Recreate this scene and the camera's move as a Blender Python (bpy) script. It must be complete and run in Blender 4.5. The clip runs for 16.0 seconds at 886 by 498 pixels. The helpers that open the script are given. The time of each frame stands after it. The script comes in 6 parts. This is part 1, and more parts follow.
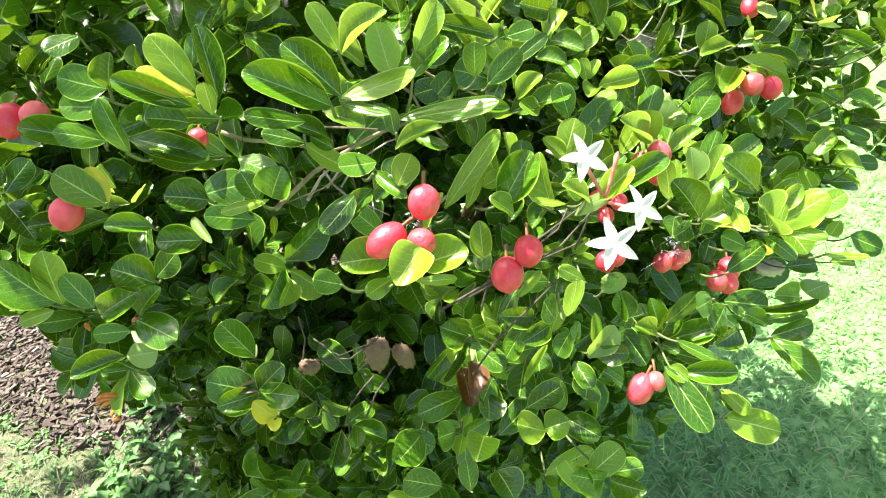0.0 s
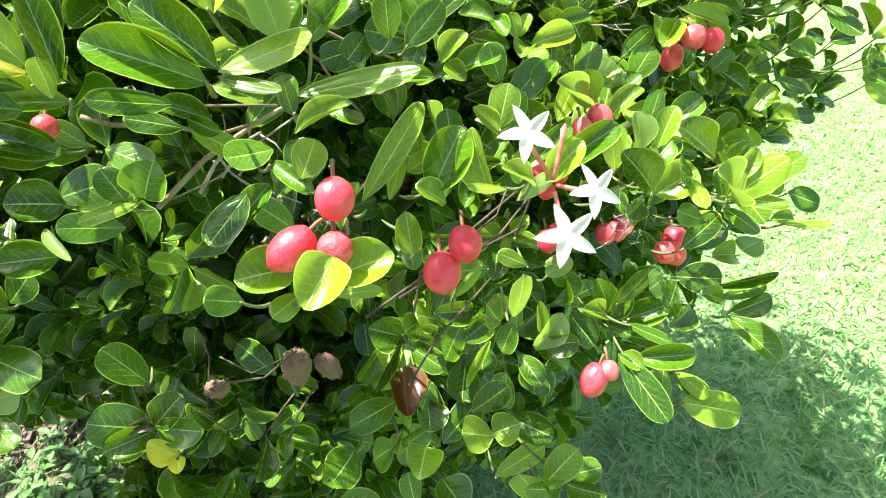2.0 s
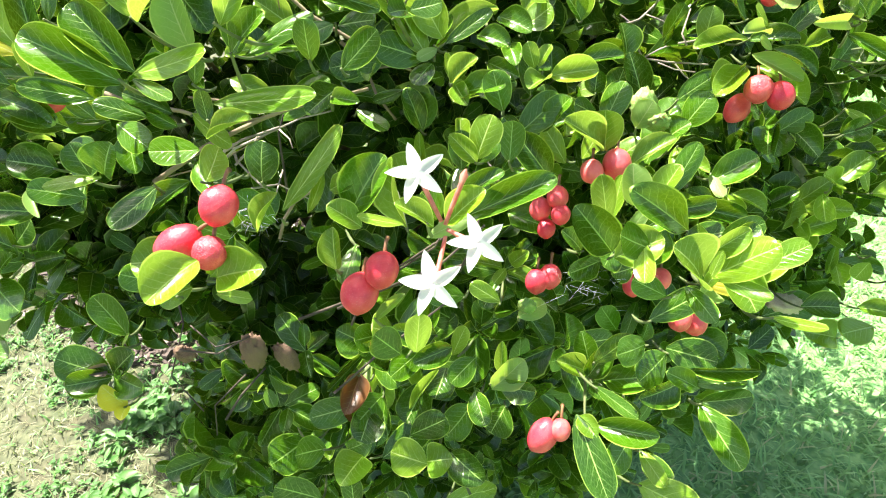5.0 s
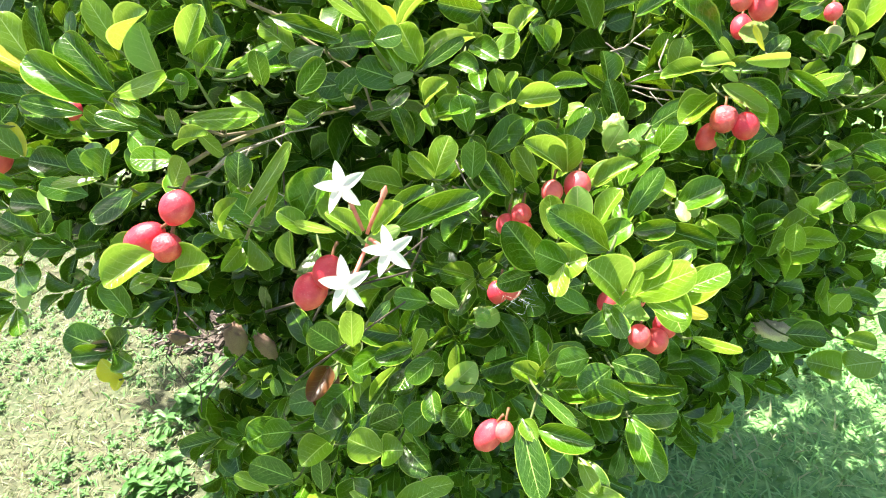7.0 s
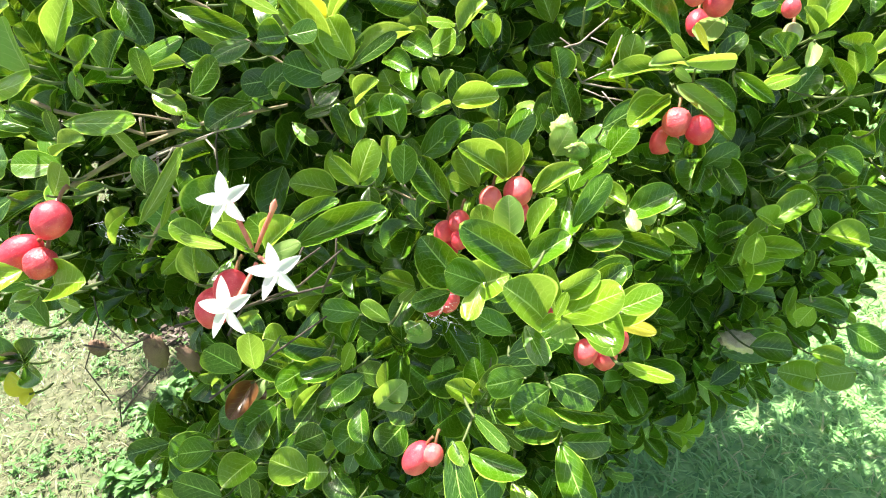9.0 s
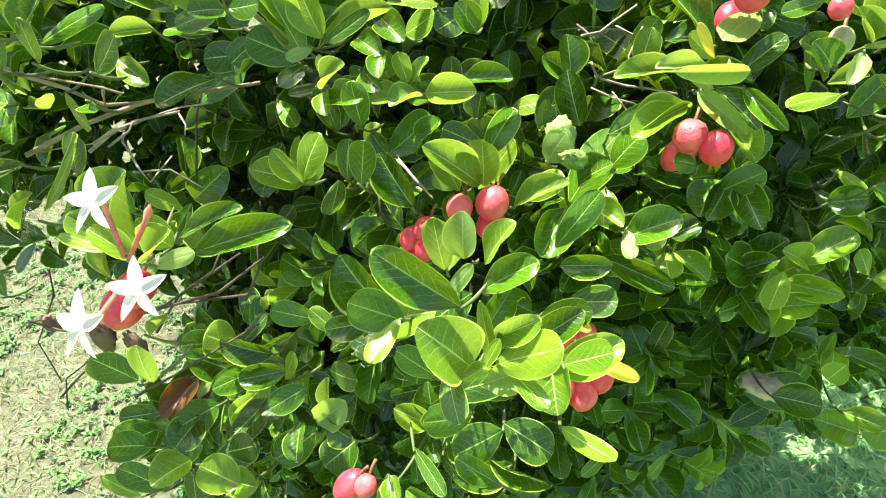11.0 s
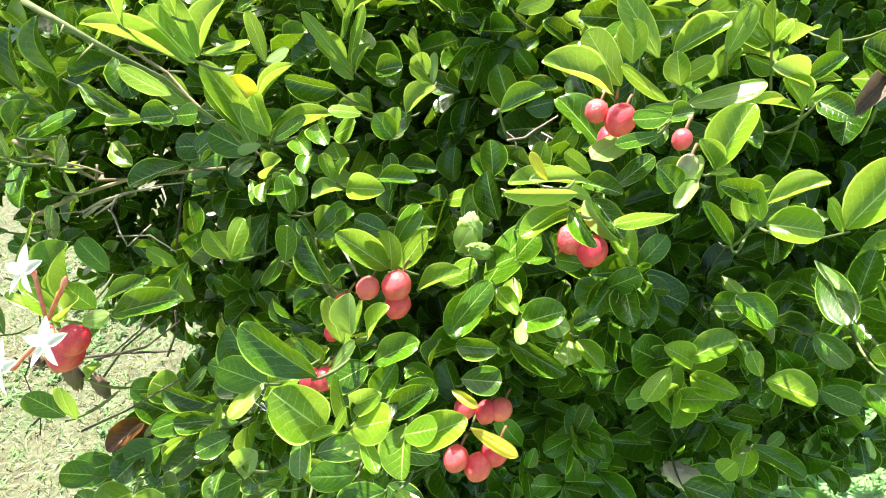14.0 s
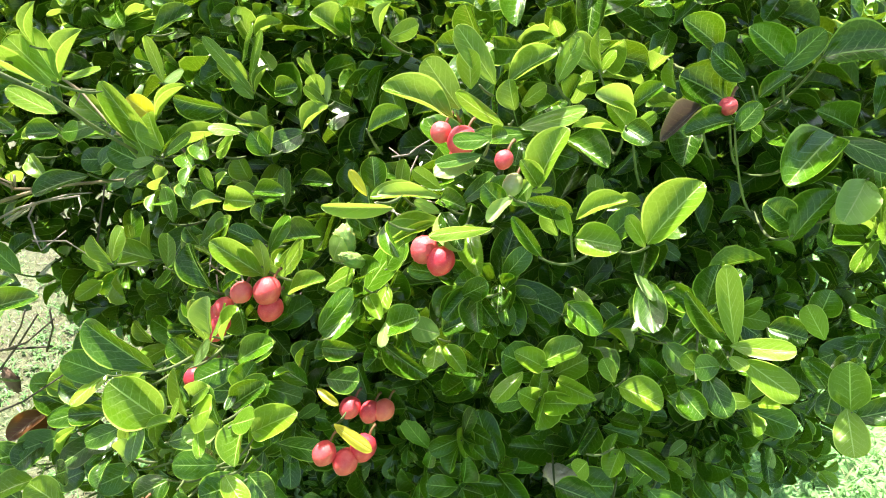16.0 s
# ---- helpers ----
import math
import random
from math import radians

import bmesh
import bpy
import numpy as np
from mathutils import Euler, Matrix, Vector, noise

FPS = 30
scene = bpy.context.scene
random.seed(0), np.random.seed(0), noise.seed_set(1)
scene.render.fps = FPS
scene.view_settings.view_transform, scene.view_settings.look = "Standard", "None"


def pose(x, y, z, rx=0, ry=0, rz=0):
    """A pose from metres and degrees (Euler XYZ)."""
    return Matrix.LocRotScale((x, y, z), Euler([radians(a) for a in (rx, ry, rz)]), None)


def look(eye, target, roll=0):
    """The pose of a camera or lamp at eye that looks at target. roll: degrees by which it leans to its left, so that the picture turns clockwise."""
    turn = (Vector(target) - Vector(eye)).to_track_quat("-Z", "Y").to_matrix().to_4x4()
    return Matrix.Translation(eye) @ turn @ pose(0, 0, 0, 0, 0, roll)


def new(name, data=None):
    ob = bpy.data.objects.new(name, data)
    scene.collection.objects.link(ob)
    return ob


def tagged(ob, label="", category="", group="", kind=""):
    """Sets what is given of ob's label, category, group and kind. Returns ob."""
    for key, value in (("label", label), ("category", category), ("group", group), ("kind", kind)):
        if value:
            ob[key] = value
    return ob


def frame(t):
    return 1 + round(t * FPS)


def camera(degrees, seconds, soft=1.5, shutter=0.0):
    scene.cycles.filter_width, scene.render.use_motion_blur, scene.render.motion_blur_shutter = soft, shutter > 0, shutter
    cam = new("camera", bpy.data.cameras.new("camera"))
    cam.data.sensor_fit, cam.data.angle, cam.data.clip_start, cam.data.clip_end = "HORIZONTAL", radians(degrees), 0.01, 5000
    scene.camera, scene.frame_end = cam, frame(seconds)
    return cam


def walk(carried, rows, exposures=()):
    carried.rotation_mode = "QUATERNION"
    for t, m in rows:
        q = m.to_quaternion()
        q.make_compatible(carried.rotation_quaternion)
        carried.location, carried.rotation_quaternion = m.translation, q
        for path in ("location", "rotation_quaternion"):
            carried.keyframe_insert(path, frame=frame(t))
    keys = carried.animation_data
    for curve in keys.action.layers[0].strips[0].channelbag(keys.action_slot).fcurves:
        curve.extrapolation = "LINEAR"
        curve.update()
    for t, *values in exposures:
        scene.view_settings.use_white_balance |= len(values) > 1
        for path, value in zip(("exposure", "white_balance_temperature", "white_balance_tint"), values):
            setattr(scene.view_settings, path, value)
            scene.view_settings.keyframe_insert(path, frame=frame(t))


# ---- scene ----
cam = camera(68.22, 16.0, soft=1.1)
PATH = [
    (0, (0.0002, -0.0000, 1.5300), (0.0016, 1.5327, 0.5862), -6.82),
    (0.5, (-0.0141, 0.0374, 1.5230), (0.0518, 1.5475, 0.5457), -7.06),
    (1, (-0.0230, 0.0493, 1.5179), (0.1182, 1.5303, 0.5046), -7.17),
    (1.5, (-0.0210, 0.0531, 1.5115), (0.1855, 1.5101, 0.4750), -7.29),
    (2, (0.0083, 0.0722, 1.5081), (0.1845, 1.5257, 0.4611), -6.53),
    (2.5, (0.0538, 0.0888, 1.5008), (0.1612, 1.5493, 0.4541), -6.40),
    (3, (0.0825, 0.0900, 1.4982), (0.0982, 1.5520, 0.4483), -6.82),
    (3.5, (0.1010, 0.0868, 1.5037), (0.0221, 1.5588, 0.4708), -6.86),
    (4, (0.1211, 0.0869, 1.5075), (-0.0313, 1.5630, 0.4887), -6.54),
    (4.2, (0.1283, 0.0879, 1.5083), (-0.0502, 1.5618, 0.4906), -6.35),
    (6.3, (0.2135, 0.0668, 1.5163), (-0.1913, 1.5032, 0.5099), -5.97),
    (6.5, (0.2228, 0.0658, 1.5188), (-0.1973, 1.5063, 0.5245), -6.20),
    (7, (0.2485, 0.0635, 1.5262), (-0.2107, 1.5023, 0.5469), -6.39),
    (7.5, (0.2799, 0.0683, 1.5268), (-0.2119, 1.4974, 0.5491), -6.56),
    (8, (0.2999, 0.0674, 1.5261), (-0.2104, 1.4933, 0.5533), -6.21),
    (8.5, (0.2936, 0.0703, 1.5255), (-0.2180, 1.4829, 0.5341), -6.71),
    (9, (0.2939, 0.1147, 1.5165), (-0.1723, 1.5333, 0.5114), -6.11),
    (9.2, (0.2897, 0.1336, 1.5115), (-0.1706, 1.5439, 0.4921), -5.94),
    (11.3, (0.3754, 0.2081, 1.5022), (-0.2973, 1.5004, 0.4450), -5.18),
    (11.5, (0.3926, 0.2105, 1.5027), (-0.2870, 1.5062, 0.4542), -4.79),
    (12, (0.4238, 0.2131, 1.5095), (-0.2867, 1.5210, 0.4972), -4.64),
    (12.5, (0.4407, 0.2116, 1.5173), (-0.2982, 1.5258, 0.5340), -4.76),
    (13, (0.4373, 0.2005, 1.5123), (-0.3584, 1.4756, 0.5219), -3.90),
    (13.5, (0.4413, 0.2067, 1.5322), (-0.3897, 1.5044, 0.6020), -4.20),
    (14, (0.4766, 0.2200, 1.5416), (-0.3581, 1.5293, 0.6312), -4.92),
    (14.5, (0.5221, 0.2369, 1.5477), (-0.3251, 1.5536, 0.6596), -5.38),
    (15, (0.5494, 0.2488, 1.5489), (-0.3288, 1.5475, 0.6646), -6.01),
    (15.5, (0.5781, 0.2567, 1.5501), (-0.2938, 1.5586, 0.6643), -5.61),
    (16, (0.6009, 0.2530, 1.5513), (-0.2730, 1.5573, 0.6709), -4.68),
]
EXPOSURES = ((0, 2.05), (1.6, 2.02), (2.8, 1.86), (4.2, 1.89), (6.3, 2.04), (8, 1.92), (9.2, 1.90), (12, 1.89), (13, 1.92), (14, 1.98), (16, 1.94))
walk(cam, [(t, look(eye, target, roll)) for t, eye, target, roll in PATH], EXPOSURES)

# ---------------------------------------------------------------- light
SUN_WAY = Vector((-0.33, 0.23, 1.0)).normalized()      # towards the sun
sun_data = bpy.data.lights.new("sun", "SUN")
sun_data.energy, sun_data.angle, sun_data.color = 5.0, radians(0.53), (1.0, 0.95, 0.86)
sun = new("sun", sun_data)
sun.matrix_world = look(SUN_WAY * 20, (0, 0, 0))
world = bpy.data.worlds.new("sky")
scene.world = world
world.use_nodes = True
sky = world.node_tree.nodes.new("ShaderNodeTexSky")
sky.sky_type, sky.sun_disc = "NISHITA", False
sky.dust_density, sky.air_density = 4.0, 1.0
sky.sun_elevation = math.asin(SUN_WAY.z)
sky.sun_rotation = math.atan2(SUN_WAY.x, SUN_WAY.y)
back = world.node_tree.nodes["Background"]
back.inputs["Strength"].default_value = 0.088
world.node_tree.links.new(sky.outputs[0], back.inputs["Color"])


# ---------------------------------------------------------------- materials
class Nodes:
    """Short writing for node materials."""

    def __init__(self, name):
        self.mat = bpy.data.materials.new(name)
        self.mat.use_nodes = True
        self.tree = self.mat.node_tree
        self.tree.nodes.clear()
        self.out = self.add("ShaderNodeOutputMaterial")

    def add(self, kind):
        return self.tree.nodes.new(kind)

    def put(self, socket, value):
        if isinstance(value, bpy.types.NodeSocket):
            self.tree.links.new(value, socket)
        elif value is not None:
            if socket.type == "RGBA" and len(value) == 3:
                value = (*value, 1)
            socket.default_value = value

    def math(self, op, a, b=None, c=None, clamp=False):
        n = self.add("ShaderNodeMath")
        n.operation, n.use_clamp = op, clamp
        for i, v in enumerate((a, b, c)):
            self.put(n.inputs[i], v)
        return n.outputs[0]

    def mix(self, fac, a, b, blend="MIX"):
        n = self.add("ShaderNodeMix")
        n.data_type, n.blend_type = "RGBA", blend
        self.put(n.inputs[0], fac)
        self.put(n.inputs[6], a)
        self.put(n.inputs[7], b)
        return n.outputs[2]

    def noise(self, scale, detail=3.0, where=None, rough=0.5):
        n = self.add("ShaderNodeTexNoise")
        self.put(n.inputs["Scale"], scale)
        self.put(n.inputs["Detail"], detail)
        self.put(n.inputs["Roughness"], rough)
        self.put(n.inputs["Vector"], where if where is not None else self.place("Object"))
        return n.outputs["Fac"]

    def place(self, which):
        return self.add("ShaderNodeTexCoord").outputs[which]

    def step(self, value, lo, hi):
        n = self.add("ShaderNodeMapRange")
        n.interpolation_type = "SMOOTHSTEP"
        self.put(n.inputs[0], value)
        self.put(n.inputs[1], lo)
        self.put(n.inputs[2], hi)
        return n.outputs[0]

    def chance(self):
        """A number between 0 and 1 of each piece's own."""
        a = self.add("ShaderNodeObjectInfo").outputs["Random"]
        b = self.add("ShaderNodeNewGeometry").outputs["Random Per Island"]
        return self.math("FRACT", self.math("ADD", a, b))

    def bump(self, height, strength, distance):
        n = self.add("ShaderNodeBump")
        self.put(n.inputs["Height"], height)
        self.put(n.inputs["Strength"], strength)
        self.put(n.inputs["Distance"], distance)
        return n.outputs[0]

    def shader(self, colour, rough, normal=None, glow=None, thin=0.0, **more):
        """Principled; thin: the share of light that shines through a blade, in the colour glow."""
        p = self.add("ShaderNodeBsdfPrincipled")
        self.put(p.inputs["Base Color"], colour)
        self.put(p.inputs["Roughness"], rough)
        self.put(p.inputs["Normal"], normal)
        for k, v in more.items():
            self.put(p.inputs[k.replace("_", " ")], v)
        last = p.outputs[0]
        if glow is not None:
            t = self.add("ShaderNodeBsdfTranslucent")
            self.put(t.inputs[0], glow)
            self.put(t.inputs[1], normal)
            m = self.add("ShaderNodeMixShader")
            self.put(m.inputs[0], thin)
            self.tree.links.new(last, m.inputs[1])
            self.tree.links.new(t.outputs[0], m.inputs[2])
            last = m.outputs[0]
        self.tree.links.new(last, self.out.inputs[0])
        return self.mat


def leaf_material(name, dark, light, vein, rim, glow, thin, rough=0.3, spot=0.0):
    """Leathery leaf: pale midrib, side veins that bend forward, pale rim, mottled blade. UV: x across, y along."""
    n = Nodes(name)
    uv = n.add("ShaderNodeUVMap")
    uv.uv_map = "blade"
    sep = n.add("ShaderNodeSeparateXYZ")
    n.put(sep.inputs[0], uv.outputs[0])
    across = n.math("ABSOLUTE", n.math("MULTIPLY_ADD", sep.outputs[0], 2.0, -1.0))
    along = sep.outputs[1]
    rnd = n.chance()
    offset = n.add("ShaderNodeCombineXYZ")
    n.put(offset.inputs[2], n.math("MULTIPLY", rnd, 40.0))
    where = n.add("ShaderNodeVectorMath")
    where.operation = "ADD"
    n.put(where.inputs[0], uv.outputs[0])
    n.put(where.inputs[1], offset.outputs[0])
    where = where.outputs[0]
    wob = n.noise(5.0, 2.0, where)
    # side veins
    run = n.math("MULTIPLY_ADD", across, -0.28, along)
    run = n.math("ADD", run, n.math("MULTIPLY_ADD", wob, 0.06, -0.03))
    saw = n.math("PINGPONG", n.math("MULTIPLY", run, 8.0), 0.5)
    side = n.math("SUBTRACT", 1.0, n.step(saw, 0.0, 0.085))
    side = n.math("MULTIPLY", side, n.math("MULTIPLY", n.math("SUBTRACT", 0.92, across, clamp=True), 1.3, clamp=True))
    mid_w = n.math("MULTIPLY_ADD", along, -0.035, 0.06)
    mid = n.math("SUBTRACT", 1.0, n.step(across, n.math("MULTIPLY", mid_w, 0.5), mid_w))
    net = n.add("ShaderNodeTexVoronoi")
    net.feature = "DISTANCE_TO_EDGE"
    n.put(net.inputs["Scale"], 13.0)
    n.put(net.inputs["Vector"], where)
    fine = n.math("SUBTRACT", 1.0, n.step(net.outputs["Distance"], 0.0, 0.12))
    edge = n.math("MAXIMUM", n.step(across, 0.93, 0.97), n.step(along, 0.90, 0.95))
    blotch = n.noise(2.2, 4.0, where, 0.6)
    base = n.mix(n.step(rnd, 0.0, 1.0), dark, light)
    base = n.mix(n.math("MULTIPLY", n.step(blotch, 0.35, 0.75), 0.45), base, light)
    base = n.mix(n.math("MULTIPLY", fine, 0.12), base, vein)
    base = n.mix(n.math("MULTIPLY", side, 0.42), base, vein)
    base = n.mix(n.math("MULTIPLY", mid, 0.9), base, vein)
    base = n.mix(n.math("MULTIPLY", edge, n.math("MULTIPLY_ADD", n.math("FRACT", n.math("MULTIPLY", rnd, 5.7)), 0.5, 0.4)), base, rim)
    if spot:
        specks = n.noise(14.0, 3.0, where)
        base = n.mix(n.math("MULTIPLY", n.step(specks, 0.62, 0.72), spot), base, (0.10, 0.05, 0.02))
    shine = n.mix(n.math("MULTIPLY", n.math("MAXIMUM", side, mid), 0.55), glow, (0.72, 0.84, 0.22))
    shine = n.mix(n.math("MULTIPLY", edge, 0.6), shine, (0.78, 0.88, 0.16))
    shine = n.mix(n.math("MULTIPLY", n.step(blotch, 0.3, 0.8), 0.3), shine, (glow[0] * 0.6, glow[1] * 0.8, glow[2] * 0.7))
    height = n.math("SUBTRACT", n.math("MULTIPLY", blotch, 0.35), n.math("ADD", n.math("MULTIPLY", side, 0.25), n.math("MULTIPLY", mid, 0.8)))
    normal = n.bump(height, 0.35, 0.0012)
    gloss = n.math("MULTIPLY_ADD", n.noise(9.0, 3.0, where), 0.16, rough - 0.08)
    return n.shader(base, gloss, normal, shine, thin, Specular_IOR_Level=0.48)


LEAF = leaf_material("leaf_mature", (0.011, 0.046, 0.002), (0.052, 0.142, 0.003), (0.30, 0.48, 0.10), (0.36, 0.54, 0.07), (0.34, 0.58, 0.015), 0.10, 0.20)
FRESH = leaf_material("leaf_fresh", (0.060, 0.155, 0.005), (0.165, 0.290, 0.010), (0.52, 0.66, 0.18), (0.60, 0.74, 0.15), (0.46, 0.66, 0.07), 0.29, 0.24)
WEED = leaf_material("leaf_weed", (0.045, 0.135, 0.026), (0.10, 0.235, 0.05), (0.12, 0.24, 0.07), (0.08, 0.18, 0.04), (0.22, 0.50, 0.06), 0.20, 0.5)
PALE = leaf_material("leaf_pale_underside", (0.16, 0.30, 0.07), (0.25, 0.38, 0.10), (0.44, 0.50, 0.22), (0.44, 0.48, 0.16), (0.45, 0.62, 0.06), 0.35, 0.42)
YELLOW = leaf_material("leaf_yellow", (0.40, 0.37, 0.025), (0.56, 0.52, 0.05), (0.75, 0.72, 0.25), (0.60, 0.50, 0.05), (0.85, 0.80, 0.03), 0.45, 0.4, 0.3)
BROWN = leaf_material("leaf_dry_brown", (0.10, 0.075, 0.055), (0.21, 0.165, 0.125), (0.26, 0.21, 0.16), (0.19, 0.15, 0.11), (0.20, 0.13, 0.08), 0.10, 0.7, 0.6)
RUST = leaf_material("leaf_rusty_red", (0.045, 0.017, 0.006), (0.10, 0.040, 0.012), (0.15, 0.07, 0.03), (0.16, 0.08, 0.03), (0.30, 0.10, 0.01), 0.2, 0.35, 0.6)


def bark_material(name, low, high, scale=60.0):
    n = Nodes(name)
    grain = n.noise(scale, 5.0)
    fine = n.noise(scale * 4, 2.0)
    colour = n.mix(n.step(grain, 0.3, 0.7), low, high)
    return n.shader(colour, 0.8, n.bump(n.math("ADD", grain, n.math("MULTIPLY", fine, 0.4)), 0.6, 0.002))


BARK = bark_material("bark", (0.15, 0.11, 0.06), (0.33, 0.26, 0.15))
TWIG = bark_material("twig_green", (0.075, 0.105, 0.03), (0.16, 0.19, 0.065))
DARKWOOD = bark_material("twig_dark", (0.035, 0.025, 0.018), (0.10, 0.075, 0.05))
DEADWOOD = bark_material("dead_twig", (0.22, 0.18, 0.14), (0.45, 0.38, 0.31))


def berry_material(name, deep, bright, wrinkle):
    n = Nodes(name)
    where = n.place("Generated")
    rnd = n.chance()
    blush = n.noise(2.5, 3.0, where)
    freckle = n.add("ShaderNodeTexVoronoi")
    n.put(freckle.inputs["Scale"], 26.0)
    n.put(freckle.inputs["Vector"], where)
    colour = n.mix(n.step(n.math("ADD", blush, n.math("MULTIPLY_ADD", rnd, 0.3, -0.15)), 0.3, 0.75), deep, bright)
    dots = n.math("SUBTRACT", 1.0, n.step(freckle.outputs["Distance"], 0.10, 0.22))
    colour = n.mix(n.math("MULTIPLY", dots, 0.35), colour, (0.85, 0.45, 0.38))
    height = n.noise(16.0, 4.0, where)
    normal = n.bump(height, 0.25 + wrinkle, 0.0012)
    rough = n.math("MULTIPLY_ADD", blush, 0.2, 0.27)
    return n.shader(colour, rough, normal, Subsurface_Weight=0.14, Subsurface_Radius=(0.006, 0.0015, 0.001), Subsurface_Scale=1.0)


BERRY = berry_material("berry_red", (0.62, 0.030, 0.055), (0.84, 0.105, 0.125), 0.0)
BERRY_OLD = berry_material("berry_wrinkled", (0.60, 0.040, 0.060), (0.78, 0.12, 0.13), 0.35)
BERRY_PINK = berry_material("berry_pink", (0.70, 0.065, 0.080), (0.86, 0.17, 0.155), 0.0)
BERRY_GREEN = berry_material("berry_unripe", (0.30, 0.36, 0.14), (0.50, 0.50, 0.26), 0.0)
GALL = berry_material("crumpled_leaf", (0.14, 0.27, 0.05), (0.34, 0.46, 0.14), 0.5)


def plain(name, low, high, scale, rough=0.6, glow=None, thin=0.0):
    n = Nodes(name)
    spots = n.noise(scale, 4.0)
    return n.shader(n.mix(n.step(spots, 0.3, 0.7), low, high), rough, n.bump(spots, 0.2, 0.001), glow, thin)


PETAL = plain("petal_white", (0.80, 0.79, 0.76), (0.88, 0.88, 0.87), 300.0, 0.5, (0.90, 0.90, 0.88), 0.45)
TUBE = plain("flower_tube_pink", (0.55, 0.13, 0.09), (0.72, 0.30, 0.22), 220.0, 0.45, (0.7, 0.25, 0.15), 0.25)
SHOOT = plain("orange_dry_tip", (0.55, 0.16, 0.03), (0.70, 0.30, 0.08), 200.0, 0.6, (0.7, 0.25, 0.03), 0.3)
WEB = plain("spider_web", (0.6, 0.6, 0.58), (0.75, 0.75, 0.73), 200.0, 0.7)


# ---------------------------------------------------------------- ground
def ground_material():
    n = Nodes("lawn_soil")
    where = n.place("Object")
    big = n.noise(1.1, 4.0, where)
    fine = n.noise(38.0, 5.0, where)
    soil = n.mix(n.step(fine, 0.3, 0.7), (0.10, 0.10, 0.05), (0.20, 0.19, 0.10))
    turf = n.mix(n.step(fine, 0.35, 0.65), (0.10, 0.24, 0.075), (0.21, 0.38, 0.125))
    colour = n.mix(n.math("MULTIPLY", n.step(big, 0.45, 0.75), 0.7), turf, soil)
    sep = n.add("ShaderNodeSeparateXYZ")
    n.put(sep.inputs[0], where)
    dry = n.math("ADD", n.math("MULTIPLY", sep.outputs[0], -1.0), n.math("MULTIPLY_ADD", big, 0.8, -0.4))
    straw = n.mix(n.step(fine, 0.3, 0.7), (0.055, 0.066, 0.030), (0.125, 0.135, 0.068))
    straw = n.mix(n.math("MULTIPLY", n.step(n.noise(9.0, 4.0, where, 0.6), 0.45, 0.7), 0.55), straw, (0.060, 0.040, 0.024))
    straw = n.mix(n.math("MULTIPLY", n.step(n.noise(5.0, 4.0, where, 0.6), 0.5, 0.68), 0.6), straw, (0.050, 0.085, 0.026))
    colour = n.mix(n.step(dry, 0.1, 0.7), colour, straw)
    return n.shader(colour, 0.9, n.bump(fine, 0.6, 0.01))


def grass_material(name, low, high, dry, share):
    n = Nodes(name)
    rnd = n.chance()
    uv = n.add("ShaderNodeUVMap")
    uv.uv_map = "blade"
    sep = n.add("ShaderNodeSeparateXYZ")
    n.put(sep.inputs[0], uv.outputs[0])
    colour = n.mix(rnd, low, high)
    colour = n.mix(n.math("GREATER_THAN", n.math("FRACT", n.math("MULTIPLY", rnd, 7.3)), 1.0 - share), colour, dry)
    colour = n.mix(n.math("MULTIPLY", n.step(sep.outputs[1], 0.5, 1.0), 0.3), colour, dry)
    glow = n.mix(0.5, colour, (0.30, 0.50, 0.05))
    return n.shader(colour, 0.45, None, glow, 0.35)


GRASS = grass_material("grass_blade", (0.16, 0.38, 0.125), (0.30, 0.53, 0.19), (0.42, 0.44, 0.24), 0.08)
GRASS_DRY = grass_material("grass_dry_blade", (0.11, 0.135, 0.052), (0.22, 0.22, 0.115), (0.31, 0.27, 0.175), 0.45)


def link(name, verts, faces, material, uvs=None, parent=None, smooth=True):
    me = bpy.data.meshes.new(name)
    me.from_pydata([tuple(v) for v in verts], [], faces)
    if uvs is not None:
        layer = me.uv_layers.new(name="blade")
        idx = np.empty(len(me.loops), dtype=np.int32)
        me.loops.foreach_get("vertex_index", idx)
        layer.data.foreach_set("uv", np.asarray(uvs, dtype=np.float32)[idx].ravel())
    if smooth:
        me.polygons.foreach_set("use_smooth", [True] * len(me.polygons))
    me.materials.append(material)
    me.update()
    ob = new(name, me)
    ob.parent = parent
    return ob


def lump(x, y):
    """Height of the lawn."""
    return 0.012 * noise.noise(Vector((x * 1.7, y * 1.7, 3.0))) + 0.006 * noise.noise(Vector((x * 6, y * 6, 9.0)))


def make_ground():
    span = [-400, -120, -40, -15, -8, *np.arange(-5, 5.01, 0.125), 8, 15, 40, 120, 400]
    n = len(span)
    verts = [(x, y, lump(x, y) if abs(x) < 6 and abs(y) < 6 else 0.0) for y in span for x in span]
    faces = [(j * n + i, j * n + i + 1, j * n + i + n + 1, j * n + i + n) for j in range(n - 1) for i in range(n - 1)]
    return tagged(link("ground", verts, faces, ground_material()), "uneven green lawn soil around the shrub", "ground", kind="structure")


make_ground()
rng = np.random.default_rng(7)


def frames_of(axis, normal):
    """Right, along, up vectors for arrays of axes and rough normals."""
    axis = axis / np.linalg.norm(axis, axis=1, keepdims=True)
    right = np.cross(axis, normal)
    right /= np.linalg.norm(right, axis=1, keepdims=True) + 1e-9
    return right, axis, np.cross(right, axis)


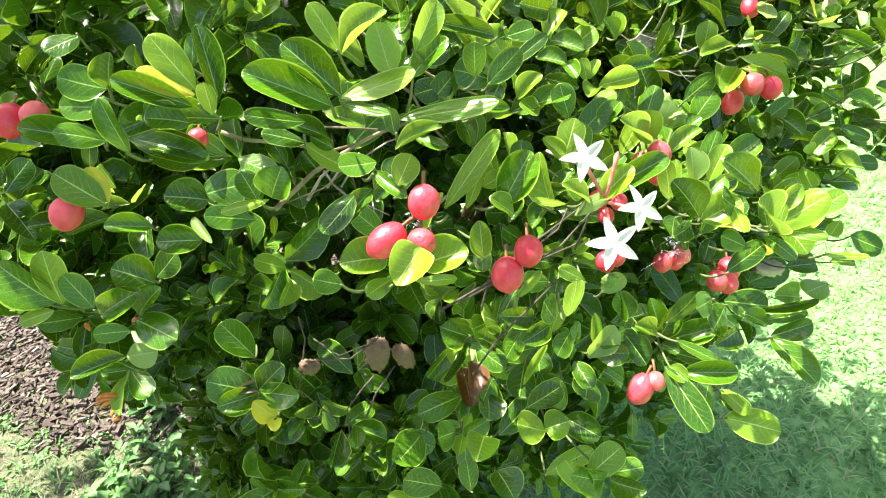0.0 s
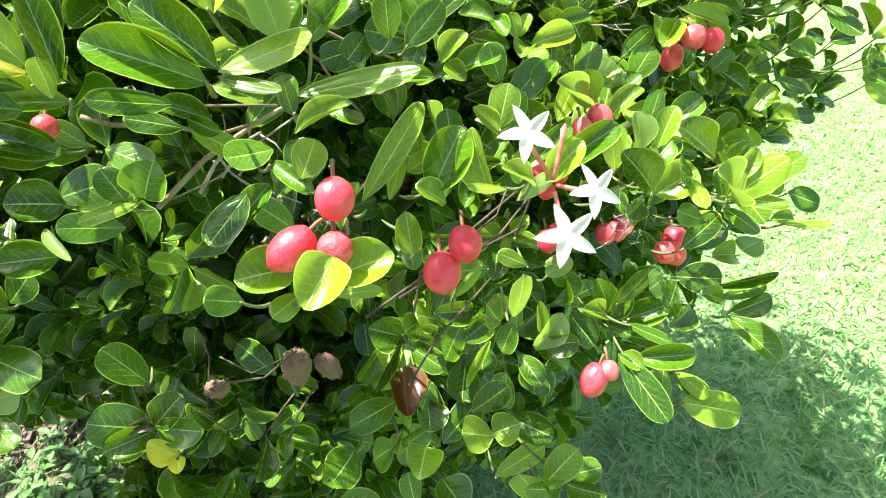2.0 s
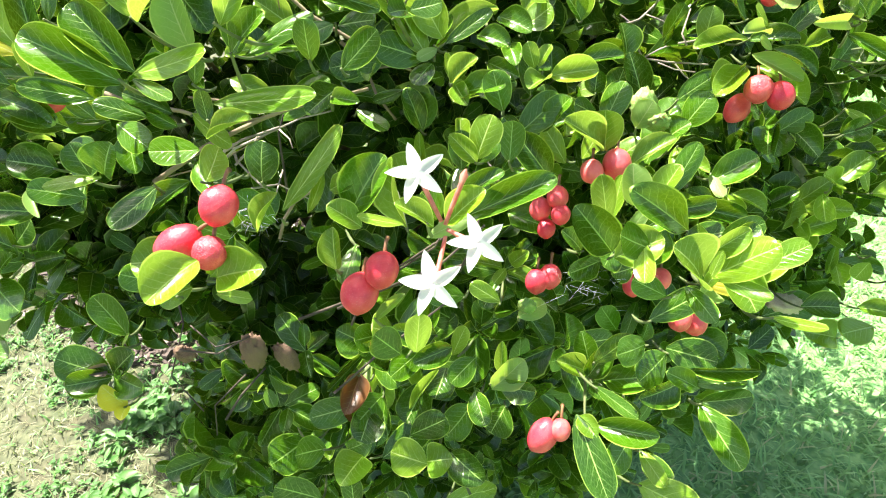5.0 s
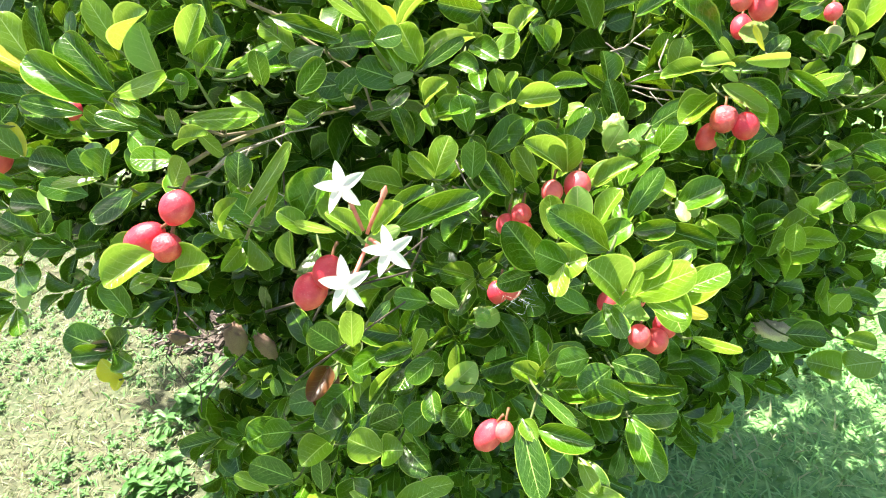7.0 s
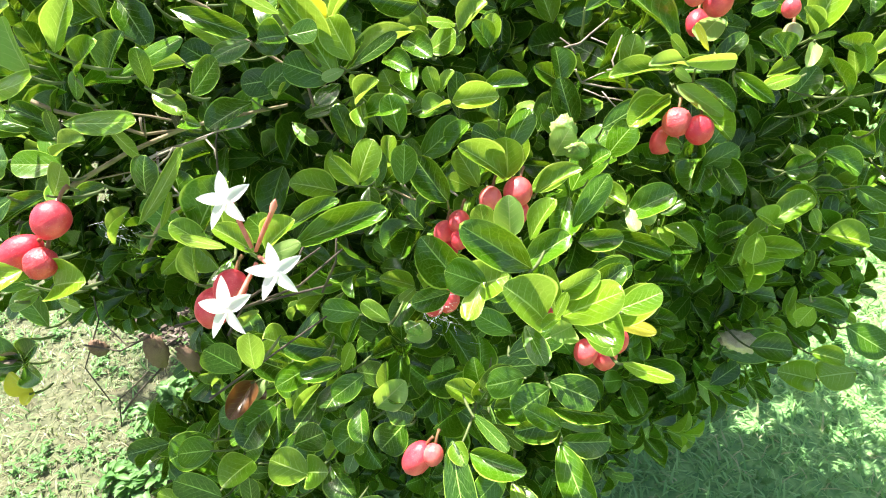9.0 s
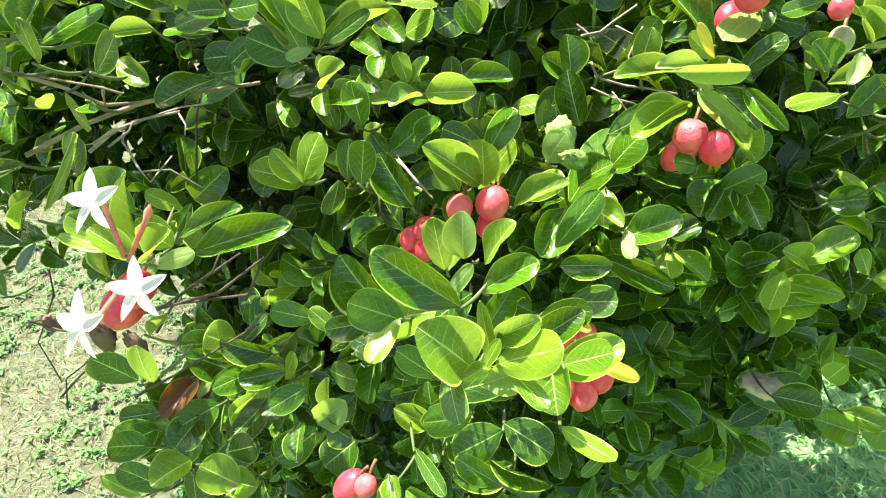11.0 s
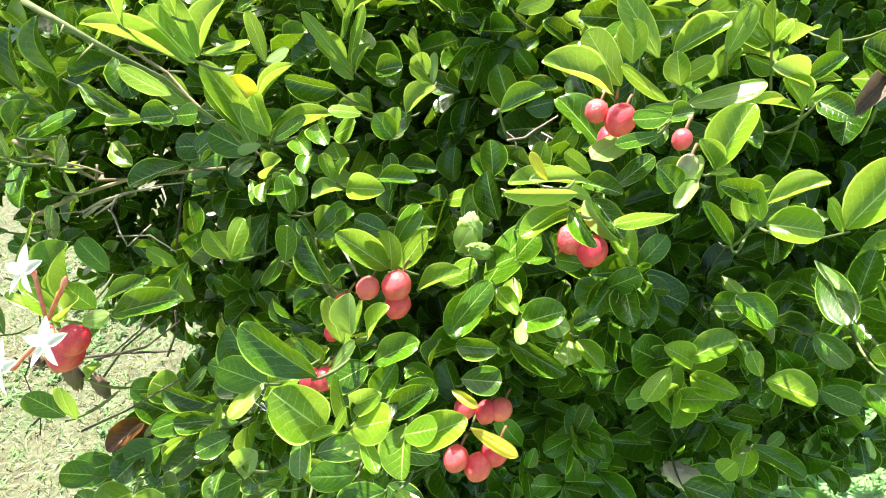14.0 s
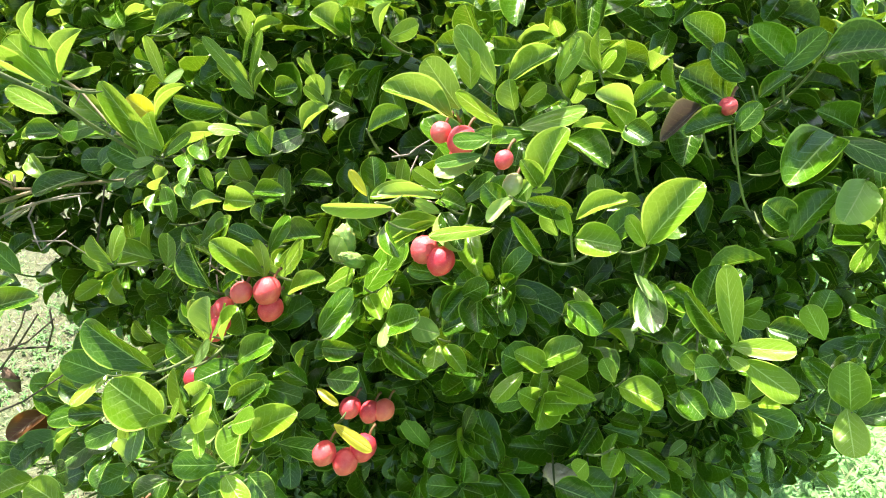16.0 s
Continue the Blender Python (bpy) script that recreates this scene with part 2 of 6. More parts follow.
def strew(name, shape, uv, quads, at, axis, normal, size, material, parent=None):
    """One mesh of many copies of a small shape, each with its own place, axis, normal and size (width, length, height)."""
    right, along, up = frames_of(axis, normal)
    k, m = len(shape), len(at)
    p = shape[None] * size[:, None, :]
    pts = at[:, None] + p[..., :1] * right[:, None] + p[..., 1:2] * along[:, None] + p[..., 2:] * up[:, None]
    f = (np.asarray(quads)[None] + (np.arange(m) * k)[:, None, None]).reshape(-1, 4)
    me = bpy.data.meshes.new(name)
    me.vertices.add(k * m)
    me.vertices.foreach_set("co", pts.astype(np.float32).ravel())
    me.loops.add(f.size)
    me.loops.foreach_set("vertex_index", f.astype(np.int32).ravel())
    me.polygons.add(len(f))
    me.polygons.foreach_set("loop_start", np.arange(len(f), dtype=np.int32) * 4)
    me.polygons.foreach_set("use_smooth", np.ones(len(f), dtype=bool))
    layer = me.uv_layers.new(name="blade")
    layer.data.foreach_set("uv", np.tile(uv, (m, 1))[f.ravel()].astype(np.float32).ravel())
    me.materials.append(material)
    me.update(calc_edges=True)
    me.validate()
    ob = new(name, me)
    ob.parent = parent
    return ob


def sheet(rows, cols, outline):
    """A blade over a grid: outline(u across -1..1, v along 0..1) gives x, y, z for width, length and height 1."""
    verts, uv = [], []
    for j in range(rows + 1):
        for i in range(cols + 1):
            u, v = 2 * i / cols - 1, j / rows
            verts.append(outline(u, v))
            uv.append(((u + 1) / 2, v))
    quads = [(j * (cols + 1) + i, j * (cols + 1) + i + 1, (j + 1) * (cols + 1) + i + 1, (j + 1) * (cols + 1) + i)
             for j in range(rows) for i in range(cols)]
    return np.array(verts), np.array(uv), quads


def grass_blade(u, v):
    return (u * 0.5 * (1 - v) ** 0.6, v - 0.25 * v * v, 0.55 * v * v + 0.1 * abs(u))


def lawn(name, label, count, box, material, tall, seed, keep=None, slim=1.0):
    g = np.random.default_rng(seed)
    x = g.uniform(box[0], box[1], count)
    y = g.uniform(box[2], box[3], count)
    if keep is not None:
        m = np.array([keep(a, b) for a, b in zip(x, y)])
        x, y = x[m], y[m]
    k = len(x)
    at = np.stack([x, y, np.array([lump(a, b) for a, b in zip(x, y)]) - 0.002], 1)
    ang = g.uniform(0, 6.283, k)
    rise = g.uniform(0.15, 1.3, k)
    axis = np.stack([np.cos(ang) * np.cos(rise), np.sin(ang) * np.cos(rise), np.sin(rise)], 1)
    normal = np.stack([-np.cos(ang) * np.sin(rise), -np.sin(ang) * np.sin(rise), np.cos(rise)], 1) + g.normal(0, 0.25, (k, 3))
    size = np.stack([slim * g.uniform(0.0045, 0.0085, k), tall * g.uniform(0.6, 1.6, k), -tall * g.uniform(0.4, 1.0, k)], 1)
    shape, uv, quads = sheet(3, 1, grass_blade)
    return tagged(strew(name, shape, uv, quads, at, axis, normal, size, material), label, "grass", kind="stuff")


def bed(x, y):
    """How far a place is inside the mulch bed under the shrub (positive inside)."""
    return 1.0 - math.hypot((x + 0.9) / 1.1, (y - 2.2) / 0.68) + 0.18 * noise.noise(Vector((x * 2.5, y * 2.5, 1.0)))


def thin_out(x, y):
    """The built blades grow sparser away from the shrub."""
    return noise.random() < math.exp(-max(0.0, math.hypot(x, y - 1.7) - 1.9) ** 2 / 1.6)


def green_share(x, y):
    """How much of the lawn is green here; the dry part lies on the side of the mulch bed."""
    return min(1.0, max(0.0, (x + 0.15 + 0.6 * noise.noise(Vector((x * 0.9, y * 0.9, 4.0)))) / 0.9 + 0.5))


lawn("lawn_grass", "lush green lawn grass, short and creeping", 210000, (-1.0, 4.6, -1.0, 5.0), GRASS, 0.058, 1, lambda x, y: thin_out(x, y) and noise.random() < green_share(x, y) and bed(x, y) < 0.1)
lawn("lawn_grass", "patchy half-dry lawn grass with straw", 210000, (-4.6, 1.0, -1.5, 5.2), GRASS_DRY, 0.040, 2, lambda x, y: thin_out(x, y) and noise.random() > green_share(x, y) and bed(x, y) < noise.random() * 0.3, 0.5)
lawn("lawn_grass", "thin green grass in a dry lawn", 44000, (-4.6, 0.2, -1.5, 5.2), GRASS, 0.045, 3, lambda x, y: thin_out(x, y) and bed(x, y) < noise.random() * 0.2)


def mulch_material():
    n = Nodes("mulch_chip")
    rnd = n.chance()
    grain = n.noise(70.0, 4.0)
    colour = n.mix(rnd, (0.040, 0.027, 0.020), (0.125, 0.095, 0.075))
    colour = n.mix(n.math("GREATER_THAN", n.math("FRACT", n.math("MULTIPLY", rnd, 9.1)), 0.9), colour, (0.24, 0.20, 0.155))
    colour = n.mix(n.math("MULTIPLY", n.step(grain, 0.4, 0.7), 0.4), colour, (0.04, 0.026, 0.02))
    return n.shader(colour, 0.85, n.bump(grain, 0.5, 0.003))


def mulch(count, seed):
    """Bark chips that lie across one another under the shrub."""
    g = np.random.default_rng(seed)
    x, y = g.uniform(-2.1, 0.4, count), g.uniform(1.35, 2.9, count)
    m = np.array([bed(a, b) > 0.12 * noise.random() - 0.05 for a, b in zip(x, y)])
    x, y = x[m], y[m]
    k = len(x)
    at = np.stack([x, y, g.uniform(0.003, 0.022, k)], 1)
    ang = g.uniform(0, 6.283, k)
    axis = np.stack([np.cos(ang), np.sin(ang), g.normal(0, 0.18, k)], 1)
    normal = np.stack([g.normal(0, 0.3, k), g.normal(0, 0.3, k), np.ones(k)], 1)
    size = np.stack([g.uniform(0.006, 0.018, k), g.uniform(0.018, 0.055, k), g.uniform(0.003, 0.007, k)], 1)
    shape = np.array([(-0.5, 0, 0), (0.5, 0.06, 0), (0.35, 1, 0), (-0.3, 0.92, 0), (-0.4, 0.05, 1), (0.42, 0.1, 1), (0.28, 0.93, 1), (-0.26, 0.86, 1)], dtype=float)
    quads = [(3, 2, 1, 0), (4, 5, 6, 7), (0, 1, 5, 4), (1, 2, 6, 5), (2, 3, 7, 6), (3, 0, 4, 7)]
    uv = np.tile(np.array([(0, 0), (1, 0), (1, 1), (0, 1)], dtype=float), (2, 1))
    ob = strew("mulch", shape, uv, quads, at, axis, normal, size, mulch_material())
    ob.data.polygons.foreach_set("use_smooth", np.zeros(len(ob.data.polygons), dtype=bool))
    tagged(ob, "brown and grey bark mulch chips under the shrub", "mulch", kind="stuff")


mulch(16000, 4)


def oval(u, v):
    w = math.sin(math.pi * v ** 0.85) ** 0.8
    return (0.5 * u * w, v, 0.25 * abs(u) * w - 0.35 * v * v)


def weeds(name, label, count, box, size, seed, keep):
    """Low broad-leaved weeds in the grass."""
    g = random.Random(seed)
    rows = []
    for _ in range(count):
        x, y = g.uniform(box[0], box[1]), g.uniform(box[2], box[3])
        if not keep(x, y):
            continue
        z, tall = lump(x, y), size * g.uniform(0.4, 1.6)
        for _ in range(g.randint(5, 11)):
            a = g.uniform(0, 6.28)
            h = g.random()
            rise = g.uniform(-0.1, 0.7)
            s = size * g.uniform(0.5, 1.2)
            rows.append((x + math.cos(a) * 0.25 * tall * (1 - h), y + math.sin(a) * 0.25 * tall * (1 - h), z + h * tall, math.cos(a), math.sin(a), rise,
                         -0.4 * rise * math.cos(a) + g.gauss(0, 0.2), -0.4 * rise * math.sin(a) + g.gauss(0, 0.2), 1.0, s * g.uniform(0.35, 0.6), s, s * 0.6))
    v = np.array(rows)
    shape, uv, quads = sheet(4, 2, oval)
    tagged(strew(name, shape, uv, quads, v[:, :3], v[:, 3:6], v[:, 6:9], v[:, 9:], WEED), label, "weeds", kind="stuff")


weeds("weeds", "soft green broad-leaved weeds in the lawn", 1100, (-2.6, -0.3, 0.7, 1.75), 0.021, 31, lambda x, y: bed(x, y) < 0.05 and noise.noise(Vector((x * 2.2, y * 2.2, 5))) > -0.12)
weeds("weeds", "dense low weeds at the edge of the mulch", 560, (-1.1, 0.1, 0.95, 1.85), 0.046, 32, lambda x, y: noise.noise(Vector((x * 3, y * 3, 8))) > -0.3)
weeds("weeds", "small weeds in the shaded grass", 70, (0.2, 1.1, 0.9, 1.9), 0.036, 33, lambda x, y: noise.noise(Vector((x * 3, y * 3, 2))) > -0.1)

# ---------------------------------------------------------------- the shrub
shrub = tagged(new("shrub"), "dense evergreen shrub with glossy leaves, red berries and white star flowers", "shrub")
shrub.location = (-0.1, 1.5, 0.0)


def leaf_outline(cup, bend, fold, wave, peak, blunt, roll=0.04):
    """Obovate leathery leaf: rounded wedge-shaped base, broad rounded end, margin rolled up a little."""
    def at(u, v):
        v = 1 - (1 - v) ** 1.9
        if v < peak:
            w = max((1 - (1 - v / peak) ** 1.9) ** 0.72, 0.07)
        else:
            w = max(1 - ((v - peak) / (1 - peak)) ** blunt, 0.0) ** 0.5
        x = 0.5 * u * w
        z = fold * abs(x) + cup * x * x * 2 - bend * v * v + wave * math.sin(8 * v + 3 * u) * abs(u) + roll * u ** 8 * min(1.0, 2.0 * w)
        return (x, v * (1 - 0.18 * abs(bend)), z)
    return at


def leaf_shape(kind, rows=11, cols=10):
    g = random.Random(kind)
    return sheet(rows, cols, leaf_outline(g.uniform(-0.5, 0.7), g.uniform(-0.2, 0.36), g.uniform(0.02, 0.22), g.uniform(0.01, 0.05), g.uniform(0.54, 0.66), g.uniform(2.5, 3.3), g.uniform(0.015, 0.06)))


SHAPES = [leaf_shape(k) for k in range(8)] + [sheet(9, 6, leaf_outline(1.6, 0.45, 0.35, 0.06, 0.5, 1.9)), sheet(9, 6, leaf_outline(1.1, -0.3, 0.4, 0.08, 0.48, 1.7))]
LEAF_MESH = {}


def leaf_mesh(kind, material):
    key = (kind, material.name)
    if key not in LEAF_MESH:
        verts, uv, quads = SHAPES[kind]
        ob = link("leaf", verts, quads, material, uv)
        LEAF_MESH[key] = ob.data
        bpy.data.objects.remove(ob)
    return LEAF_MESH[key]


SHADES = {"m": LEAF, "f": FRESH, "p": PALE, "y": YELLOW, "b": BROWN, "r": RUST}


def tube(points, radii, sides=6):
    verts, faces = [], []
    pts = [Vector(p) for p in points]
    for i, p in enumerate(pts):
        d = (pts[min(i + 1, len(pts) - 1)] - pts[max(i - 1, 0)]).normalized()
        q = d.to_track_quat("Z", "Y")
        for k in range(sides):
            a = 2 * math.pi * k / sides
            verts.append(p + q @ Vector((math.cos(a), math.sin(a), 0)) * radii[i])
    for i in range(len(pts) - 1):
        for k in range(sides):
            a, b = i * sides + k, i * sides + (k + 1) % sides
            faces.append((a, b, b + sides, a + sides))
    faces.append(tuple(range(sides - 1, -1, -1)))
    faces.append(tuple(range((len(pts) - 1) * sides, len(pts) * sides)))
    return verts, faces


def stem_part(name, points, radii, material, parent, label="", sides=6):
    """A stalk through world points, as a part."""
    spot = Vector(points[0])
    verts, faces = tube([Vector(p) - spot for p in points], radii, sides)
    ob = link(name, verts, faces, material)
    home = Vector(parent["spot"]) if "spot" in parent else Vector(shrub.location)
    ob.parent = parent
    ob.location = spot - home
    ob["spot"] = spot
    if label:
        ob["label"] = label
    return ob


CENTRE = Vector((-0.15, 1.45, 0.98))


def curve_to(a, b, sag, steps=6):
    """A bowed way from a to b."""
    a, b = Vector(a), Vector(b)
    return [a.lerp(b, i / steps) + Vector((0, 0, sag)) * (4 * (i / steps) * (1 - i / steps)) for i in range(steps + 1)]


NODES = []
LEAVES = []


def spray(x, y, z):
    """The shoot that bears a spray of leaves: a slim stem that runs back into the crown from its node."""
    node = Vector((x, y, z))
    g = random.Random(round(x * 7919 + y * 104729 + z * 1299709))
    inward = Vector(((CENTRE.x - x) * 0.35 + g.gauss(0, 0.25), 0.85 + g.gauss(0, 0.12), -0.50 + g.gauss(0, 0.2))).normalized()
    reach = g.uniform(0.018, 0.04)
    lone = x > 0.42 or z < 1.12
    while lone and reach < (0.12 if z > 1.12 else 0.05) and in_crown(node + inward * reach) > 0.93:
        reach += 0.02
    NODES.append(node)
    pts = curve_to(node - inward * 0.004, node + inward * reach, -0.10 * reach, 7)
    return stem_part("shoot", pts, [0.0008, 0.0009, 0.0010, 0.0011, 0.0012, 0.0012, 0.0010, 0.0004], TWIG, shrub)


def leaf(parent, base, tip, width, turn=0.0, shade="m", kind=0):
    """One leaf from base to tip (world), its upper side outwards, of young leaves more upwards, turned about its length."""
    base, tip = Vector(base), Vector(tip)
    face = Vector((-0.05, -0.55, 0.83)) if shade in "fy" else Vector((0.1, -0.75, 0.65))
    along = tip - base
    size = along.length
    along.normalize()
    right = along.cross(face).normalized()
    up = right.cross(along)
    ob = new("leaf", leaf_mesh(kind, SHADES[shade]))
    end = SHAPES[kind][0][-1]
    thick = 0.5 * (size + width)
    droop = math.atan2(-end[2] * thick, end[1] * size)
    size *= size / math.hypot(end[1] * size, end[2] * thick)
    m = Matrix((right, along, up)).transposed().to_4x4() @ Matrix.Rotation(radians(turn), 4, "Y") @ Matrix.Rotation(droop, 4, "X")
    home = Vector(parent["spot"]) if "spot" in parent else Vector(shrub.location)
    ob.parent = parent
    ob.matrix_basis = Matrix.Translation(base - home) @ m @ Matrix.Diagonal((width, size, thick, 1))
    LEAVES.append((base.lerp(tip, 0.55), min(0.4 * width, 0.012)))
    return ob


# the mass of foliage behind the sprays that are built leaf by leaf
RADII = Vector((0.92, 0.92, 0.77))


def bulge(d):
    """How far the crown reaches in the direction d, as a share of RADII."""
    return 1.0 + 0.09 * noise.noise(d * 2.3) + 0.06 * noise.noise(d * 5.0)


def ramp(v, lo, hi):
    return min(1.0, max(0.0, (v - lo) / (hi - lo)))


def in_crown(p):
    """Below 1 inside the crown; it spreads further above than below, most at the back."""
    if p.x > CENTRE.x:
        wide = RADII.x * (1 + 0.25 * ramp(p.z, 0.95, 1.25))
    else:
        wide = RADII.x * (1 + (0.35 + 0.40 * ramp(p.y, 1.40, 1.65)) * ramp(p.z, 0.85, 1.10))
    d = Vector(((p.x - CENTRE.x) / wide, (p.y - CENTRE.y) / RADII.y, (p.z - CENTRE.z) / RADII.z))
    low = 0.45 + 0.72 * min(1.0, max(0.0, (-0.52 * p.y - p.x) / 0.15))
    if p.z < low + 0.08 * noise.noise(p * 4):
        return 9.0
    roof = 1.19 - 0.91 * (p.y - 0.45) + 0.05 * noise.noise(p * 6)
    if p.z < roof and p.x < -0.79 * (p.y - 0.45) - 0.72 * (roof - p.z):
        return 9.0
    power = 2.0 + 0.6 * ramp(p.x, 0.04, -0.10)
    return (abs(d.x) ** power + abs(d.y) ** power + abs(d.z) ** power) ** (1 / power) / bulge(d.normalized())


def sprig_leaves(g, p, stem, length, store, tips=None):
    """Opposite pairs of leaves up a short stem, each pair turned a quarter from the last."""
    side = stem.orthogonal().normalized()
    side.rotate(Matrix.Rotation(g.uniform(0, 6.28), 3, stem))
    pairs = g.choice((3, 3, 4, 4, 5))
    young = tips if tips is not None and g.random() < 0.24 else store
    for k in range(pairs):
        t = k / (pairs - 1)
        for sgn in (-1, 1):
            if g.random() < 0.1:
                continue
            out = side * sgn
            out.rotate(Matrix.Rotation(1.57 * (k % 2) + g.gauss(0, 0.25), 3, stem))
            open_ = radians(g.uniform(50, 85) - 25 * t)
            a = stem * math.cos(open_) + out * math.sin(open_)
            a.z -= g.uniform(0, 0.25) * (1 - t)
            nn = stem * math.sin(open_) - out * math.cos(open_)
            s = length * (1.0 - 0.4 * t) * g.uniform(0.8, 1.15)
            (young if k >= pairs - 2 else store).append((*(p + stem * (0.045 * t) + out * 0.003), *a, *(nn + Vector((g.gauss(0, 0.2), g.gauss(0, 0.2), g.gauss(0, 0.2)))),
                          s * g.uniform(0.44, 0.62), s, s * 0.8))


FRUIT = []
# dark hollows in the foliage: middle and half-widths
HOLLOWS = (
    ((-0.07, 0.573, 1.255), (0.125, 0.15, 0.062)),
    ((0.43, 0.709, 1.222), (0.06, 0.11, 0.055)),
    ((0.513, 0.917, 1.396), (0.07, 0.12, 0.06)),
    ((0.541, 0.841, 1.296), (0.05, 0.11, 0.05)),
    ((-0.193, 0.582, 1.253), (0.08, 0.12, 0.05)),
    ((-0.227, 0.521, 1.168), (0.05, 0.10, 0.04)),
)
OPEN_SIDE = (Vector((0.02, 0.0, 1.5)), Vector((0.30, 0.1, 1.51)), Vector((0.50, 0.2, 1.52)))


def hang_free(v):
    """Drops the leaves that would stand before the fruit and flowers, which hang free on the open side."""
    keep = np.ones(len(v), dtype=bool)
    axis = v[:, 3:6] / np.linalg.norm(v[:, 3:6], axis=1, keepdims=True)
    spine = np.stack([v[:, :3] + axis * v[:, 10:11] * share for share in (0.0, 0.35, 0.7, 1.0)], 1)
    reach = np.array((0.006, 0.014, 0.014, 0.006))
    for middle, half in HOLLOWS:
        keep &= (((v[:, :3] + axis * v[:, 10:11] * 0.5 - np.array(middle)) / np.array(half)) ** 2).sum(1) > 1
    for q, r in FRUIT + LEAVES:
        near = np.flatnonzero(np.linalg.norm(v[:, :3] - np.array(q), axis=1) < 0.36)
        for side in OPEN_SIDE:
            w = np.array((side - q).normalized())
            d = spine[near] - np.array(q)
            t = d @ w
            off = np.linalg.norm(d - t[..., None] * w, axis=2)
            keep[near] &= ~((t > -0.004) & (t < 0.3) & (off < r + reach)).any(axis=1)
    return v[keep]


def mass(name, label, store, material, rows=6, cols=4):
    """Joined leaves, in five shapes."""
    v = hang_free(np.array(store))
    pick = np.arange(len(v)) % 5
    for k in range(5):
        m = pick == k
        shape, uv, quads = leaf_shape(20 + k, rows, cols)
        ob = strew(name, shape, uv, quads, v[m, :3] - np.array(shrub.location), v[m, 3:6], v[m, 6:9], v[m, 9:], material, shrub)
        tagged(ob, label, kind="stuff")


def crown(count, seed, inner, outer, label):
    """Sprigs in loose clumps, with gaps between them that let one see into the dark inside."""
    g = random.Random(seed)
    store, tips = [], []
    made = 0
    while made < count:
        p = CENTRE + Vector((g.uniform(-1.7, 1.2), g.uniform(-1.2, 1.1), g.uniform(-0.8, 1.0)))
        r = in_crown(p)
        front = -0.4 < p.x < 0.7 and p.y < 1.0 and p.z > 0.9
        gap = p.x < -0.5 and g.random() < 0.2 or r > 0.78 and noise.noise(p * 7.0) + 0.5 * noise.noise(p * 15.0) < -0.02
        if not inner < r < (min(outer, 0.95) if front else outer) or gap or (p.y > 1.6 and g.random() < 0.75) or (p.x > 0.3 and p.y > 1.25 and g.random() < 0.45):
            continue
        if -0.40 < p.x < 0.05 and 0.95 < p.z < 1.32 and p.y < 0.85 and g.random() < 0.8:
            continue
        if 0.36 < p.x < 0.72 and p.y < 0.95 and p.z > 1.22 and r > 0.70 and g.random() < 0.72:
            continue
        made += 1
        outward = Vector(((p.x - CENTRE.x) / RADII.x ** 2, (p.y - CENTRE.y) / RADII.y ** 2, (p.z - CENTRE.z) / RADII.z ** 2)).normalized()
        stem = (outward * 0.8 + Vector((g.gauss(0, 0.45), g.gauss(0, 0.45), 0.55 + g.gauss(0, 0.35)))).normalized()
        sprig_leaves(g, p, stem, g.uniform(0.044, 0.068), store, tips if r > 0.86 else None)
    mass("foliage", label, store, LEAF)
    if tips:
        mass("foliage", "fresh light green leaves", tips, FRESH)


def branches():
    g = random.Random(5)
    foot = Vector((-0.2, 1.6, 0.0))
    for k in range(16):
        a = g.uniform(0, 6.28)
        d = Vector((math.cos(a), math.sin(a), g.uniform(0.1, 0.9))).normalized()
        end = CENTRE + Vector((d.x * RADII.x, d.y * RADII.y, d.z * RADII.z)) * 0.62
        start = foot + Vector((math.cos(a) * 0.09, math.sin(a) * 0.09, 0))
        pts = curve_to(start, end, 0.18, 8)
        pts = [p + Vector((g.gauss(0, 0.012), g.gauss(0, 0.012), 0)) for p in pts]
        stem_part("branch", pts, [0.017 - 0.0015 * i for i in range(9)], BARK, shrub, sides=8)


branches()

# ---------------------------------------------------------------- berries, flowers, leaves of the near side
def berry_shape(wrinkle, seed, long_):
    bm = bmesh.new()
    bmesh.ops.create_uvsphere(bm, u_segments=24, v_segments=16, radius=1.0)
    for v in bm.verts:
        p = v.co.copy()
        n = noise.noise(p * 1.3 + Vector((seed, 0, 0))) * 0.05
        if wrinkle:
            n += wrinkle * (abs(noise.noise(p * 5.0 + Vector((0, seed, 0)))) - 0.2) + wrinkle * 0.5 * noise.noise(p * 11)
        top = max(0.0, p.z - 0.93) * 0.9
        v.co = p * (1 + n)
        v.co.z = v.co.z * long_ - top
        if p.z < -0.97:
            v.co.z -= 0.05
    for f in bm.faces:
        f.smooth = True
    return bm


BERRY_MESH = {}


def berry_mesh(kind):
    if kind not in BERRY_MESH:
        wr, mat, long_ = {"red": (0, BERRY, 1.12), "old": (0.10, BERRY_OLD, 1.0), "pink": (0, BERRY_PINK, 1.12), "long": (0.02, BERRY, 1.35), "green": (0, BERRY_GREEN, 1.25), "gall": (0.42, GALL, 1.1)}[kind]
        me = bpy.data.meshes.new("berry")
        bm = berry_shape(wr, len(BERRY_MESH) * 3.7, long_)
        bm.to_mesh(me)
        bm.free()
        me.materials.append(mat)
        BERRY_MESH[kind] = me
    return BERRY_MESH[kind]


LABELS = {"red": "smooth ripe red berry", "old": "wrinkled overripe red berry", "pink": "pinkish red berry in sunlight", "long": "elongated ripe red berry", "green": "pale green unripe berry"}


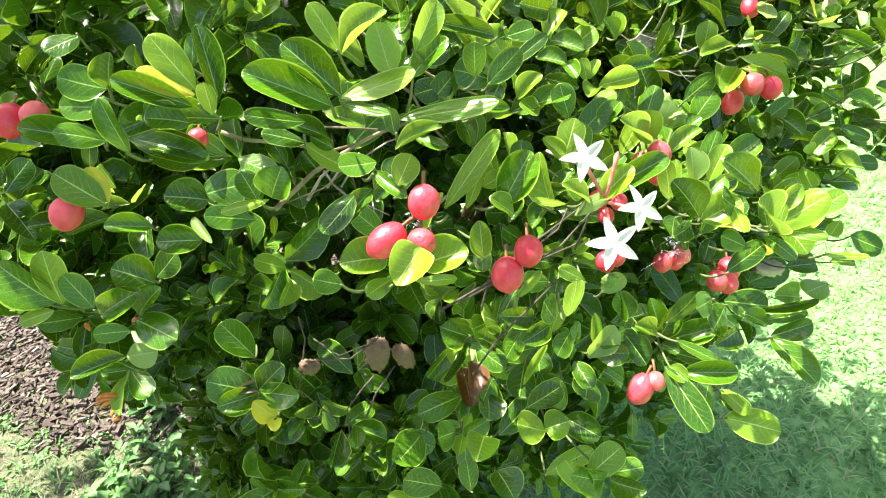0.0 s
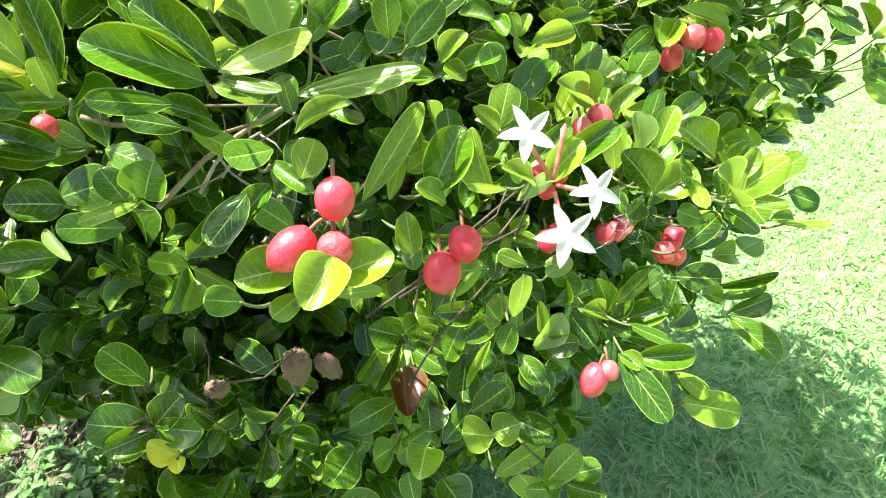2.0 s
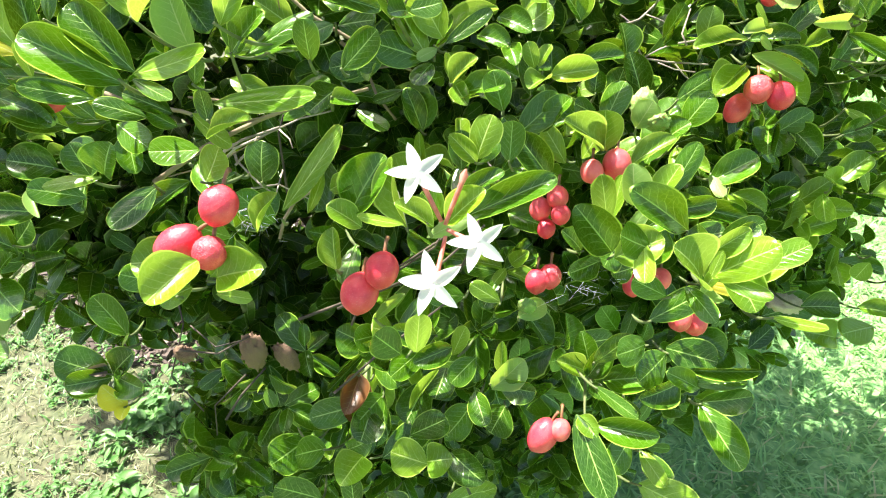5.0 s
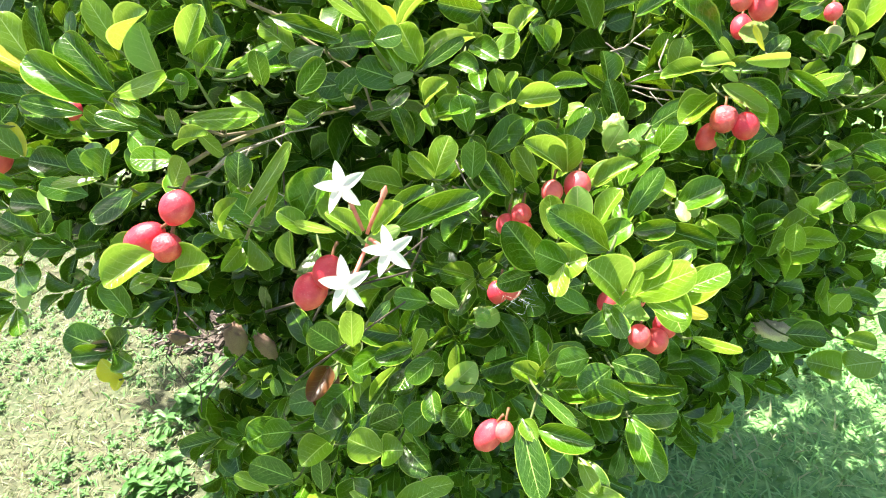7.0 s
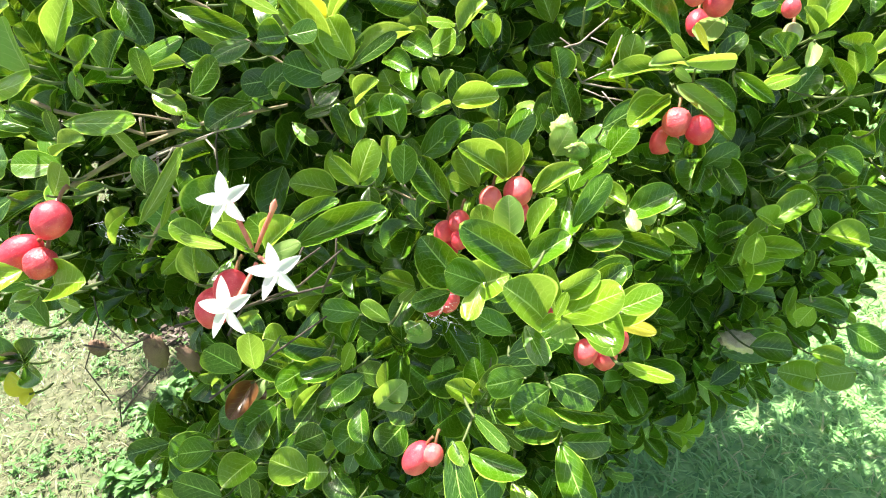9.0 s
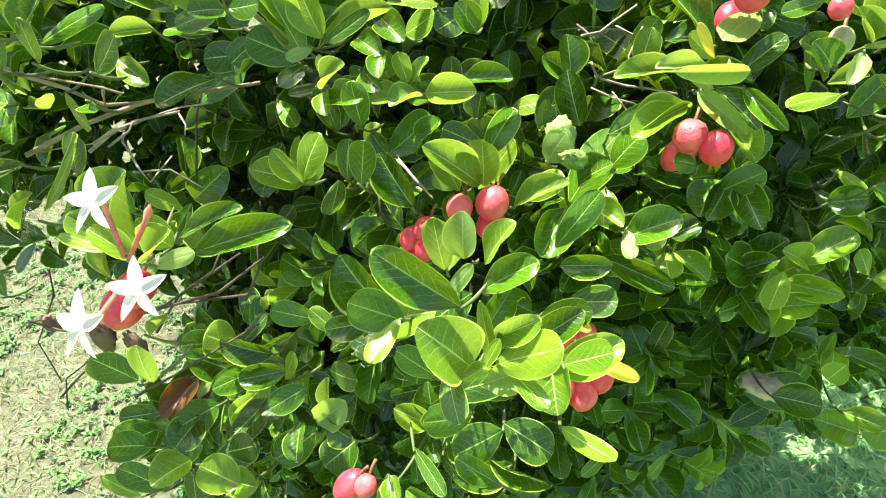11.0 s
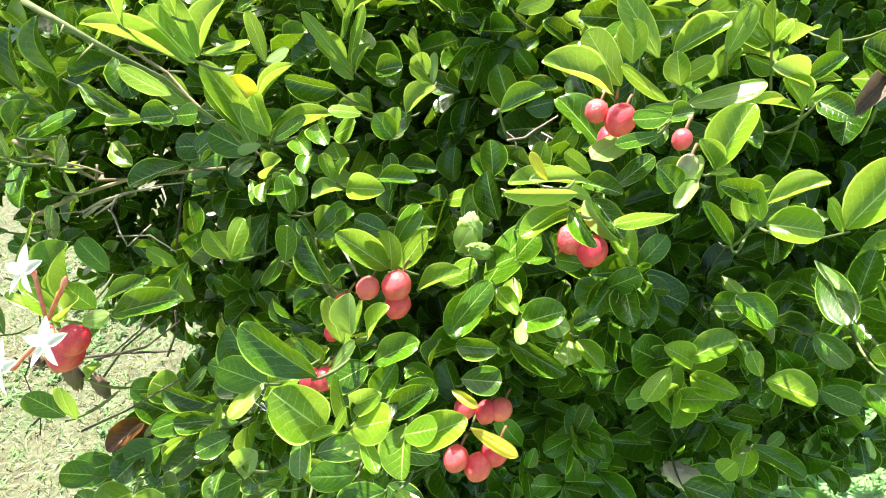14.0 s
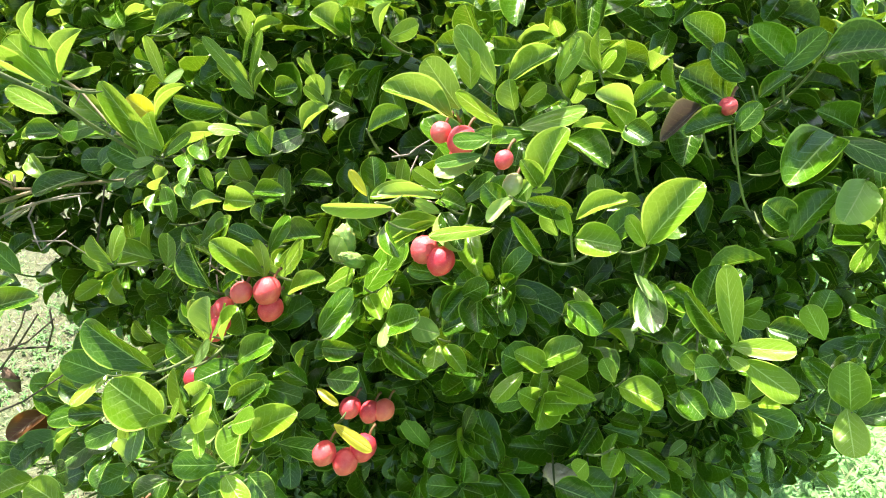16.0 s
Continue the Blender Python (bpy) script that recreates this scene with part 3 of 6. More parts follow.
def berry(x, y, z, size, kind="red", stalk=(0.001, 0.009, 0.006)):
    """A berry of that diameter with its middle at x, y, z, on a stalk."""
    NODES.append(Vector((x, y + 0.01, z)))
    FRUIT.append((Vector((x, y, z)), size * 0.5))
    ob = new("berry", berry_mesh(kind))
    ob["label"] = LABELS[kind]
    ob.parent = shrub
    d = Vector(stalk)
    turn = d.to_track_quat("Z", "Y").to_matrix().to_4x4()
    ob.matrix_basis = Matrix.Translation(Vector((x, y, z)) - shrub.location) @ turn @ Matrix.Scale(size / 2, 4)
    top = Vector((x, y, z)) + d.normalized() * size * 0.5
    stem_part("stalk", curve_to(top - d * 0.1, top + d, 0.002, 4), [0.0014, 0.0012, 0.0011, 0.0012, 0.0016], RUSTY_STALK, shrub)
    return ob


RUSTY_STALK = plain("fruit_stalk", (0.16, 0.07, 0.03), (0.26, 0.14, 0.05), 300.0, 0.6)


def gall(x, y, z, size):
    """A young leaf crumpled into a pale knob."""
    ob = new("crumpled_leaf", berry_mesh("gall"))
    ob["label"] = "crumpled pale green young leaf"
    ob.parent = shrub
    ob.matrix_basis = Matrix.Translation(Vector((x, y, z)) - shrub.location) @ Matrix.Rotation(x * 90, 4, "X") @ Matrix.Diagonal((size * 0.48, size * 0.34, size * 0.60, 1))


def dry_tip(a, b):
    """An orange-brown dried shoot tip."""
    a, b = Vector(a), Vector(b)
    stem_part("dry_tip", curve_to(a, b, 0.002, 4), [0.0010, 0.0017, 0.0019, 0.0015, 0.0004], SHOOT, shrub, "orange dried shoot tip")


def cobweb(x, y, z, size):
    g = random.Random(3)
    verts, faces = [], []
    for _ in range(44):
        a = Vector((g.gauss(0, 0.6), g.gauss(0, 0.3), g.gauss(0, 0.5))) * size
        b = a + Vector((g.gauss(0, 0.5), g.gauss(0, 0.2), g.gauss(0, 0.4))) * size
        v, f = tube([a, b], [0.00008, 0.00006], 3)
        faces += [tuple(i + len(verts) for i in q) for q in f]
        verts += v
    ob = link("cobweb", verts, faces, WEB)
    ob["label"] = "torn whitish cobweb"
    ob.parent = shrub
    ob.location = Vector((x, y, z)) - shrub.location

BLEACHED = plain("bleached_leaf", (0.38, 0.32, 0.20), (0.62, 0.55, 0.40), 160.0, 0.8)
DRY = plain("dry_leaf", (0.085, 0.045, 0.025), (0.25, 0.16, 0.10), 160.0, 0.8)
DRY_MESH = []


def dry_leaf(x, y, z, wide, long_, turn, label, material=None):
    """A dead leaf curled up into a crumpled pouch."""
    if not DRY_MESH:
        bm = berry_shape(0.50, 4.1, 1.0)
        me = bpy.data.meshes.new("dry_leaf")
        bm.to_mesh(me)
        bm.free()
        me.materials.append(DRY)
        DRY_MESH.append(me)
    me = DRY_MESH[0]
    if material:
        me = me.copy()
        me.materials[0] = material
    ob = new("dry_leaf", me)
    ob["label"] = label
    ob.parent = shrub
    ob.matrix_basis = Matrix.Translation(Vector((x, y, z)) - shrub.location) @ Matrix.Rotation(radians(turn), 4, "Y") @ Matrix.Diagonal((wide / 2, wide * 0.32, long_ / 2, 1))
    FRUIT.append((Vector((x, y, z)), wide * 0.5))


s = spray(-0.215, 0.456, 1.410)
leaf(s, (-0.214, 0.456, 1.409), (-0.201, 0.447, 1.436), 0.018, 3, "m", 2)
s = spray(-0.175, 0.453, 1.324)
leaf(s, (-0.175, 0.453, 1.324), (-0.136, 0.444, 1.333), 0.028, 11, "m", 1)
s = spray(-0.050, 0.369, 1.350)
leaf(s, (-0.050, 0.369, 1.350), (-0.071, 0.348, 1.337), 0.017, 3, "m", 4)
s = spray(0.079, 0.394, 1.308)
leaf(s, (0.079, 0.394, 1.308), (0.073, 0.405, 1.348), 0.020, -42, "f", 6)
s = spray(-0.034, 0.331, 1.305)
leaf(s, (-0.034, 0.345, 1.300), (-0.050, 0.335, 1.296), 0.014, 0, "f", 3)
s = spray(0.098, 0.342, 1.083)
leaf(s, (0.094, 0.345, 1.088), (0.125, 0.358, 1.103), 0.024, 9, "f", 7)
leaf(s, (0.092, 0.337, 1.076), (0.074, 0.334, 1.124), 0.025, -42, "f", 4)
leaf(s, (0.107, 0.343, 1.084), (0.077, 0.331, 1.111), 0.024, -10, "m", 0)
s = spray(0.116, 0.362, 1.069)
leaf(s, (0.115, 0.361, 1.069), (0.144, 0.357, 1.076), 0.020, -10, "m", 3)
leaf(s, (0.117, 0.358, 1.063), (0.139, 0.333, 1.077), 0.020, 9, "m", 2)
s = spray(0.001, 0.457, 1.083)
leaf(s, (0.001, 0.457, 1.083), (-0.041, 0.441, 1.081), 0.026, 8, "m", 1)
s = spray(-0.090, 0.654, 1.328)
leaf(s, (-0.090, 0.654, 1.328), (-0.117, 0.646, 1.352), 0.030, 8, "m", 1)
s = spray(-0.082, 0.614, 1.281)
leaf(s, (-0.082, 0.614, 1.281), (-0.035, 0.635, 1.312), 0.031, -6, "m", 1)
s = spray(0.214, 0.626, 1.225)
leaf(s, (0.214, 0.626, 1.225), (0.245, 0.636, 1.245), 0.023, 2, "f", 3)
s = spray(0.333, 0.707, 1.327)
leaf(s, (0.333, 0.707, 1.327), (0.285, 0.710, 1.371), 0.031, 29, "m", 5)
s = spray(0.078, 0.362, 1.239)
leaf(s, (0.073, 0.361, 1.239), (0.063, 0.349, 1.265), 0.020, 11, "m", 7)
leaf(s, (0.082, 0.363, 1.239), (0.088, 0.361, 1.272), 0.016, 40, "f", 1)
s = spray(0.410, 0.723, 0.976)
leaf(s, (0.416, 0.722, 0.971), (0.472, 0.730, 0.988), 0.040, -1, "m", 1)
s = spray(0.547, 0.799, 0.871)
leaf(s, (0.547, 0.799, 0.871), (0.497, 0.785, 0.892), 0.039, -10, "f", 2)
s = spray(0.591, 0.804, 0.887)
leaf(s, (0.591, 0.804, 0.887), (0.541, 0.779, 0.894), 0.043, 12, "f", 3)
s = spray(0.124, 0.458, 1.476)
leaf(s, (0.124, 0.458, 1.476), (0.139, 0.471, 1.515), 0.023, -1, "f", 6)
s = spray(0.137, 0.485, 1.476)
leaf(s, (0.137, 0.485, 1.476), (0.143, 0.492, 1.503), 0.016, 1, "f", 6)
s = spray(0.146, 0.783, 1.421)
leaf(s, (0.146, 0.783, 1.421), (0.122, 0.764, 1.446), 0.034, 4, "f", 0)
s = spray(0.316, 0.687, 1.041)
leaf(s, (0.317, 0.687, 1.040), (0.338, 0.655, 1.034), 0.019, -31, "f", 2)
leaf(s, (0.317, 0.688, 1.041), (0.360, 0.675, 1.049), 0.021, -6, "m", 0)
s = spray(-0.049, 0.488, 1.250)
leaf(s, (-0.049, 0.488, 1.250), (-0.071, 0.483, 1.281), 0.022, 7, "m", 1)
s = spray(0.228, 0.431, 1.210)
leaf(s, (0.228, 0.431, 1.210), (0.264, 0.445, 1.224), 0.019, -3, "m", 1)
s = spray(0.233, 0.459, 1.162)
leaf(s, (0.233, 0.459, 1.162), (0.209, 0.436, 1.172), 0.023, -8, "m", 1)
s = spray(0.253, 0.672, 1.369)
leaf(s, (0.253, 0.672, 1.369), (0.286, 0.685, 1.384), 0.020, -10, "m", 0)
s = spray(0.471, 0.686, 1.394)
leaf(s, (0.471, 0.686, 1.394), (0.492, 0.677, 1.388), 0.018, 5, "m", 6)
s = spray(0.338, 0.637, 1.267)
leaf(s, (0.338, 0.637, 1.267), (0.323, 0.614, 1.281), 0.015, -5, "m", 1)
s = spray(0.470, 0.648, 1.113)
leaf(s, (0.470, 0.644, 1.107), (0.461, 0.643, 1.088), 0.019, -12, "f", 7)
s = spray(0.431, 0.668, 1.031)
leaf(s, (0.431, 0.668, 1.031), (0.472, 0.672, 1.027), 0.030, -11, "m", 6)
s = spray(0.486, 0.667, 1.032)
leaf(s, (0.486, 0.667, 1.032), (0.518, 0.665, 1.027), 0.020, 0, "f", 0)
s = spray(0.516, 0.683, 1.057)
leaf(s, (0.516, 0.683, 1.057), (0.555, 0.673, 1.037), 0.033, 0, "m", 4)
s = spray(0.044, 0.433, 1.389)
leaf(s, (0.044, 0.433, 1.389), (0.067, 0.434, 1.410), 0.017, 12, "m", 4)
s = spray(0.036, 0.429, 1.374)
leaf(s, (0.036, 0.429, 1.374), (0.056, 0.417, 1.376), 0.010, 7, "m", 2)
s = spray(0.235, 0.622, 1.263)
leaf(s, (0.235, 0.622, 1.263), (0.248, 0.625, 1.287), 0.023, 3, "p", 1)
s = spray(-0.000, 0.414, 1.078)
leaf(s, (-0.000, 0.414, 1.078), (0.023, 0.412, 1.095), 0.019, 10, "m", 6)
s = spray(0.300, 0.423, 1.222)
leaf(s, (0.300, 0.423, 1.222), (0.331, 0.411, 1.223), 0.016, -44, "f", 4)
s = spray(0.073, 0.584, 1.353)
leaf(s, (0.074, 0.583, 1.351), (0.060, 0.569, 1.348), 0.010, -8, "p", 1)
s = spray(-0.066, 0.578, 1.359)
leaf(s, (-0.066, 0.578, 1.359), (-0.086, 0.552, 1.362), 0.016, -25, "f", 6)
s = spray(-0.102, 0.510, 1.333)
leaf(s, (-0.102, 0.510, 1.333), (-0.070, 0.497, 1.313), 0.019, 50, "f", 1)
s = spray(-0.088, 0.554, 1.343)
leaf(s, (-0.088, 0.554, 1.343), (-0.054, 0.545, 1.328), 0.018, 6, "f", 5)
s = spray(-0.038, 0.621, 1.348)
leaf(s, (-0.041, 0.618, 1.346), (-0.090, 0.609, 1.346), 0.024, 48, "m", 3)
s = spray(-0.052, 0.620, 1.360)
leaf(s, (-0.052, 0.620, 1.360), (-0.080, 0.614, 1.387), 0.025, 3, "f", 5)
s = spray(-0.002, 0.394, 1.427)
leaf(s, (-0.002, 0.394, 1.427), (0.014, 0.402, 1.453), 0.015, 38, "f", 5)
s = spray(-0.006, 0.406, 1.407)
leaf(s, (-0.007, 0.406, 1.408), (0.019, 0.404, 1.430), 0.016, -6, "m", 5)
s = spray(0.089, 0.565, 1.251)
leaf(s, (0.086, 0.567, 1.255), (0.096, 0.535, 1.245), 0.021, 10, "m", 7)
s = spray(0.234, 0.716, 1.290)
leaf(s, (0.234, 0.716, 1.290), (0.206, 0.706, 1.311), 0.020, -10, "m", 0)
s = spray(0.124, 0.479, 1.184)
leaf(s, (0.124, 0.479, 1.184), (0.101, 0.482, 1.199), 0.014, -10, "f", 3)
s = spray(0.094, 0.492, 1.178)
leaf(s, (0.094, 0.492, 1.178), (0.067, 0.478, 1.192), 0.020, -5, "m", 3)
s = spray(0.138, 0.474, 1.173)
leaf(s, (0.138, 0.474, 1.173), (0.159, 0.475, 1.187), 0.018, 10, "p", 4)
s = spray(0.197, 0.466, 1.135)
leaf(s, (0.197, 0.466, 1.135), (0.223, 0.464, 1.168), 0.020, 24, "m", 1)
s = spray(-0.046, 0.697, 1.432)
leaf(s, (-0.046, 0.697, 1.432), (-0.000, 0.723, 1.450), 0.028, -5, "m", 5)
s = spray(0.126, 0.632, 1.388)
leaf(s, (0.126, 0.632, 1.388), (0.094, 0.605, 1.403), 0.021, -43, "m", 2)
s = spray(0.104, 0.788, 1.379)
leaf(s, (0.104, 0.788, 1.379), (0.154, 0.786, 1.394), 0.025, 42, "m", 3)
s = spray(0.155, 0.790, 1.416)
leaf(s, (0.155, 0.790, 1.416), (0.163, 0.777, 1.451), 0.029, -10, "m", 6)
s = spray(0.238, 0.731, 1.435)
leaf(s, (0.234, 0.729, 1.437), (0.242, 0.740, 1.463), 0.015, -12, "f", 2)
leaf(s, (0.241, 0.732, 1.434), (0.276, 0.729, 1.447), 0.018, 38, "f", 7)
s = spray(0.379, 0.711, 1.393)
leaf(s, (0.379, 0.711, 1.393), (0.403, 0.707, 1.411), 0.015, 23, "f", 3)
s = spray(0.447, 0.651, 1.260)
leaf(s, (0.447, 0.651, 1.260), (0.475, 0.644, 1.245), 0.021, -10, "m", 6)
s = spray(0.559, 0.660, 1.234)
leaf(s, (0.559, 0.660, 1.234), (0.545, 0.639, 1.242), 0.019, -10, "m", 7)
s = spray(0.034, 0.412, 1.401)
leaf(s, (0.034, 0.412, 1.401), (0.035, 0.412, 1.424), 0.015, -9, "m", 3)

s = spray(-0.055, 0.380, 1.405)
leaf(s, (-0.055, 0.380, 1.404), (-0.102, 0.379, 1.431), 0.023, -5, "m", 6)
leaf(s, (-0.049, 0.383, 1.409), (-0.079, 0.392, 1.441), 0.021, 1, "m", 0)
leaf(s, (-0.049, 0.382, 1.408), (-0.003, 0.375, 1.420), 0.017, 4, "f", 4)
leaf(s, (-0.050, 0.381, 1.406), (-0.021, 0.363, 1.401), 0.009, -20, "m", 4)
leaf(s, (-0.072, 0.376, 1.398), (-0.104, 0.366, 1.410), 0.013, 0, "m", 4)
s = spray(-0.047, 0.396, 1.431)
leaf(s, (-0.046, 0.396, 1.430), (-0.015, 0.392, 1.452), 0.019, -6, "f", 2)
leaf(s, (-0.047, 0.397, 1.431), (-0.060, 0.400, 1.460), 0.016, 14, "f", 1)
s = spray(-0.018, 0.388, 1.417)
leaf(s, (-0.018, 0.388, 1.417), (-0.023, 0.392, 1.447), 0.019, -7, "p", 6)
s = spray(-0.020, 0.390, 1.378)
leaf(s, (-0.018, 0.395, 1.386), (0.045, 0.382, 1.394), 0.015, 8, "f", 4)
leaf(s, (-0.022, 0.385, 1.370), (0.009, 0.380, 1.383), 0.012, -11, "f", 6)
leaf(s, (-0.021, 0.389, 1.378), (-0.022, 0.392, 1.395), 0.010, -1, "m", 4)
s = spray(-0.023, 0.373, 1.351)
leaf(s, (-0.023, 0.373, 1.351), (-0.012, 0.377, 1.369), 0.018, 20, "f", 4)
s = spray(-0.039, 0.395, 1.353)
leaf(s, (-0.039, 0.395, 1.353), (-0.018, 0.371, 1.342), 0.010, 10, "m", 5)
s = spray(-0.039, 0.391, 1.351)
leaf(s, (-0.036, 0.397, 1.358), (-0.059, 0.385, 1.363), 0.019, 13, "m", 7)
leaf(s, (-0.041, 0.386, 1.344), (-0.061, 0.360, 1.335), 0.013, 0, "m", 6)
s = spray(-0.028, 0.445, 1.310)
leaf(s, (-0.028, 0.445, 1.310), (-0.024, 0.453, 1.337), 0.026, -10, "m", 1)
s = spray(0.005, 0.393, 1.314)
leaf(s, (0.005, 0.396, 1.318), (0.047, 0.407, 1.366), 0.016, 1, "f", 4)
leaf(s, (-0.010, 0.387, 1.308), (0.005, 0.395, 1.331), 0.013, -15, "f", 2)
leaf(s, (0.020, 0.396, 1.316), (0.032, 0.403, 1.339), 0.009, -4, "f", 4)
s = spray(0.043, 0.399, 1.317)
leaf(s, (0.045, 0.398, 1.315), (0.068, 0.410, 1.347), 0.026, -3, "m", 0)
leaf(s, (0.052, 0.394, 1.308), (0.035, 0.389, 1.326), 0.015, 4, "f", 5)
leaf(s, (0.033, 0.405, 1.327), (0.050, 0.404, 1.335), 0.012, 19, "f", 5)
s = spray(-0.023, 0.348, 1.303)
leaf(s, (-0.012, 0.326, 1.332), (-0.028, 0.299, 1.326), 0.0235, -14, "f", 2)
leaf(s, (-0.014, 0.340, 1.311), (0.016, 0.336, 1.320), 0.024, 8, "f", 0)
leaf(s, (-0.019, 0.342, 1.298), (0.007, 0.332, 1.303), 0.007, 15, "f", 7)
s = spray(-0.048, 0.365, 1.311)
leaf(s, (-0.035, 0.353, 1.311), (-0.064, 0.343, 1.317), 0.024, -10, "f", 2)
s = spray(-0.069, 0.367, 1.285)
leaf(s, (-0.069, 0.367, 1.285), (-0.086, 0.357, 1.299), 0.017, 3, "m", 3)
s = spray(-0.119, 0.409, 1.332)
leaf(s, (-0.113, 0.411, 1.335), (-0.101, 0.413, 1.356), 0.026, 3, "m", 0)
leaf(s, (-0.123, 0.411, 1.335), (-0.130, 0.414, 1.356), 0.017, 6, "m", 5)
leaf(s, (-0.115, 0.410, 1.334), (-0.144, 0.394, 1.336), 0.010, 0, "f", 3)
leaf(s, (-0.126, 0.404, 1.323), (-0.156, 0.395, 1.335), 0.017, -3, "m", 7)
s = spray(-0.164, 0.434, 1.328)
leaf(s, (-0.164, 0.434, 1.328), (-0.191, 0.425, 1.339), 0.025, 2, "m", 6)
s = spray(-0.145, 0.421, 1.402)
leaf(s, (-0.148, 0.424, 1.408), (-0.177, 0.417, 1.429), 0.020, 8, "y", 3)
leaf(s, (-0.147, 0.426, 1.411), (-0.169, 0.435, 1.446), 0.022, 2, "f", 3)
leaf(s, (-0.150, 0.420, 1.402), (-0.193, 0.415, 1.427), 0.017, -11, "m", 2)
leaf(s, (-0.133, 0.422, 1.404), (-0.138, 0.437, 1.449), 0.016, 21, "m", 6)
leaf(s, (-0.138, 0.417, 1.396), (-0.138, 0.418, 1.417), 0.014, -9, "f", 7)
leaf(s, (-0.153, 0.415, 1.393), (-0.176, 0.403, 1.403), 0.021, 8, "m", 5)
s = spray(-0.218, 0.469, 1.367)
leaf(s, (-0.218, 0.469, 1.367), (-0.157, 0.441, 1.356), 0.019, 5, "m", 5)
s = spray(-0.194, 0.407, 1.380)
leaf(s, (-0.194, 0.407, 1.380), (-0.203, 0.414, 1.417), 0.015, -12, "m", 5)
s = spray(-0.231, 0.457, 1.373)
leaf(s, (-0.231, 0.457, 1.373), (-0.258, 0.444, 1.388), 0.019, 6, "m", 1)
s = spray(-0.263, 0.515, 1.353)
leaf(s, (-0.263, 0.515, 1.353), (-0.316, 0.502, 1.377), 0.023, -7, "m", 0)
s = spray(-0.226, 0.473, 1.399)
leaf(s, (-0.226, 0.476, 1.405), (-0.253, 0.469, 1.419), 0.027, -2, "m", 4)
leaf(s, (-0.226, 0.469, 1.394), (-0.255, 0.460, 1.401), 0.021, -3, "m", 7)
s = spray(-0.241, 0.497, 1.439)
leaf(s, (-0.241, 0.497, 1.439), (-0.259, 0.477, 1.435), 0.019, 2, "m", 3)
s = spray(-0.163, 0.480, 1.412)
leaf(s, (-0.163, 0.480, 1.412), (-0.156, 0.486, 1.434), 0.013, -7, "m", 1)
s = spray(-0.260, 0.479, 1.315)
leaf(s, (-0.261, 0.479, 1.314), (-0.292, 0.481, 1.345), 0.029, -21, "f", 3)
leaf(s, (-0.259, 0.480, 1.315), (-0.271, 0.487, 1.343), 0.020, -7, "y", 7)
s = spray(-0.290, 0.510, 1.287)
leaf(s, (-0.281, 0.514, 1.286), (-0.309, 0.490, 1.286), 0.021, 15, "m", 0)
leaf(s, (-0.299, 0.505, 1.289), (-0.339, 0.493, 1.296), 0.014, 8, "m", 2)
s = spray(-0.170, 0.410, 1.318)
leaf(s, (-0.167, 0.406, 1.311), (-0.195, 0.398, 1.318), 0.021, -3, "m", 0)
leaf(s, (-0.172, 0.415, 1.325), (-0.156, 0.394, 1.314), 0.007, 1, "p", 6)
s = spray(-0.200, 0.413, 1.322)
leaf(s, (-0.200, 0.413, 1.322), (-0.229, 0.405, 1.331), 0.015, 10, "m", 6)
s = spray(-0.297, 0.422, 1.261)
leaf(s, (-0.293, 0.422, 1.262), (-0.293, 0.429, 1.306), 0.025, 13, "f", 1)
leaf(s, (-0.298, 0.423, 1.263), (-0.331, 0.431, 1.299), 0.032, -15, "m", 6)
leaf(s, (-0.300, 0.420, 1.258), (-0.321, 0.408, 1.258), 0.012, -12, "f", 1)
s = spray(-0.268, 0.418, 1.255)
leaf(s, (-0.270, 0.419, 1.257), (-0.284, 0.424, 1.286), 0.020, 9, "m", 4)
leaf(s, (-0.265, 0.416, 1.252), (-0.224, 0.410, 1.274), 0.021, 10, "m", 6)
s = spray(-0.220, 0.427, 1.270)
leaf(s, (-0.221, 0.426, 1.268), (-0.247, 0.423, 1.287), 0.029, 10, "m", 2)
leaf(s, (-0.219, 0.428, 1.272), (-0.198, 0.428, 1.291), 0.021, 5, "m", 7)
s = spray(-0.240, 0.412, 1.245)
leaf(s, (-0.236, 0.414, 1.249), (-0.211, 0.413, 1.272), 0.020, -7, "m", 2)
leaf(s, (-0.239, 0.413, 1.246), (-0.201, 0.387, 1.241), 0.027, -4, "m", 1)
leaf(s, (-0.244, 0.408, 1.239), (-0.266, 0.398, 1.247), 0.015, -12, "m", 4)
s = spray(-0.253, 0.405, 1.215)
leaf(s, (-0.255, 0.406, 1.217), (-0.285, 0.380, 1.223), 0.018, 15, "m", 0)
leaf(s, (-0.254, 0.406, 1.217), (-0.224, 0.397, 1.225), 0.023, 3, "p", 7)
leaf(s, (-0.248, 0.416, 1.233), (-0.224, 0.396, 1.229), 0.011, -14, "p", 7)
leaf(s, (-0.253, 0.400, 1.208), (-0.255, 0.368, 1.191), 0.011, 10, "f", 5)
leaf(s, (-0.254, 0.400, 1.208), (-0.270, 0.392, 1.214), 0.014, -1, "m", 2)
leaf(s, (-0.252, 0.400, 1.207), (-0.234, 0.379, 1.197), 0.019, -9, "m", 3)
s = spray(-0.158, 0.390, 1.181)
leaf(s, (-0.158, 0.390, 1.180), (-0.191, 0.384, 1.201), 0.030, -5, "m", 1)
leaf(s, (-0.157, 0.390, 1.180), (-0.132, 0.392, 1.202), 0.022, -6, "m", 5)
leaf(s, (-0.158, 0.389, 1.178), (-0.186, 0.375, 1.182), 0.021, -8, "m", 0)
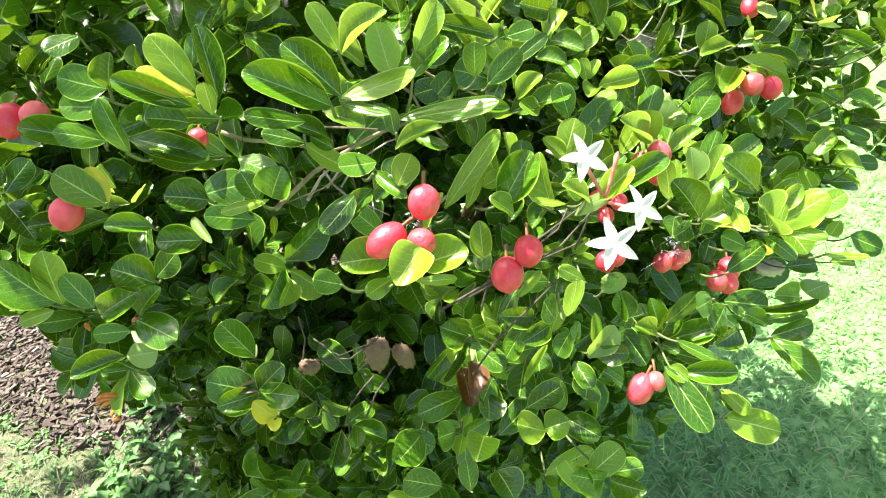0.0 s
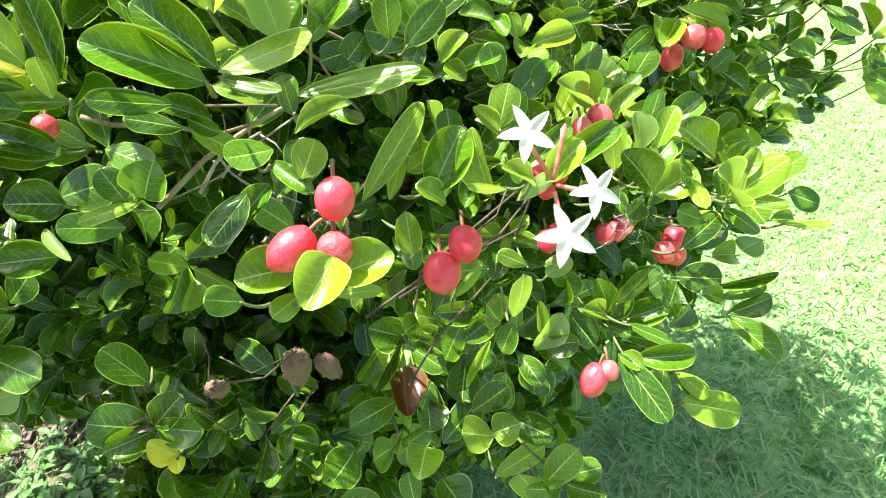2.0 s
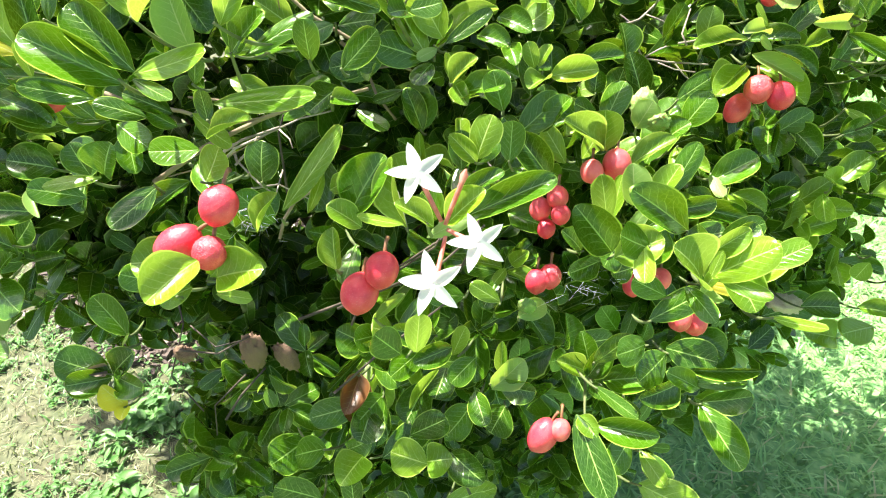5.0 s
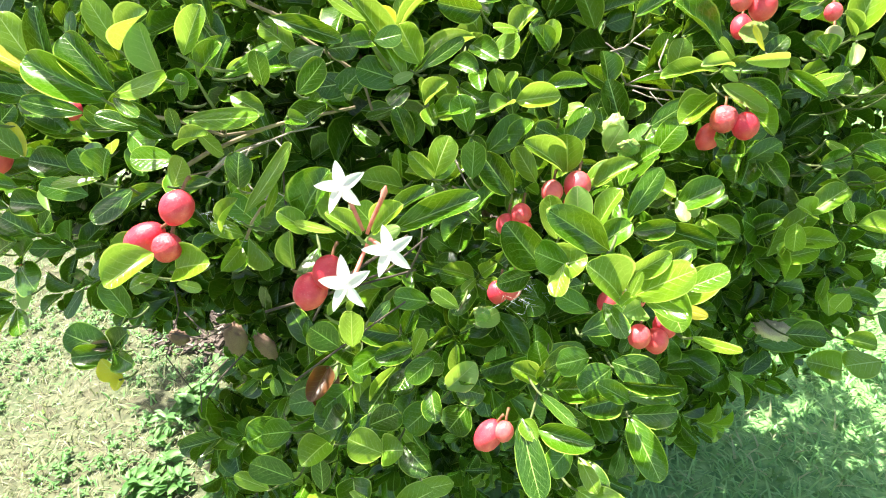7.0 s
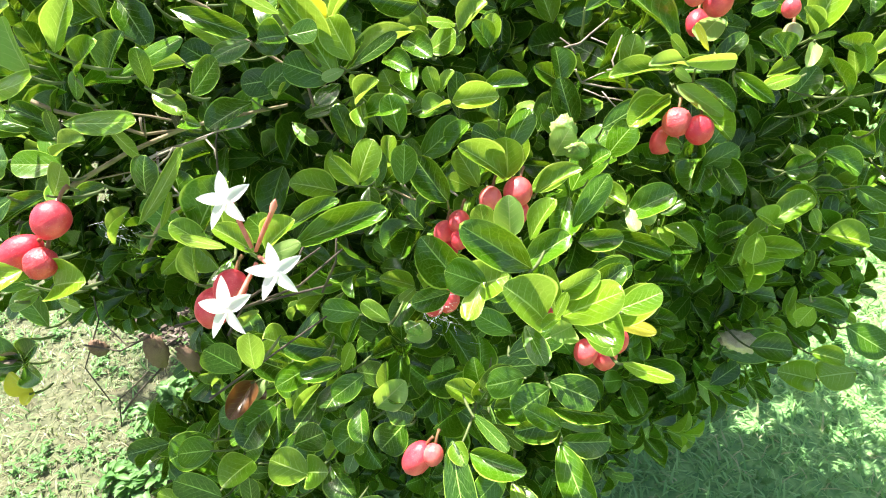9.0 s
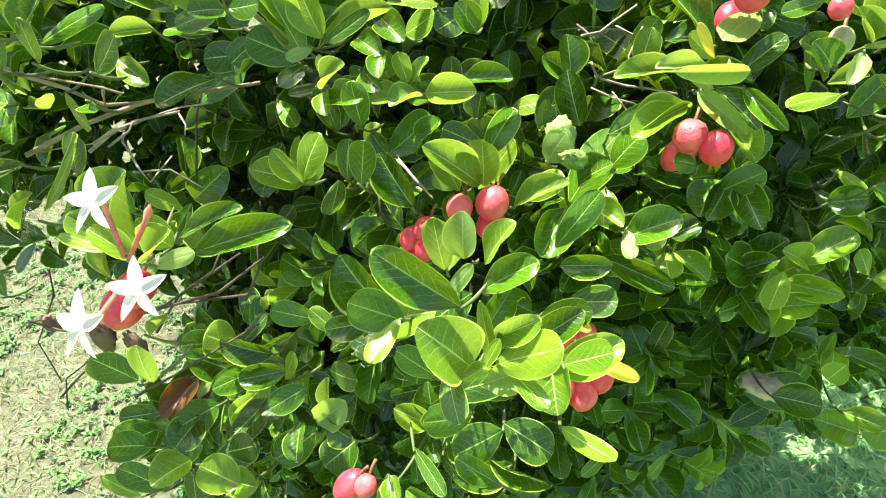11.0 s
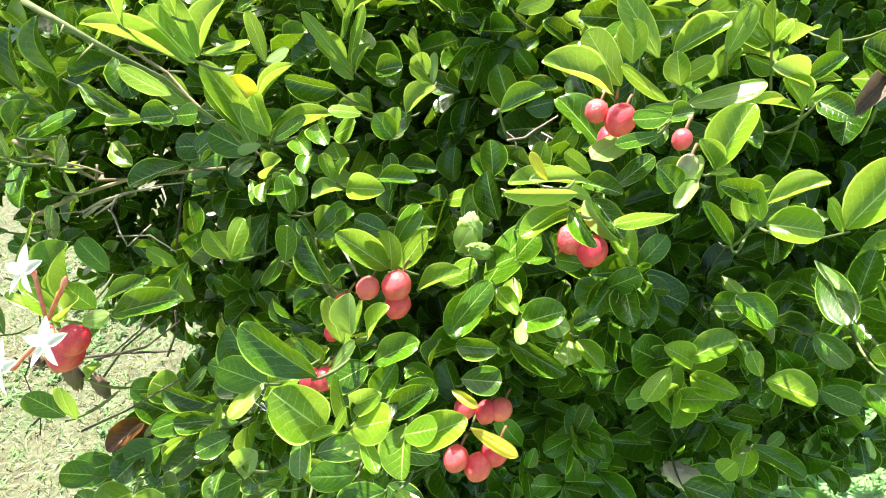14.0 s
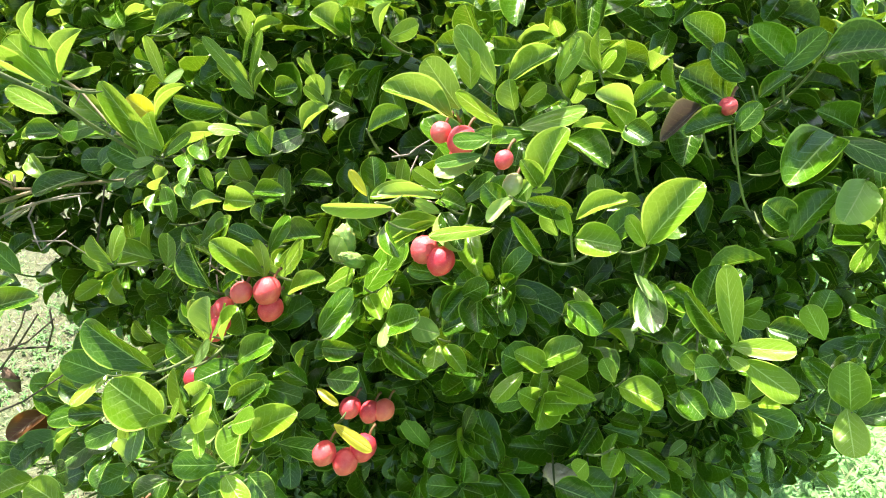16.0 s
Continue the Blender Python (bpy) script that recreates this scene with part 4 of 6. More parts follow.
leaf(s, (-0.156, 0.390, 1.180), (-0.122, 0.375, 1.183), 0.021, 10, "m", 5)
leaf(s, (-0.161, 0.392, 1.184), (-0.174, 0.385, 1.187), 0.010, -3, "b", 8)
s = spray(-0.149, 0.401, 1.198)
leaf(s, (-0.149, 0.401, 1.198), (-0.139, 0.402, 1.210), 0.008, -25, "f", 1)
s = spray(-0.146, 0.378, 1.161)
leaf(s, (-0.146, 0.378, 1.161), (-0.159, 0.378, 1.181), 0.017, -10, "y", 2)
leaf(s, (-0.146, 0.378, 1.161), (-0.146, 0.366, 1.158), 0.011, -13, "y", 6)
s = spray(-0.167, 0.430, 1.182)
leaf(s, (-0.167, 0.430, 1.182), (-0.189, 0.438, 1.215), 0.027, -9, "m", 7)
s = spray(0.071, 0.585, 1.348)
leaf(s, (0.078, 0.591, 1.356), (0.061, 0.600, 1.388), 0.027, -9, "f", 5)
leaf(s, (0.080, 0.589, 1.353), (0.117, 0.597, 1.375), 0.013, 6, "m", 7)
leaf(s, (0.066, 0.582, 1.346), (0.047, 0.585, 1.383), 0.023, 16, "f", 4)
leaf(s, (0.063, 0.581, 1.344), (0.028, 0.571, 1.361), 0.028, -10, "m", 1)
leaf(s, (0.070, 0.579, 1.341), (0.058, 0.557, 1.332), 0.017, 7, "m", 1)
s = spray(0.023, 0.577, 1.344)
leaf(s, (0.021, 0.577, 1.345), (-0.008, 0.561, 1.346), 0.024, -8, "m", 1)
leaf(s, (0.026, 0.576, 1.343), (0.022, 0.560, 1.335), 0.013, 25, "f", 0)
s = spray(0.085, 0.572, 1.327)
leaf(s, (0.082, 0.577, 1.335), (0.081, 0.580, 1.349), 0.006, 26, "f", 0)
leaf(s, (0.084, 0.572, 1.327), (0.107, 0.571, 1.347), 0.019, -2, "f", 2)
leaf(s, (0.087, 0.566, 1.319), (0.129, 0.554, 1.331), 0.021, -16, "m", 5)
leaf(s, (0.088, 0.571, 1.326), (0.099, 0.551, 1.317), 0.015, 12, "f", 6)
s = spray(0.113, 0.583, 1.339)
leaf(s, (0.113, 0.583, 1.339), (0.138, 0.564, 1.333), 0.014, 17, "m", 6)
s = spray(0.113, 0.599, 1.362)
leaf(s, (0.105, 0.594, 1.357), (0.131, 0.580, 1.351), 0.018, -9, "m", 6)
leaf(s, (0.121, 0.604, 1.368), (0.147, 0.585, 1.360), 0.020, -2, "m", 6)
s = spray(0.140, 0.600, 1.360)
leaf(s, (0.140, 0.600, 1.360), (0.162, 0.603, 1.374), 0.026, 2, "f", 4)
s = spray(-0.007, 0.592, 1.371)
leaf(s, (-0.009, 0.592, 1.371), (-0.030, 0.565, 1.366), 0.020, -2, "m", 1)
leaf(s, (-0.005, 0.592, 1.370), (0.028, 0.586, 1.374), 0.025, 0, "m", 3)
s = spray(0.044, 0.635, 1.259)
leaf(s, (0.044, 0.635, 1.259), (0.045, 0.642, 1.294), 0.032, 1, "m", 7)
leaf(s, (0.045, 0.635, 1.258), (0.032, 0.640, 1.299), 0.020, 12, "m", 5)
s = spray(-0.017, 0.642, 1.278)
leaf(s, (-0.017, 0.642, 1.278), (0.017, 0.617, 1.268), 0.016, -17, "m", 7)
s = spray(0.026, 0.655, 1.291)
leaf(s, (0.026, 0.655, 1.291), (0.003, 0.633, 1.289), 0.016, 19, "m", 4)
s = spray(0.144, 0.660, 1.280)
leaf(s, (0.144, 0.660, 1.280), (0.141, 0.673, 1.318), 0.019, -9, "m", 3)
s = spray(0.143, 0.562, 1.287)
leaf(s, (0.136, 0.562, 1.287), (0.169, 0.571, 1.315), 0.027, -7, "m", 7)
leaf(s, (0.136, 0.561, 1.287), (0.125, 0.561, 1.303), 0.014, -7, "m", 5)
leaf(s, (0.156, 0.564, 1.288), (0.178, 0.567, 1.315), 0.020, -32, "m", 5)
s = spray(0.161, 0.544, 1.258)
leaf(s, (0.161, 0.544, 1.258), (0.135, 0.552, 1.293), 0.025, -6, "m", 2)
s = spray(0.182, 0.595, 1.246)
leaf(s, (0.175, 0.593, 1.245), (0.156, 0.598, 1.277), 0.022, 16, "f", 3)
leaf(s, (0.189, 0.597, 1.247), (0.214, 0.611, 1.284), 0.021, 4, "f", 4)
s = spray(0.110, 0.496, 1.297)
leaf(s, (0.110, 0.497, 1.299), (0.122, 0.509, 1.327), 0.023, 9, "f", 1)
leaf(s, (0.110, 0.496, 1.297), (0.092, 0.496, 1.319), 0.014, -13, "f", 0)
leaf(s, (0.112, 0.496, 1.297), (0.126, 0.500, 1.311), 0.013, -15, "m", 3)
s = spray(0.096, 0.373, 1.323)
leaf(s, (0.099, 0.373, 1.322), (0.080, 0.369, 1.339), 0.013, 18, "f", 6)
leaf(s, (0.106, 0.374, 1.323), (0.128, 0.376, 1.343), 0.016, 6, "f", 0)
leaf(s, (0.083, 0.372, 1.324), (0.060, 0.366, 1.333), 0.007, 11, "f", 4)
s = spray(0.327, 0.658, 1.313)
leaf(s, (0.325, 0.652, 1.304), (0.295, 0.616, 1.292), 0.022, 1, "f", 5)
leaf(s, (0.326, 0.665, 1.322), (0.362, 0.647, 1.327), 0.017, -7, "m", 6)
leaf(s, (0.330, 0.658, 1.312), (0.365, 0.630, 1.298), 0.015, 14, "p", 0)
s = spray(0.326, 0.666, 1.323)
leaf(s, (0.326, 0.666, 1.323), (0.276, 0.635, 1.326), 0.017, 2, "f", 5)
s = spray(0.341, 0.678, 1.294)
leaf(s, (0.341, 0.678, 1.294), (0.375, 0.639, 1.273), 0.021, -7, "f", 2)
s = spray(0.290, 0.661, 1.322)
leaf(s, (0.290, 0.661, 1.322), (0.295, 0.665, 1.352), 0.021, -6, "f", 1)
s = spray(0.360, 0.645, 1.248)
leaf(s, (0.352, 0.641, 1.244), (0.382, 0.641, 1.267), 0.020, 10, "m", 3)
leaf(s, (0.360, 0.646, 1.250), (0.351, 0.619, 1.235), 0.021, -8, "m", 0)
leaf(s, (0.368, 0.648, 1.251), (0.386, 0.616, 1.236), 0.022, 11, "m", 2)
s = spray(0.272, 0.654, 1.274)
leaf(s, (0.272, 0.654, 1.274), (0.305, 0.660, 1.296), 0.021, 7, "m", 4)
s = spray(0.279, 0.642, 1.255)
leaf(s, (0.279, 0.642, 1.255), (0.300, 0.645, 1.284), 0.028, -18, "m", 1)
s = spray(0.263, 0.628, 1.237)
leaf(s, (0.257, 0.630, 1.242), (0.282, 0.629, 1.264), 0.026, -30, "m", 2)
leaf(s, (0.268, 0.625, 1.233), (0.297, 0.603, 1.229), 0.015, -13, "f", 0)
s = spray(0.238, 0.673, 1.264)
leaf(s, (0.246, 0.676, 1.268), (0.232, 0.685, 1.309), 0.024, -9, "m", 2)
leaf(s, (0.231, 0.669, 1.260), (0.226, 0.674, 1.285), 0.024, 11, "m", 1)
s = spray(0.232, 0.696, 1.299)
leaf(s, (0.232, 0.696, 1.299), (0.225, 0.707, 1.329), 0.025, 26, "m", 0)
s = spray(0.215, 0.670, 1.263)
leaf(s, (0.215, 0.670, 1.263), (0.228, 0.678, 1.297), 0.026, -7, "m", 4)
s = spray(0.227, 0.493, 1.263)
leaf(s, (0.234, 0.493, 1.262), (0.251, 0.502, 1.290), 0.018, -16, "f", 5)
leaf(s, (0.220, 0.493, 1.263), (0.218, 0.502, 1.292), 0.021, 0, "p", 0)
s = spray(0.212, 0.477, 1.241)
leaf(s, (0.212, 0.477, 1.241), (0.229, 0.486, 1.266), 0.010, -3, "p", 4)
s = spray(0.299, 0.606, 1.222)
leaf(s, (0.298, 0.604, 1.219), (0.336, 0.608, 1.241), 0.026, -10, "m", 5)
leaf(s, (0.299, 0.609, 1.226), (0.307, 0.587, 1.214), 0.012, 9, "p", 3)
s = spray(0.261, 0.436, 1.247)
leaf(s, (0.261, 0.434, 1.244), (0.299, 0.429, 1.273), 0.025, 5, "f", 3)
leaf(s, (0.259, 0.434, 1.245), (0.251, 0.441, 1.281), 0.008, 19, "f", 6)
leaf(s, (0.257, 0.441, 1.255), (0.284, 0.442, 1.277), 0.015, 31, "f", 5)
leaf(s, (0.261, 0.437, 1.249), (0.275, 0.444, 1.268), 0.017, 19, "m", 7)
leaf(s, (0.268, 0.434, 1.244), (0.296, 0.414, 1.244), 0.011, 4, "f", 3)
s = spray(0.296, 0.441, 1.249)
leaf(s, (0.296, 0.441, 1.249), (0.321, 0.442, 1.265), 0.018, 1, "f", 7)
s = spray(0.199, 0.429, 1.264)
leaf(s, (0.202, 0.429, 1.263), (0.231, 0.430, 1.277), 0.026, 10, "f", 0)
leaf(s, (0.200, 0.431, 1.266), (0.176, 0.432, 1.300), 0.026, -8, "m", 2)
leaf(s, (0.193, 0.427, 1.262), (0.172, 0.410, 1.264), 0.015, -14, "m", 5)
s = spray(0.234, 0.417, 1.242)
leaf(s, (0.234, 0.417, 1.242), (0.212, 0.416, 1.256), 0.016, -10, "m", 3)
s = spray(0.261, 0.422, 1.164)
leaf(s, (0.257, 0.426, 1.170), (0.300, 0.412, 1.185), 0.009, 10, "m", 0)
leaf(s, (0.265, 0.419, 1.159), (0.240, 0.416, 1.177), 0.015, 10, "m", 5)
leaf(s, (0.261, 0.421, 1.162), (0.293, 0.413, 1.173), 0.011, -5, "m", 7)
s = spray(0.265, 0.413, 1.151)
leaf(s, (0.266, 0.414, 1.151), (0.298, 0.411, 1.163), 0.018, 11, "m", 5)
leaf(s, (0.265, 0.413, 1.150), (0.288, 0.375, 1.129), 0.022, 0, "m", 5)
s = spray(0.196, 0.471, 1.115)
leaf(s, (0.192, 0.473, 1.118), (0.168, 0.466, 1.135), 0.019, 1, "f", 2)
leaf(s, (0.195, 0.476, 1.122), (0.188, 0.486, 1.150), 0.019, -10, "m", 0)
leaf(s, (0.193, 0.470, 1.114), (0.210, 0.476, 1.145), 0.019, -2, "m", 2)
leaf(s, (0.206, 0.470, 1.111), (0.244, 0.463, 1.125), 0.024, -6, "m", 0)
leaf(s, (0.195, 0.467, 1.109), (0.207, 0.453, 1.107), 0.012, -3, "m", 2)
s = spray(0.205, 0.462, 1.101)
leaf(s, (0.205, 0.462, 1.101), (0.234, 0.446, 1.098), 0.014, 22, "m", 4)
s = spray(0.189, 0.424, 1.117)
leaf(s, (0.183, 0.425, 1.120), (0.205, 0.375, 1.087), 0.025, 11, "m", 1)
leaf(s, (0.185, 0.425, 1.119), (0.197, 0.409, 1.114), 0.015, 1, "f", 6)
leaf(s, (0.197, 0.422, 1.113), (0.242, 0.410, 1.117), 0.021, -3, "m", 2)
s = spray(0.230, 0.414, 1.096)
leaf(s, (0.230, 0.414, 1.096), (0.246, 0.390, 1.086), 0.013, 1, "f", 1)
s = spray(0.229, 0.399, 1.076)
leaf(s, (0.229, 0.399, 1.076), (0.270, 0.378, 1.073), 0.030, 0, "f", 1)
s = spray(0.017, 0.468, 1.141)
leaf(s, (0.013, 0.470, 1.144), (-0.010, 0.468, 1.160), 0.030, -9, "m", 2)
leaf(s, (0.025, 0.471, 1.145), (0.009, 0.469, 1.161), 0.013, -10, "f", 1)
leaf(s, (0.017, 0.466, 1.138), (0.044, 0.441, 1.125), 0.021, 13, "m", 1)
leaf(s, (0.013, 0.466, 1.139), (-0.013, 0.429, 1.128), 0.008, -3, "m", 2)
leaf(s, (0.017, 0.466, 1.138), (0.013, 0.431, 1.124), 0.009, -1, "p", 1)
s = spray(0.014, 0.452, 1.119)
leaf(s, (0.022, 0.451, 1.115), (0.035, 0.417, 1.094), 0.013, -1, "m", 6)
leaf(s, (0.005, 0.453, 1.122), (0.008, 0.416, 1.108), 0.025, -13, "r", 2)
s = spray(0.051, 0.393, 1.238)
leaf(s, (0.051, 0.393, 1.238), (0.071, 0.398, 1.256), 0.007, -2, "p", 2)
s = spray(0.032, 0.437, 1.266)
leaf(s, (0.032, 0.437, 1.266), (0.028, 0.407, 1.255), 0.014, -1, "m", 3)
s = spray(0.118, 0.442, 1.131)
leaf(s, (0.118, 0.440, 1.128), (0.143, 0.447, 1.155), 0.023, 15, "p", 5)
leaf(s, (0.123, 0.443, 1.131), (0.153, 0.434, 1.133), 0.020, 21, "m", 5)
leaf(s, (0.105, 0.438, 1.127), (0.115, 0.413, 1.115), 0.018, 7, "m", 5)
leaf(s, (0.125, 0.448, 1.138), (0.127, 0.454, 1.166), 0.010, 5, "f", 2)
s = spray(0.093, 0.454, 1.151)
leaf(s, (0.105, 0.453, 1.148), (0.088, 0.429, 1.144), 0.020, -6, "m", 4)
leaf(s, (0.087, 0.456, 1.156), (0.059, 0.436, 1.157), 0.019, -3, "m", 0)
leaf(s, (0.087, 0.453, 1.150), (0.099, 0.458, 1.176), 0.014, 0, "f", 3)
s = spray(0.074, 0.461, 1.164)
leaf(s, (0.074, 0.461, 1.164), (0.041, 0.447, 1.181), 0.020, -12, "m", 6)
s = spray(0.076, 0.398, 1.093)
leaf(s, (0.070, 0.395, 1.090), (0.045, 0.389, 1.110), 0.029, 10, "f", 4)
leaf(s, (0.070, 0.396, 1.092), (0.091, 0.393, 1.101), 0.026, 3, "f", 0)
leaf(s, (0.088, 0.402, 1.097), (0.115, 0.383, 1.088), 0.024, 2, "m", 6)
s = spray(0.056, 0.412, 1.117)
leaf(s, (0.057, 0.407, 1.109), (0.087, 0.408, 1.129), 0.024, 10, "m", 3)
leaf(s, (0.056, 0.418, 1.125), (0.080, 0.430, 1.157), 0.007, -2, "f", 0)
s = spray(-0.040, 0.426, 1.069)
leaf(s, (-0.040, 0.426, 1.069), (-0.067, 0.402, 1.069), 0.030, -11, "m", 6)
s = spray(-0.039, 0.421, 1.077)
leaf(s, (-0.039, 0.421, 1.077), (-0.058, 0.391, 1.082), 0.033, -6, "m", 1)
s = spray(-0.026, 0.396, 1.033)
leaf(s, (-0.026, 0.396, 1.033), (-0.058, 0.386, 1.061), 0.028, -6, "m", 7)
s = spray(-0.047, 0.385, 1.028)
leaf(s, (-0.047, 0.385, 1.028), (-0.074, 0.379, 1.050), 0.014, 5, "f", 1)
s = spray(0.000, 0.397, 1.021)
leaf(s, (0.000, 0.397, 1.021), (-0.001, 0.408, 1.051), 0.019, -1, "m", 7)
s = spray(0.026, 0.411, 1.028)
leaf(s, (0.026, 0.411, 1.028), (0.038, 0.384, 1.018), 0.032, -18, "m", 6)
s = spray(0.073, 0.415, 1.010)
leaf(s, (0.073, 0.415, 1.010), (0.120, 0.422, 1.028), 0.019, 3, "f", 1)
s = spray(0.196, 0.441, 1.135)
leaf(s, (0.196, 0.441, 1.135), (0.227, 0.421, 1.123), 0.011, -10, "m", 7)
s = spray(0.228, 0.422, 1.092)
leaf(s, (0.224, 0.425, 1.098), (0.207, 0.396, 1.094), 0.024, -14, "m", 3)
leaf(s, (0.233, 0.420, 1.086), (0.251, 0.396, 1.078), 0.019, -7, "m", 1)
s = spray(0.251, 0.468, 1.147)
leaf(s, (0.251, 0.467, 1.145), (0.227, 0.438, 1.144), 0.029, -14, "m", 3)
leaf(s, (0.251, 0.470, 1.149), (0.287, 0.459, 1.146), 0.028, 1, "m", 7)
s = spray(0.262, 0.457, 1.125)
leaf(s, (0.262, 0.457, 1.125), (0.228, 0.432, 1.132), 0.021, -12, "m", 6)
s = spray(0.136, 0.491, 1.450)
leaf(s, (0.136, 0.490, 1.448), (0.117, 0.479, 1.482), 0.022, -1, "f", 7)
leaf(s, (0.137, 0.492, 1.451), (0.126, 0.488, 1.487), 0.020, 7, "f", 3)
leaf(s, (0.138, 0.493, 1.451), (0.152, 0.511, 1.482), 0.018, 8, "f", 2)
leaf(s, (0.138, 0.494, 1.452), (0.175, 0.501, 1.459), 0.011, -8, "f", 7)
leaf(s, (0.133, 0.487, 1.447), (0.097, 0.449, 1.478), 0.014, 11, "f", 6)
s = spray(-0.029, 0.467, 1.423)
leaf(s, (-0.029, 0.467, 1.423), (-0.037, 0.478, 1.464), 0.019, 7, "m", 2)
s = spray(-0.003, 0.487, 1.427)
leaf(s, (-0.010, 0.485, 1.431), (-0.017, 0.489, 1.471), 0.021, -10, "m", 2)
leaf(s, (0.005, 0.489, 1.424), (0.057, 0.489, 1.406), 0.014, 11, "m", 5)
s = spray(0.067, 0.515, 1.404)
leaf(s, (0.064, 0.519, 1.412), (0.044, 0.498, 1.436), 0.021, 17, "f", 4)
leaf(s, (0.068, 0.513, 1.399), (0.060, 0.492, 1.403), 0.019, -16, "m", 0)
leaf(s, (0.070, 0.514, 1.399), (0.091, 0.517, 1.402), 0.017, 6, "m", 7)
s = spray(-0.023, 0.450, 1.394)
leaf(s, (-0.026, 0.449, 1.395), (-0.012, 0.460, 1.419), 0.020, 1, "m", 2)
leaf(s, (-0.021, 0.452, 1.393), (0.019, 0.473, 1.410), 0.013, 1, "m", 3)
s = spray(0.001, 0.561, 1.333)
leaf(s, (-0.001, 0.559, 1.332), (-0.014, 0.511, 1.329), 0.022, -8, "m", 5)
leaf(s, (0.003, 0.563, 1.334), (0.029, 0.578, 1.355), 0.023, 12, "m", 1)
s = spray(0.064, 0.596, 1.348)
leaf(s, (0.065, 0.595, 1.345), (0.028, 0.579, 1.399), 0.022, 28, "f", 1)
leaf(s, (0.058, 0.596, 1.354), (0.027, 0.583, 1.418), 0.022, 11, "f", 6)
leaf(s, (0.068, 0.597, 1.345), (0.120, 0.627, 1.367), 0.019, -11, "f", 0)
leaf(s, (0.063, 0.595, 1.347), (0.081, 0.613, 1.371), 0.022, 1, "m", 2)
s = spray(0.053, 0.609, 1.377)
leaf(s, (0.051, 0.609, 1.379), (0.036, 0.598, 1.400), 0.022, -11, "y", 6)
leaf(s, (0.053, 0.608, 1.375), (0.085, 0.628, 1.407), 0.010, -1, "f", 2)
leaf(s, (0.055, 0.610, 1.377), (0.057, 0.622, 1.404), 0.012, 6, "f", 7)
s = spray(0.052, 0.628, 1.406)
leaf(s, (0.052, 0.629, 1.406), (0.040, 0.632, 1.448), 0.017, -8, "f", 4)
leaf(s, (0.051, 0.628, 1.406), (0.073, 0.638, 1.416), 0.015, -11, "p", 4)
s = spray(0.088, 0.704, 1.380)
leaf(s, (0.087, 0.701, 1.378), (0.052, 0.684, 1.437), 0.013, 8, "f", 1)
leaf(s, (0.079, 0.703, 1.388), (0.056, 0.695, 1.415), 0.021, -4, "f", 2)
leaf(s, (0.083, 0.703, 1.383), (0.094, 0.724, 1.437), 0.015, 1, "f", 1)
leaf(s, (0.088, 0.702, 1.378), (0.102, 0.715, 1.404), 0.013, -3, "f", 0)
leaf(s, (0.088, 0.699, 1.374), (0.072, 0.693, 1.397), 0.016, 6, "f", 3)
leaf(s, (0.105, 0.713, 1.379), (0.132, 0.719, 1.384), 0.022, 6, "m", 0)
s = spray(0.070, 0.709, 1.404)
leaf(s, (0.070, 0.709, 1.404), (0.081, 0.725, 1.442), 0.013, -10, "f", 3)
s = spray(0.139, 0.710, 1.342)
leaf(s, (0.137, 0.709, 1.343), (0.160, 0.728, 1.365), 0.024, -1, "f", 2)
leaf(s, (0.140, 0.711, 1.342), (0.128, 0.675, 1.337), 0.027, -15, "m", 7)
s = spray(0.109, 0.693, 1.345)
leaf(s, (0.111, 0.694, 1.345), (0.091, 0.667, 1.359), 0.018, -1, "f", 2)
leaf(s, (0.108, 0.692, 1.345), (0.105, 0.698, 1.370), 0.013, 2, "f", 5)
s = spray(0.141, 0.739, 1.382)
leaf(s, (0.138, 0.741, 1.387), (0.122, 0.736, 1.409), 0.007, -10, "f", 5)
leaf(s, (0.138, 0.741, 1.387), (0.133, 0.742, 1.415), 0.010, -6, "f", 5)
leaf(s, (0.147, 0.737, 1.373), (0.139, 0.731, 1.393), 0.019, -8, "f", 7)
s = spray(0.153, 0.734, 1.364)
leaf(s, (0.153, 0.734, 1.364), (0.152, 0.744, 1.392), 0.009, 1, "p", 7)
leaf(s, (0.154, 0.734, 1.363), (0.138, 0.720, 1.384), 0.013, 9, "f", 7)
s = spray(0.081, 0.678, 1.285)
leaf(s, (0.077, 0.680, 1.291), (0.068, 0.679, 1.317), 0.025, 5, "f", 0)
leaf(s, (0.091, 0.678, 1.276), (0.071, 0.653, 1.280), 0.025, -3, "f", 6)
leaf(s, (0.092, 0.679, 1.275), (0.130, 0.691, 1.282), 0.027, 0, "m", 6)
leaf(s, (0.062, 0.674, 1.296), (0.053, 0.657, 1.300), 0.020, -3, "m", 7)
s = spray(0.125, 0.708, 1.288)
leaf(s, (0.125, 0.708, 1.288), (0.163, 0.713, 1.287), 0.020, -12, "m", 6)
s = spray(0.217, 0.784, 1.334)
leaf(s, (0.214, 0.779, 1.330), (0.196, 0.784, 1.373), 0.027, 2, "f", 0)
leaf(s, (0.214, 0.779, 1.331), (0.190, 0.758, 1.350), 0.008, -14, "f", 7)
leaf(s, (0.217, 0.789, 1.343), (0.252, 0.800, 1.351), 0.019, -12, "m", 2)
leaf(s, (0.224, 0.786, 1.332), (0.251, 0.793, 1.339), 0.027, 12, "m", 3)
s = spray(0.226, 0.807, 1.359)
leaf(s, (0.226, 0.807, 1.359), (0.209, 0.801, 1.384), 0.019, -10, "m", 6)
